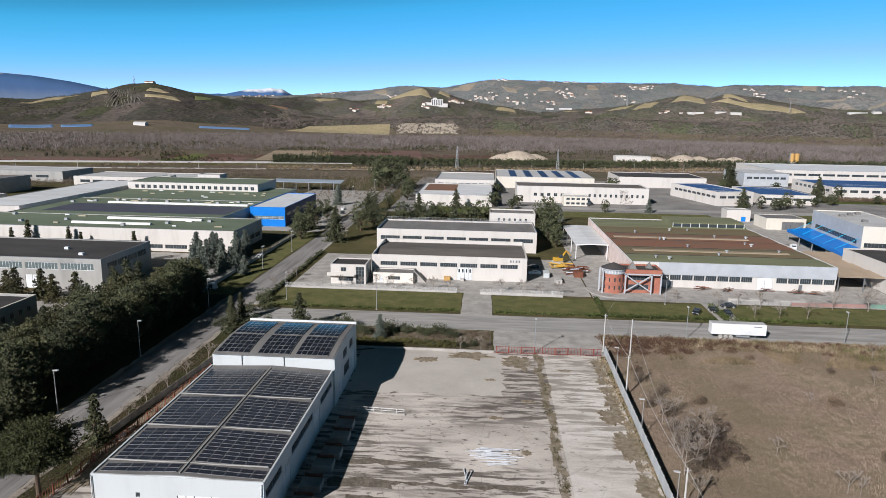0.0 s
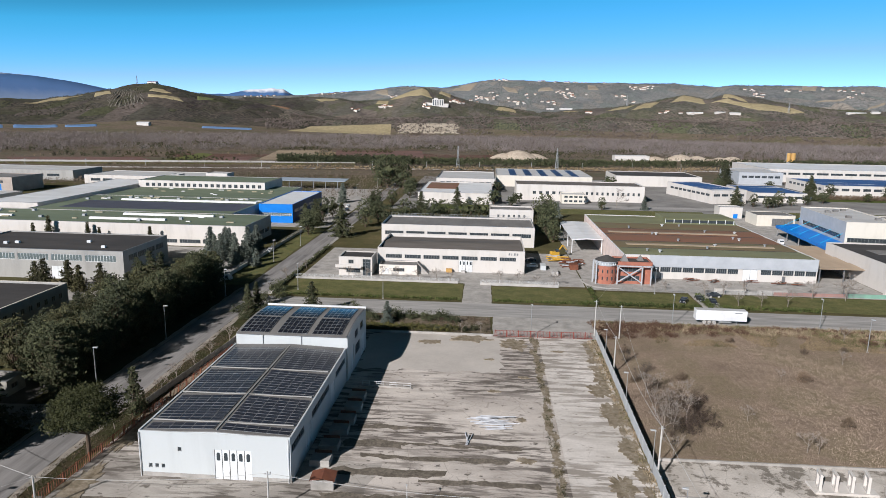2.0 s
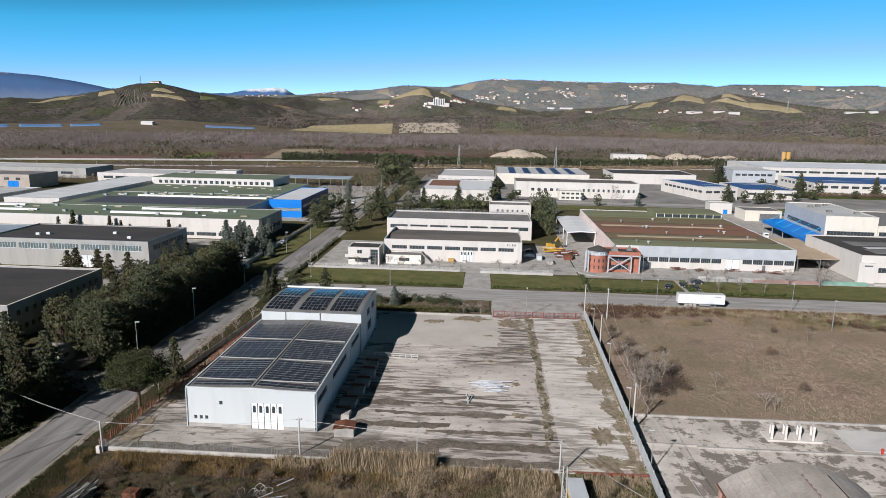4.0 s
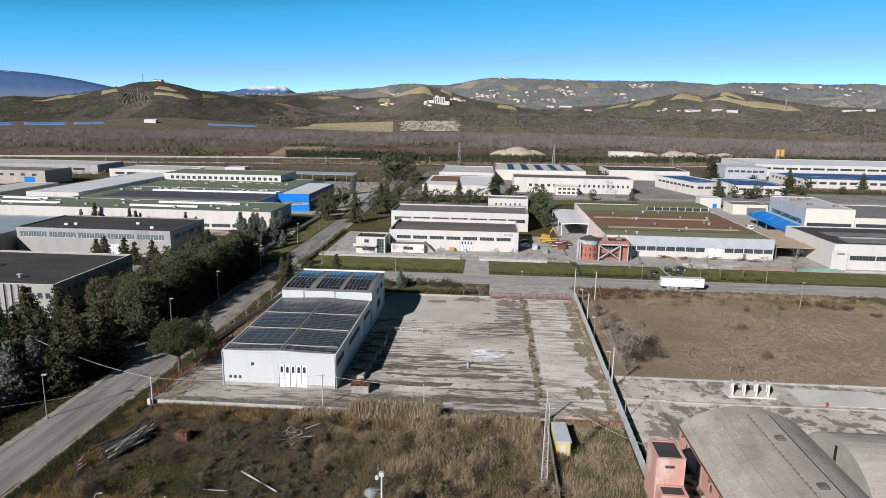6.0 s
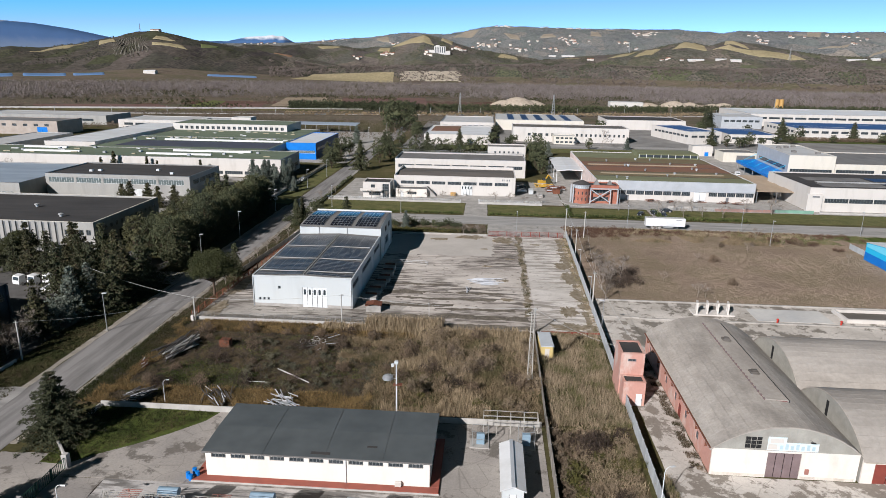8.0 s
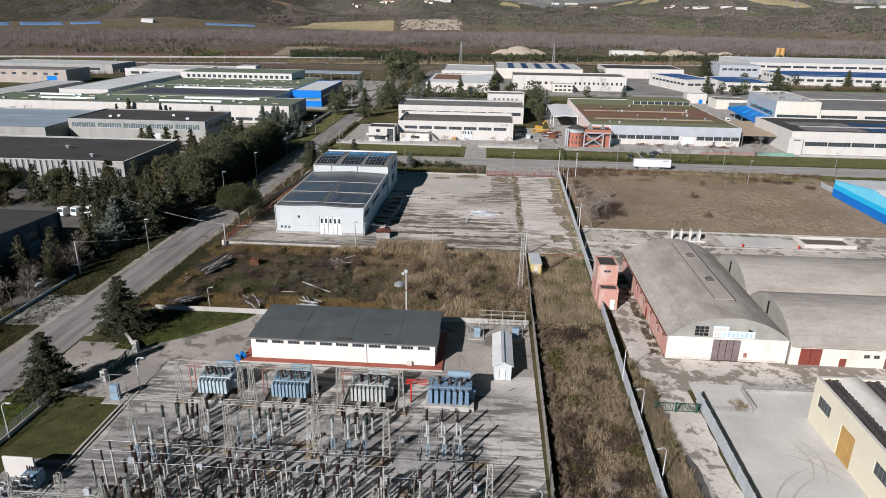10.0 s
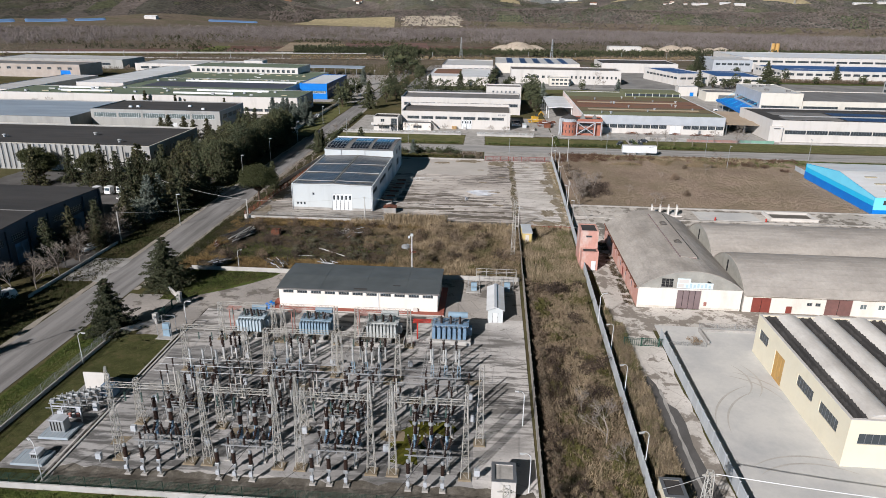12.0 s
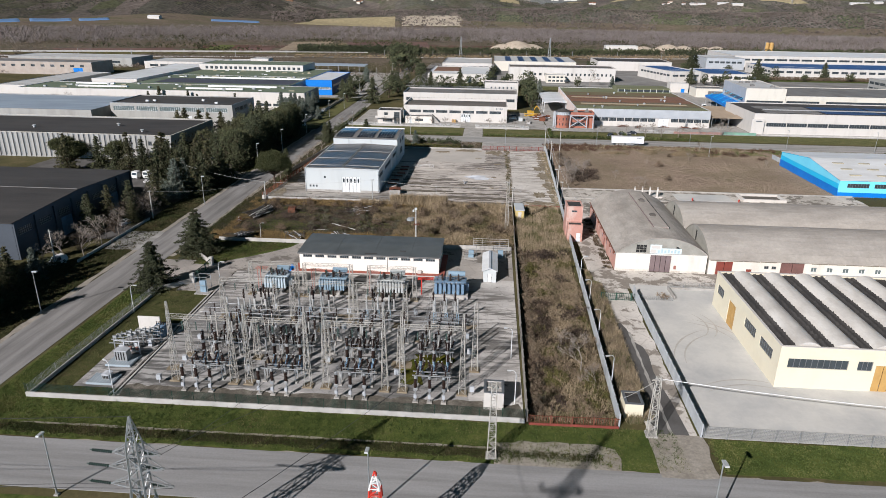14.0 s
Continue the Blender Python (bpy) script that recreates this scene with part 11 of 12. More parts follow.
tufts("weeds", 900, patches(4, 0.0, 6.0), (-34.5, -31, -40, -12), 0.3, 0.9, 0.06, 0.8, M_TUFTGOLD, "golden dry grass along the side road", 23, 9)
tufts("grass_blades", 3500, patches(7, 0.1, 8.0), (-35, 40, -46, -16), 0.15, 0.5, 0.11, 0.8, M_TUFTG, "green grass in the overgrown plot", 24, 6)
M_SAGE = leaf_mat("grey_green_leaves", (0.075, 0.078, 0.052), (0.17, 0.165, 0.115))
plant(lambda: shrub(72, 0.9, 0.9, 22, 18, 0.24, M_SAGE, "low grey-green wormwood clump", slim=0.2), scatter(36, -16, 16, -40, -20, 73, 1.8), 0.7, 1.5, 74)
tufts("weeds", 1500, patches(1.6, 0.05, 3.0), (61.2, 62.9, -57, -20), 0.15, 0.5, 0.09, 0.7, M_TUFTW, "weeds along the pink wall", 25, 6)
plant(lambda: shrub(76, 1.4, 1.3, 26, 26, 0.34, M_TANBUSH, "dry tan tumbleweed bush by a low wall", slim=0.14), [(70.3, -72.3), (62.3, -57.2, 0.5)], 0.98, 1.02, 77)

# ---- far valley ----
def polar(az, r):
    return OX + r * math.sin(radians(az)), OY + r * math.cos(radians(az))


PLAIN_FIELDS = [
    ("tan_field", ((-248, 682), (-187, 702), (-231, 934), (-290, 900)), 0, "bare tan ploughed field"),
    ("vineyard", ((-169, 745), (-57, 780), (-76, 960), (-205, 920)), 1, "reddish brown vineyard in winter"),
    ("green_field", ((-340, 631), (-304, 643), (-337, 768), (-364, 785)), 2, "green winter crop field"),
    ("vineyard", ((-298, 640), (-252, 655), (-270, 742), (-316, 700)), 1, "reddish brown vineyard strip"),
    ("vineyard", ((-490, 592), (-350, 634), (-392, 685), (-531, 637)), 1, "reddish brown vineyard strip"),
    ("tan_field", ((-430, 690), (-370, 700), (-385, 790), (-450, 770)), 3, "brown fallow field"),
]


def on_field(x, y):
    for _, q, _, _ in PLAIN_FIELDS:
        if all((q[i - 3][0] - q[i][0]) * (y - q[i][1]) - (q[i - 3][1] - q[i][1]) * (x - q[i][0]) > 0 for i in range(4)):
            return True
    return False


def plain_field(name, q, material, label, rows=14):
    vs = []
    for i in range(rows + 1):
        for k in range(rows + 1):
            u, v = i / rows, k / rows
            x, y = ((q[0][a] * (1 - u) + q[1][a] * u) * (1 - v) + (q[3][a] * (1 - u) + q[2][a] * u) * v for a in (0, 1))
            wob = 2.5 * noise.noise((x / 20, y / 20, 1.0))
            vs.append((x + wob, y + wob, ground_z(x, y) + 0.4))
    n = rows + 1
    fs = [(i * n + k, (i + 1) * n + k, (i + 1) * n + k + 1, i * n + k + 1) for i in range(rows) for k in range(rows)]
    single(name, fast_mesh(name, vs, fs, material), None, label, "field", kind="structure")


FIELD_MATS = [
    patchy("tan_ploughland", [(0.3, (0.27, 0.21, 0.15)), (0.7, (0.36, 0.29, 0.21))], 0.02, 0.3),
    patchy("vine_rows", [(0.3, (0.13, 0.075, 0.065)), (0.7, (0.22, 0.14, 0.12))], 0.03, 0.5, warp=(0.3, 2, 1)),
    patchy("winter_crop", [(0.3, (0.09, 0.11, 0.035)), (0.7, (0.16, 0.17, 0.06))], 0.03, 0.4),
    patchy("fallow_brown", [(0.3, (0.13, 0.1, 0.075)), (0.7, (0.2, 0.16, 0.115))], 0.03, 0.4),
]
for field_name, corners, kind_of, field_label in PLAIN_FIELDS:
    plain_field(field_name, corners, FIELD_MATS[kind_of], field_label)
def twig_mat(name, a, b, size):
    """Leafless crowns: tones in drifts over the wood, a little different from twig to twig."""
    m, n, l, p = shader(name)
    k = noise_node(n, l, stretched(n, l, 0.5, 1, 0), size, 5, 0.65)
    r = n.new("ShaderNodeNewGeometry").outputs["Random Per Island"]
    c = ramp(n, l, maths(n, l, "ADD", k, maths(n, l, "MULTIPLY", maths(n, l, "SUBTRACT", r, 0.5), 0.16)), [(0.36, a), (0.64, b)])
    l.new(c, p.inputs["Base Color"])
    p.inputs["Roughness"].default_value, p.inputs["Specular IOR Level"].default_value = 0.9, 0.05
    return massed(m)


def crown_wood(name, n, az0, az1, r0, r1, h0, h1, material, label, seed, dens=None, per=15, wide=0.4, slim=0.2):
    """A leafless wood: each tree a rounded spray of fine twigs."""
    rng = np.random.default_rng(seed)
    az = np.radians(rng.uniform(az0, az1, n * 2))
    r = np.sqrt(rng.uniform(r0 * r0, r1 * r1, n * 2))
    x, y = OX + r * np.sin(az), OY + r * np.cos(az)
    if dens is not None:
        ok = dens(x, y)
        x, y = x[ok], y[ok]
    x, y = x[:n], y[:n]
    h = h0 + (h1 - h0) * rng.random(len(x)) ** 1.4
    c = np.repeat(np.stack([x, y, h * 0.5], 1), per, 0)
    s = np.repeat(h, per)
    k = len(s)
    d = rng.normal(size=(k, 3))
    d /= np.linalg.norm(d, axis=1)[:, None]
    d *= (rng.random(k) ** 0.5)[:, None]
    q = c + d * np.stack([s * wide, s * wide, s * 0.44], 1)
    a = d * 0.7 + rng.normal(size=(k, 3)) * 0.3 + np.array([0, 0, 0.75])
    a /= np.linalg.norm(a, axis=1)[:, None]
    b = np.cross(a, rng.normal(size=(k, 3)))
    b /= np.linalg.norm(b, axis=1)[:, None] + 1e-9
    ln = (s * rng.uniform(0.2, 0.45, k))[:, None]
    v = np.stack([q - a * ln / 2, q + b * ln * slim / 2, q + a * ln / 2, q - b * ln * slim / 2], 1).reshape(-1, 3)
    v[:, 2] = np.maximum(v[:, 2], 0.05)
    single(name, fast_mesh(name, v, np.arange(4 * k).reshape(-1, 4), material), None, label, "wood", kind="stuff")


def drifts(sx, sy, seed, cut, far=None):
    """Where broad noise over the plain is above cut, off the fields."""
    def inside(x, y):
        return np.array([noise.noise((a / sx, b / sy, seed)) > cut and not on_field(a, b) for a, b in zip(x, y)])
    return inside


M_POPLAR = twig_mat("grey_poplar_twigs", (0.115, 0.097, 0.09), (0.2, 0.174, 0.165), 0.016)
M_SCRUBTWIG = twig_mat("brown_scrub_twigs", (0.085, 0.07, 0.052), (0.175, 0.14, 0.11), 0.03)
M_REEDFAR = twig_mat("far_reed", (0.2, 0.15, 0.09), (0.34, 0.26, 0.165), 0.05)
M_PLAINGREEN = massed(leaf_mat("plain_evergreen_leaves", (0.04, 0.044, 0.025), (0.08, 0.082, 0.048)))
crown_wood("poplar_wood", 13500, -47, 43, 1010, 1690, 5, 14, M_POPLAR, "wide belt of leafless grey poplars on the river plain", 1, drifts(190, 70, 4.0, -0.3), 20, 0.42, 0.13)
crown_wood("poplar_wood", 3600, -50, -19, 1560, 1760, 4, 10, M_POPLAR, "leafless grey trees below the hill", 31, drifts(120, 60, 7.0, -0.2), 18, 0.42, 0.16)
crown_wood("poplar_wood", 6500, -5, 44, 1600, 1900, 4, 10, M_POPLAR, "leafless grey trees below the far ridges", 32, drifts(120, 60, 2.0, -0.3), 18, 0.42, 0.16)
crown_wood("scrub", 9000, -52, 46, 700, 1150, 1.5, 5.5, M_SCRUBTWIG, "brown scrub on the river plain", 2, drifts(150, 45, 9.0, 0.0), 12, 0.6, 0.28)
crown_wood("scrub", 4200, -52, -12, 560, 760, 1.5, 4.5, M_SCRUBTWIG, "brown scrub beside the raised road", 33, drifts(90, 30, 3.0, 0.0), 12, 0.6, 0.28)
crown_wood("scrub", 4200, -50, 44, 1690, 1960, 2, 5, M_SCRUBTWIG, "scrub at the foot of the hills", 3, lambda x, y: ~((np.degrees(np.arctan2(x - OX, y - OY)) > -19) & (np.degrees(np.arctan2(x - OX, y - OY)) < -3) & (np.hypot(x - OX, y - OY) < 1885) & (np.hypot(x - OX, y - OY) > 1715)), 12, 0.6, 0.28)
crown_wood("evergreen_scrub", 2600, -47, 43, 880, 1250, 3, 8, M_PLAINGREEN, "dark evergreens among the leafless trees", 34, drifts(130, 40, 12.0, 0.2), 14, 0.5, 0.5)
crown_wood("reed_band", 1800, -47, 43, 760, 1080, 2, 4, M_REEDFAR, "tufts of pale canes on the plain", 35, drifts(60, 25, 15.0, 0.34), 10, 0.7, 0.25)


def line_wood(name, p, q, n, h, depth, leaf, material, label, seed):
    rng = np.random.default_rng(seed)
    t = rng.random(n)
    px, py = p[0] + (q[0] - p[0]) * t, p[1] + (q[1] - p[1]) * t + rng.uniform(-depth, depth, n)
    top = h * (0.75 + 0.35 * rng.random(n))
    cs = np.stack([px, py, top * rng.uniform(0.15, 0.9, n)], 1)
    v, f = leaf_cloud(cs, np.full(n, h * 0.16), 14, leaf, rng, 0.0)
    v[:, 2] = np.maximum(v[:, 2], 0.05)
    single(name, fast_mesh(name, v, f, material), None, label, "hedge", kind="stuff")


line_wood("windbreak", (-205, 628), (-58, 650), 1600, 12, 2.5, 1.5, M_OAK, "dark evergreen windbreak beyond the halls", 1)
line_wood("windbreak", (-58, 655), (250, 700), 1900, 9.5, 3, 1.5, M_OAK, "dark evergreen windbreak beyond the halls", 2)
line_wood("windbreak", (265, 730), (700, 830), 1300, 9, 4, 1.6, M_OAK, "dark evergreen windbreak near the quarry", 3)
line_wood("windbreak", (-100, 585), (60, 610), 160, 5, 4, 1.1, M_OAK, "row of dark shrubs beyond the halls", 4)
line_wood("reed_band", (-190, 560), (250, 640), 900, 4.5, 5, 1.2, M_REEDFAR, "band of straw-coloured canes", 5)
line_wood("reed_band", (60, 600), (420, 700), 600, 4.5, 5, 1.2, M_REEDFAR, "band of straw-coloured canes", 6)
for i, (x, y, h) in enumerate(((-300, 640, 6), (-380, 700, 7), (-250, 900, 8), (-420, 960, 9), (-150, 880, 7), (-60, 1000, 8), (120, 900, 8), (220, 960, 9), (-520, 900, 8))):
    line_wood("far_copse", (x - 40, y), (x + 40, y + 10), 90, h, 10, 1.6, M_CEDARO, "dark evergreen copse on the plain", 20 + i)


def plot(name, corners, material, label, z=0.25):
    single(name, Mesh().slab(corners, 0.01, z), material, label, "field", kind="structure")


M_TAN = patchy("tan_stubble", [(0.35, (0.3, 0.22, 0.13)), (0.65, (0.36, 0.27, 0.17))], 0.02, 0.3)
M_PLOUGH = patchy("ploughed_red_earth", [(0.35, (0.1, 0.055, 0.042)), (0.65, (0.15, 0.085, 0.065))], 0.02, 0.3, warp=(1, 4, 1))
M_SAND = patchy("pale_sand", [(0.3, (0.4, 0.33, 0.26)), (0.7, (0.56, 0.48, 0.39))], 0.03, 0.3)
plot("tan_field", [(-245, 735), (-130, 750), (-120, 870), (-205, 880)], M_TAN, "tan stubble field on the plain")
plot("ploughed_field", [(-115, 760), (40, 775), (60, 880), (-100, 870)], M_PLOUGH, "red-brown ploughed field")
plot("ploughed_field", [(-420, 690), (-260, 730), (-235, 800), (-430, 760)], M_PLOUGH, "red-brown ploughed field")
plot("tan_field", [(-560, 1580), (-150, 1640), (-150, 1795), (-520, 1720)], M_TAN, "wide tan field before the hills", 0.6)
for x, y, r, h in ((70, 822, 30, 11), (50, 815, 20, 7), (92, 832, 20, 6.5), (300, 860, 22, 8), (325, 868, 18, 6), (262, 850, 16, 5), (380, 885, 16, 5), (360, 878, 12, 4)):
    m = Mesh().lathe(x, y, [(r, 0.0), (r * 0.7, h * 0.45), (r * 0.35, h * 0.85), (r * 0.08, h)], 14)
    single("sand_heap", m, M_SAND, "pale heap of quarried sand", "sand heap", "sand heaps")
sheet("quarry_floor", wobble(240, 420, 835, 900, 12, 5, 71), 0.12, M_SAND, "pale sandy quarry floor", "ground")
ob = thing("silo_plant", 430, 830, 0, 0, "tall ochre twin silo of the quarry", "silo")
for i in range(2):
    part("silo", Mesh().lathe(4 + 6.2 * i, 0, [(2.9, 2.5), (2.9, 13), (2.5, 14.2), (0.4, 14.6)], 16), M_OCHRE, ob)
part("frame", Mesh().box(-1, 13, -3.4, 3.4, 0, 3.0).box(1, 2, -1, 1, 3, 15), M_STEEL, ob)
building("quarry_shed", "pale quarry shed with a white roof", 200, 246, 815, 835, 7, M_WHITE, M_ROOFWHITE, {}, parapet=0.2)

# raised road and railway on the left
emb = thing("motorway", 0, 0, 0, 0, "raised road with pale guard rails", "road", kind="structure")
pts = [(-900, 430), (-466, 560), (-204, 624), (-120, 640)]
for i, ((x0, y0), (x1, y1)) in enumerate(zip(pts, pts[1:])):
    d = Vector((x1 - x0, y1 - y0, 0))
    nn = Vector((-d.y, d.x, 0)).normalized()
    for off, w, z0, z1, mm, pn in ((0, 14, 0, 2.1, M_SCRUB, "embankment"), (0, 12, 2.1, 2.2, M_ASPHALTX, "carriageway"), (-6.2, 0.25, 2.2, 3.1, M_KERB, "guard_rail"), (6.2, 0.25, 2.2, 3.2, M_KERB, "guard_rail")):
        c = nn * off
        h = nn * w / 2
        part(pn, Mesh().slab([(x0 + c.x - h.x, y0 + c.y - h.y), (x1 + c.x - h.x, y1 + c.y - h.y), (x1 + c.x + h.x, y1 + c.y + h.y), (x0 + c.x + h.x, y0 + c.y + h.y)], z0, z1), mm, emb)
rails = thing("railway", 0, 0, 0, 0, "distant railway track with a pale ballast bed", "railway", kind="structure")
part("ballast", Mesh().slab([(-700, 468), (460, 690), (460, 696), (-700, 474)], 0.0, 0.7), M_KERB, rails)
for i in range(16):
    x = -420 + 55 * i
    y = 468 + (x + 700) * 222 / 1160 - 2
    ob = thing("catenary_mast", x, y, 0, 0, "thin grey railway mast", "mast", "railway masts")
    part("pole", Mesh().beam((0, 0, 0), (0, 0, 8.5), 0.3), M_STEEL, ob)
    part("arm", Mesh().beam((0, 0, 7.5), (0, 3.4, 7.8), 0.14), M_STEEL, ob)

M_PVFIELD = mat("far_solar_glass", (0.1, 0.19, 0.36), (0.16, 0.27, 0.44), 0.4, big=0.02, streak=(0.2, 3, 1), grain=0.2)
# houses on the hills
M_TILE = mat("terracotta_roof", (0.28, 0.13, 0.08), rough=0.85, big=0.5, grain=0.3)


def farm_house(w, d, h, wall):
    ob = thing("farm_house", 0, 0, 0, 0, "distant pale house with a terracotta roof", "house", "hill houses")
    part("wall", Mesh().box(0, w, 0, d, -4, h), wall, ob)
    part("roof", Mesh().extrude([(-0.4, h), (d / 2, h + 2.2), (d + 0.4, h)], "x", -0.4, w + 0.4), M_TILE, ob)
    return ob


q = random.Random(77)
kinds = [farm_house(11, 8, 5, M_WHITE), farm_house(13, 9, 6, M_CREAMPALE), farm_house(8, 7, 4.5, M_CREAMOLD)]
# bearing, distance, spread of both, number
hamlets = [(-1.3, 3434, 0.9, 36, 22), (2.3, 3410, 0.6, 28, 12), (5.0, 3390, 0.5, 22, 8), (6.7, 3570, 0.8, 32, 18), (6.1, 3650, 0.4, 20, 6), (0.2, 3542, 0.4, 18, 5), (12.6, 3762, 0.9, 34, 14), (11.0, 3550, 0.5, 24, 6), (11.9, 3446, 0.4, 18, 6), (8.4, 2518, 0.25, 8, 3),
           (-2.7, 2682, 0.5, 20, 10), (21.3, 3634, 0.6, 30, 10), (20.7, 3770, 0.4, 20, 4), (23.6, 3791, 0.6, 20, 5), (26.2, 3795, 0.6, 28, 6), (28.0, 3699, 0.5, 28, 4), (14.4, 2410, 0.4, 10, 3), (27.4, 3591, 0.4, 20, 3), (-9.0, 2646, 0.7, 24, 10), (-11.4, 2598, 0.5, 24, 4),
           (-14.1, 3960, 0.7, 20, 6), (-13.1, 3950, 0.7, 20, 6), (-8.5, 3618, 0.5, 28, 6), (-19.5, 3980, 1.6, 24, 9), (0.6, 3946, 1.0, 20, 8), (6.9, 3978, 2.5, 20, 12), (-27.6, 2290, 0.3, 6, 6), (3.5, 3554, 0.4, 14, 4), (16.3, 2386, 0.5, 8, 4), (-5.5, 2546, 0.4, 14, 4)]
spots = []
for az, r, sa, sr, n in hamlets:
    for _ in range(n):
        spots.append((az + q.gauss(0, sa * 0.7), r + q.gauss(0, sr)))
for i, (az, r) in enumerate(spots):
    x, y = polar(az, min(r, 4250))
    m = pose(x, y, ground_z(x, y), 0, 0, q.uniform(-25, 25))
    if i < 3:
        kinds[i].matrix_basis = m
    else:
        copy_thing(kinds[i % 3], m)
for az, r, w in ((16.3, 2386, 52), (18.4, 2386, 40), (19.5, 2370, 34), (27.5, 2567, 60), (29.0, 2599, 26), (4.9, 3230, 36), (6.0, 3226, 60), (-28.9, 1783, 30)):
    x, y = polar(az, r)
    ob = thing("farm_shed", x, y, ground_z(x, y), 0, "long white shed on the hillside", "shed", "hill sheds")
    part("wall", Mesh().box(0, w, 0, 14, -4, 6), M_WHITE, ob)
    part("roof", Mesh().extrude([(-0.5, 6), (7, 8.4), (14.5, 6)], "x", -0.5, w + 0.5), M_ROOFWHITE, ob)
x, y = polar(-4.9, 2554)
ob = thing("hillside_block", x, y, ground_z(x, y), 0, "tall white apartment block on the hillside", "building")
part("wall", Mesh().box(0, 44, 0, 16, -6, 24).box(6, 20, 2, 14, 24, 29), M_WHITE, ob)
part("low_wing", Mesh().box(-26, -0.1, 2, 18, -6, 11).box(44.1, 62, 2, 18, -6, 8), M_WHITE, ob)
for k in range(6):
    part("window_strip", Mesh().box(3 + 7 * k, 6.2 + 7 * k, -0.15, -0.02, 1, 22), M_GLASS, ob)
for az, r in ((-11.3, 1820), (-8.6, 1812), (-25.5, 1690)):
    x, y = polar(az, r)
    building("valley_farm", "pale farm building on the river plain", x, x + 22, y, y + 12, 7, M_CREAMPALE, M_TILE, {}, parapet=0.2)
for az, r, h in ((-28.6, 2310, 26), (11.5, 2650, 42), (23.6, 2500, 42), (-2.6, 700, 24), (6.1, 690, 24)):
    x, y = polar(az, r)
    ob = thing("far_mast", x, y, ground_z(x, y), 0, "thin distant lattice mast", "mast", "far masts")
    lattice(ob, h, h * 0.14, 0.4, 6, 0.35, 0.2, M_STEEL)


def clay_scar(name, az0, az1, r0, r1, material, label, seed, lift=1.5, depth=5.0):
    """Bare eroded clay on a slope."""
    na, nr = 46, 40
    vs, fs = [], []
    for i in range(na):
        for k in range(nr):
            az, r = az0 + (az1 - az0) * i / (na - 1), r0 + (r1 - r0) * k / (nr - 1)
            x, y = polar(az, r)
            edge = min(i, na - 1 - i, k, nr - 1 - k) / 6.0
            run = (i - 30) * (0.2 + 0.26 * k / nr) + 1.2 * noise.noise((k * 0.06, seed, i * 0.07))
            rib = abs((run + 0.35 * noise.noise((i * 0.3, k * 0.2, seed))) % 1.0 - 0.5) * 2
            gully = (0.35 - rib) * depth * (0.5 + 0.9 * noise.noise((i * 0.11, 3.0, seed)) + 0.5)
            vs.append((x, y, ground_z(x, y) + min(edge, 1.0) * (lift + gully) - (3.0 if edge < noise.noise((i * 0.2, k * 0.2, seed)) * 0.8 + 0.3 else 0)))
    for i in range(na - 1):
        fs += [(i * nr + k, i * nr + k + 1, (i + 1) * nr + k + 1, (i + 1) * nr + k) for k in range(nr - 1)]
    single(name, fast_mesh(name, vs, np.array(fs)[:, ::-1], material), None, label, "cliff", kind="structure")


M_BANK = patchy("sandy_bank_earth", [(0.3, (0.33, 0.285, 0.225)), (0.7, (0.46, 0.4, 0.32))], 0.03, 0.3)
M_CLAY = patchy("grey_clay", [(0.3, (0.1, 0.095, 0.075)), (0.5, (0.155, 0.142, 0.12)), (0.7, (0.23, 0.212, 0.185))], 0.03, 0.2)
clay_scar("clay_gully", -30.9, -28.1, 1985, 2200, M_CLAY, "eroded pale clay gullies on the hill", 3.0, 0.0, 8.0)
clay_scar("sand_bank", -8.0, -2.4, 1800, 1885, M_BANK, "pale sandy bank at the foot of the hills", 8.0, 2.6, 1.2)
crown_wood("scrub", 2600, -34, -3, 420, 620, 1.5, 4.5, M_SCRUBTWIG, "brown scrub behind the left halls", 5, None, 12, 0.6, 0.28)


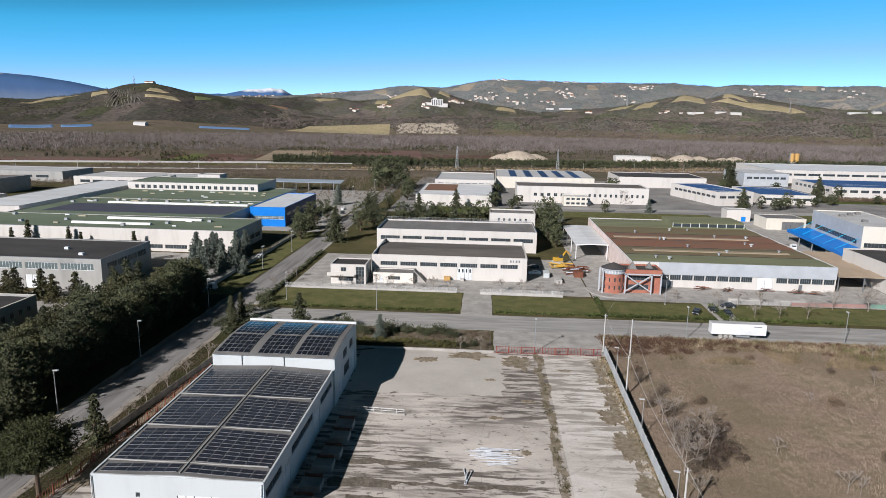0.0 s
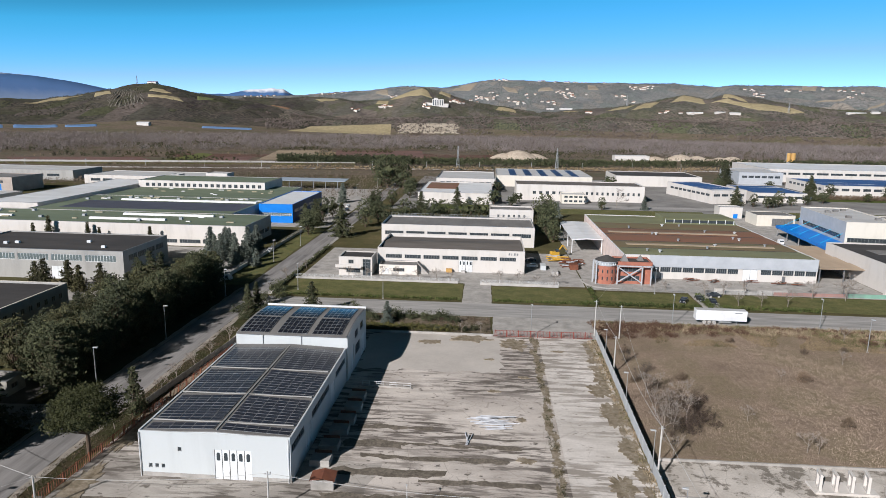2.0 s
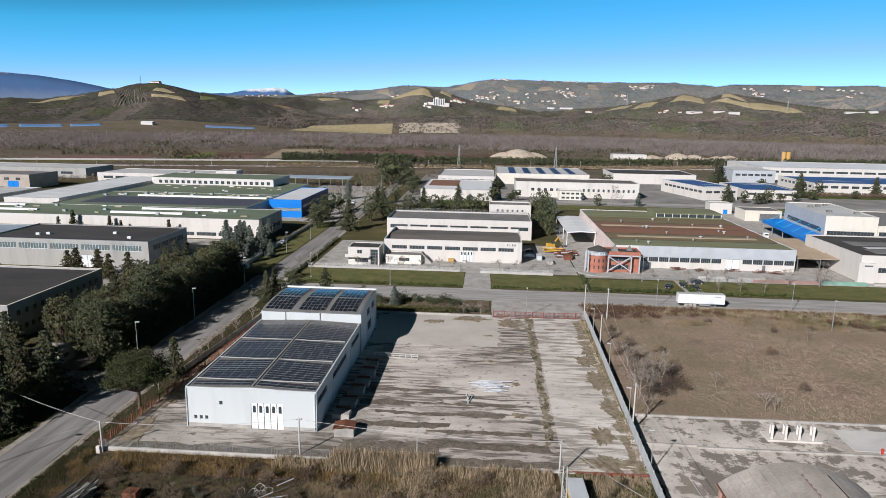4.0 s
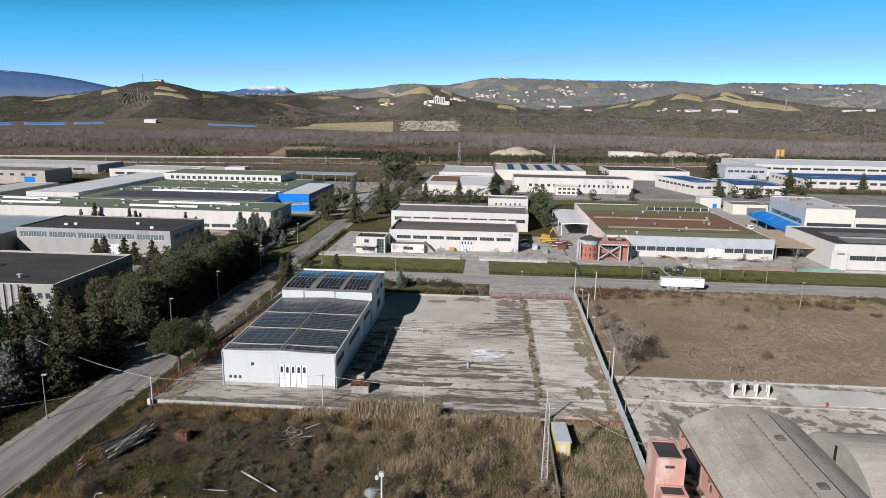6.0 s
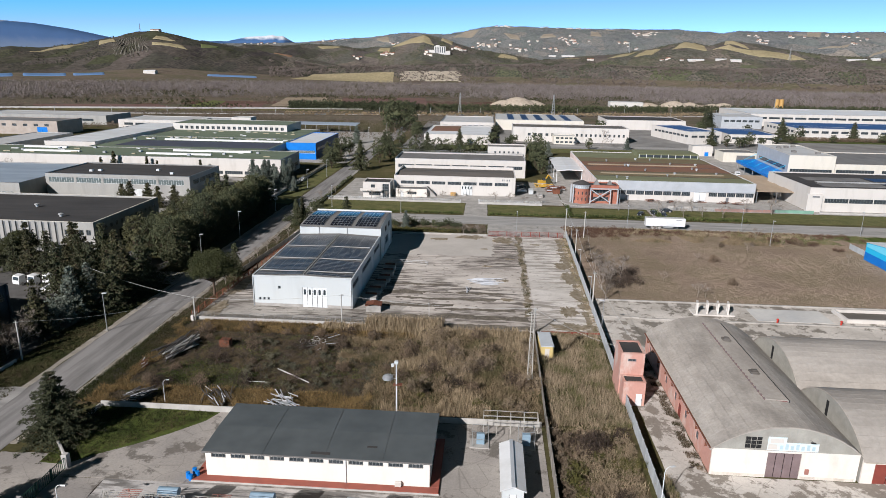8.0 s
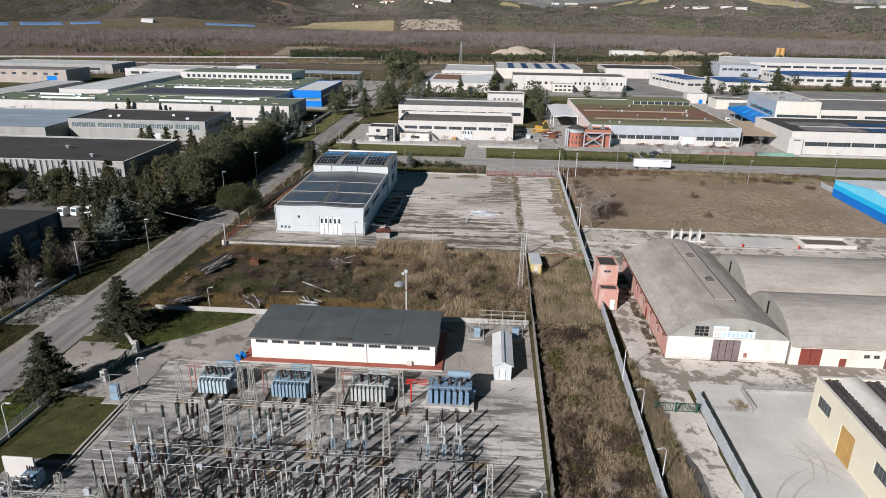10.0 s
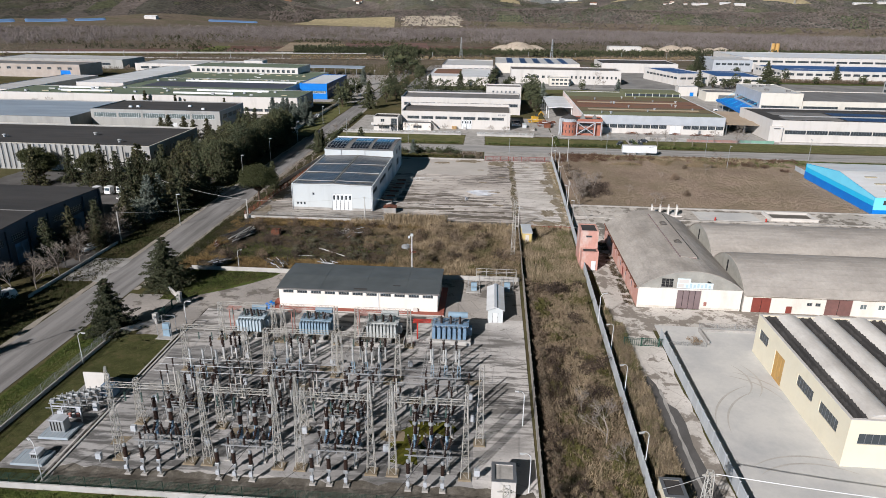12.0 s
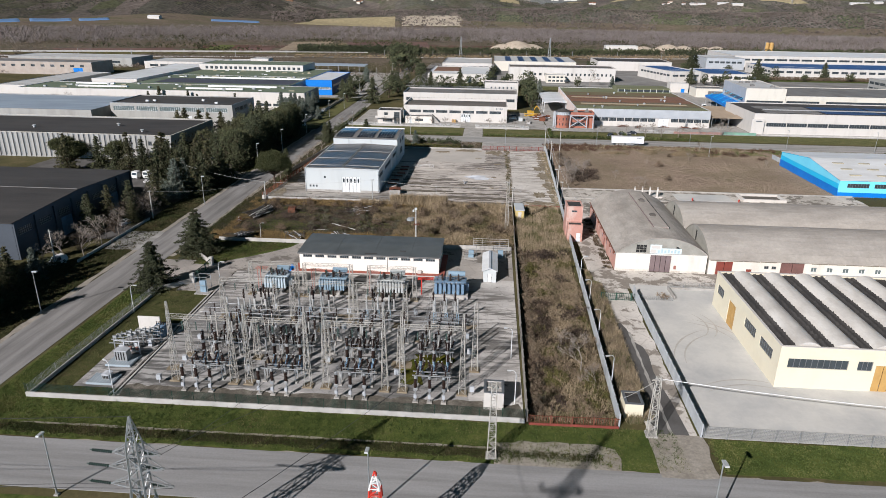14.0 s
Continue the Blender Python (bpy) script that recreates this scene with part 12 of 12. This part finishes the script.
# fields and groves on the slopes: corners as bearing and distance
SLOPE_FIELDS = [
    ("t", (14.7, 2524), (17.7, 2539), (17.4, 2619), (15.8, 2690)), ("t", (17.8, 2539), (21.5, 2450), (21.0, 2504), (18.4, 2574)), ("t", (21.4, 2450), (25, 2525), (23.9, 2565), (20.2, 2509)),
    ("t", (18.7, 2594), (20.8, 2519), (20.2, 2604), (18.8, 2690)), ("p", (24.3, 3777), (25.2, 3772), (25.3, 4000), (24.2, 4000)), ("p", (25.1, 3519), (27.1, 3539), (27.3, 3604), (25.4, 3539)),
    ("p", (28.4, 3370), (29.7, 3489), (29.7, 3539), (28.7, 3435)), ("p", (-3.4, 3752), (-1.6, 3682), (-0.8, 3944), (-2.4, 3960)), ("p", (1.6, 3602), (2.5, 3587), (2.2, 3696), (0.9, 3736)),
    ("p", (4, 3652), (5.5, 3672), (5.1, 3766), (4.3, 3756)), ("p", (8.2, 3677), (9.2, 3672), (8.9, 3835), (8.2, 3855)), ("t", (9.7, 2555), (11.4, 2544), (12.4, 2639), (11.0, 2640)),
    ("t", (11.8, 2495), (13.5, 2514), (14.1, 2599), (12.9, 2634)), ("t", (0.5, 2720), (2.4, 2710), (2.3, 2790), (0.8, 2800)), ("t", (6.3, 2600), (7.6, 2590), (7.1, 2650), (6.3, 2650)),
    ("o", (-18.5, 2230), (-17.0, 2190), (-16.7, 2500), (-18.6, 2500)), ("t", (-14.4, 2679), (-12.8, 2739), (-13.1, 2819), (-14.9, 2739)), ("t", (-8.7, 2764), (-4.7, 2624), (-5.4, 2793), (-6.9, 2880)),
    ("t", (-4.4, 2768), (-3.3, 2739), (-3.2, 2860), (-4.1, 2838)), ("t", (-9.8, 2699), (-8.7, 2689), (-8.6, 2744), (-9.5, 2784)), ("p", (-9.8, 3737), (-8.6, 3643), (-8.7, 3857), (-9.7, 3860)),
    ("t", (-31.7, 2160), (-30.4, 2160), (-30.5, 2249), (-31.6, 2280)), ("t", (-27.9, 2124), (-26.0, 2115), (-26.7, 2164), (-27.5, 2174)), ("g", (-24.3, 2090), (-23.0, 2115), (-22.7, 2160), (-24.3, 2140)),
    ("t", (-28.0, 2065), (-25.2, 2035), (-25.5, 2070), (-28.0, 2090)), ("t", (-36.5, 2130), (-33.5, 2200), (-32.2, 2270), (-34.5, 2230)),
    ("t", (-17.8, 1765), (-8.2, 1775), (-8.2, 1885), (-15.5, 1875)),
    ("s", (-42, 1770), (-37.6, 1780), (-37.6, 1835), (-42, 1830)), ("s", (-37.2, 1780), (-34.2, 1785), (-34.2, 1830), (-37.2, 1832)), ("s", (-33.9, 1785), (-31.6, 1785), (-31.6, 1815), (-33.9, 1822)), ("s", (-24.2, 1760), (-20.0, 1765), (-20.0, 1795), (-24.2, 1790)),
]
M_TANHILL = patchy("tan_hill_field", [(0.35, (0.29, 0.245, 0.145)), (0.65, (0.36, 0.3, 0.185))], 0.01, 0.12)
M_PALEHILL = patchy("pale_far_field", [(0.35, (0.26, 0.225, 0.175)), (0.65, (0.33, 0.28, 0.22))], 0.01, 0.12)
M_ORANGEHILL = patchy("orange_earth_field", [(0.35, (0.24, 0.14, 0.085)), (0.65, (0.3, 0.18, 0.115))], 0.01, 0.12)
M_GREENHILL = patchy("green_hill_field", [(0.35, (0.12, 0.145, 0.055)), (0.65, (0.15, 0.165, 0.075))], 0.01, 0.12)
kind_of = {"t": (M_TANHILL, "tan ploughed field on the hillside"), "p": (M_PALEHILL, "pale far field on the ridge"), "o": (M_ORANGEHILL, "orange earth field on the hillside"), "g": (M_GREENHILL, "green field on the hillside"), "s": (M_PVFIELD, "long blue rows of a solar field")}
for k, a, b, c, d in SLOPE_FIELDS:
    n, m = 18, 12
    u, w = np.meshgrid(np.linspace(0, 1, n), np.linspace(0, 1, m), indexing="ij")
    az = a[0] * (1 - u) * (1 - w) + b[0] * u * (1 - w) + c[0] * u * w + d[0] * (1 - u) * w
    r = a[1] * (1 - u) * (1 - w) + b[1] * u * (1 - w) + c[1] * u * w + d[1] * (1 - u) * w
    x, y = OX + r * np.sin(np.radians(az)), OY + r * np.cos(np.radians(az))
    z = hill_height(az, r, x, y) + 1.6
    rim = (u == 0) | (u == 1) | (w == 0) | (w == 1)
    z[rim] -= 3.5
    idx = np.arange(n * m).reshape(n, m)
    me = fast_mesh("hill_field", np.stack([x, y, z], -1).reshape(-1, 3), np.stack([idx[:-1, :-1], idx[1:, :-1], idx[1:, 1:], idx[:-1, 1:]], -1).reshape(-1, 4), kind_of[k][0])
    me.polygons.foreach_set("use_smooth", np.ones(len(me.polygons), bool))
    single("hill_field", me, None, kind_of[k][1], "field", kind="structure")


def in_fields(az, r):
    hit = np.zeros(len(az), bool)
    for k, *q in SLOPE_FIELDS:
        side = np.ones(len(az), bool)
        for (a0, r0), (a1, r1) in zip(q, q[1:] + q[:1]):
            side &= (a1 - a0) * (r - r0) - (r1 - r0) * (az - a0) > 0
        hit |= side
    return hit


def hill_trees(name, n, az0, az1, r0, r1, size, material, label, seed, scale, cut, leaves=5):
    """Groves and single trees on the slopes, a few broad leaf masses each."""
    rng = np.random.default_rng(seed)
    az, r = rng.uniform(az0, az1, n), np.sqrt(rng.uniform(r0 * r0, r1 * r1, n))
    x, y = OX + r * np.sin(np.radians(az)), OY + r * np.cos(np.radians(az))
    keep = ~in_fields(az, r) & np.array([noise.fractal((p / scale, q / scale * 0.6, seed), 0.8, 2.1, 4) > cut for p, q in zip(x, y)])
    az, r, x, y = az[keep], r[keep], x[keep], y[keep]
    z = hill_height(az, r, x, y)
    s = size * rng.uniform(0.6, 1.3, len(x))
    v, f = leaf_cloud(np.stack([x, y, z + s * 0.4], 1), s * 0.55, leaves, size * 0.55, rng, 0.25)
    single(name, fast_mesh(name, v, f, material), None, label, "trees", kind="stuff")


M_GROVE = massed(leaf_mat("olive_grove_leaves", (0.055, 0.058, 0.038), (0.095, 0.1, 0.066)))
# Far groves are greyed and blued to stand for haze.
M_GROVEFAR = massed(leaf_mat("hazed_far_grove_leaves", (0.1, 0.112, 0.114), (0.15, 0.16, 0.158)))
M_HILLTWIG = twig_mat("hill_scrub_twigs", (0.1, 0.082, 0.07), (0.17, 0.142, 0.125), 0.02)
hill_trees("hill_grove", 26000, -42, 42, 1960, 3100, 4.6, M_GROVE, "dark groves and hedges on the near hills", 1, 230, 0.06, 6)
hill_trees("hill_grove", 2200, -42, 42, 1960, 3100, 4, M_GROVE, "scattered trees on the near slopes", 4, 90, -0.6)
hill_trees("hill_grove", 20000, -40, 42, 3150, 4300, 6, M_GROVEFAR, "groves on the far ridges, greyed for haze", 2, 260, 0.0)
hill_trees("hill_scrub", 9000, -19, 42, 1800, 2120, 6.5, M_HILLTWIG, "brown scrub and leafless trees on the terrace edge", 3, 120, -0.15, 9)
hill_trees("hill_scrub", 3600, -19, 42, 1800, 2080, 4.6, M_GROVE, "dark green scrub on the terrace edge", 6, 100, 0.0, 6)
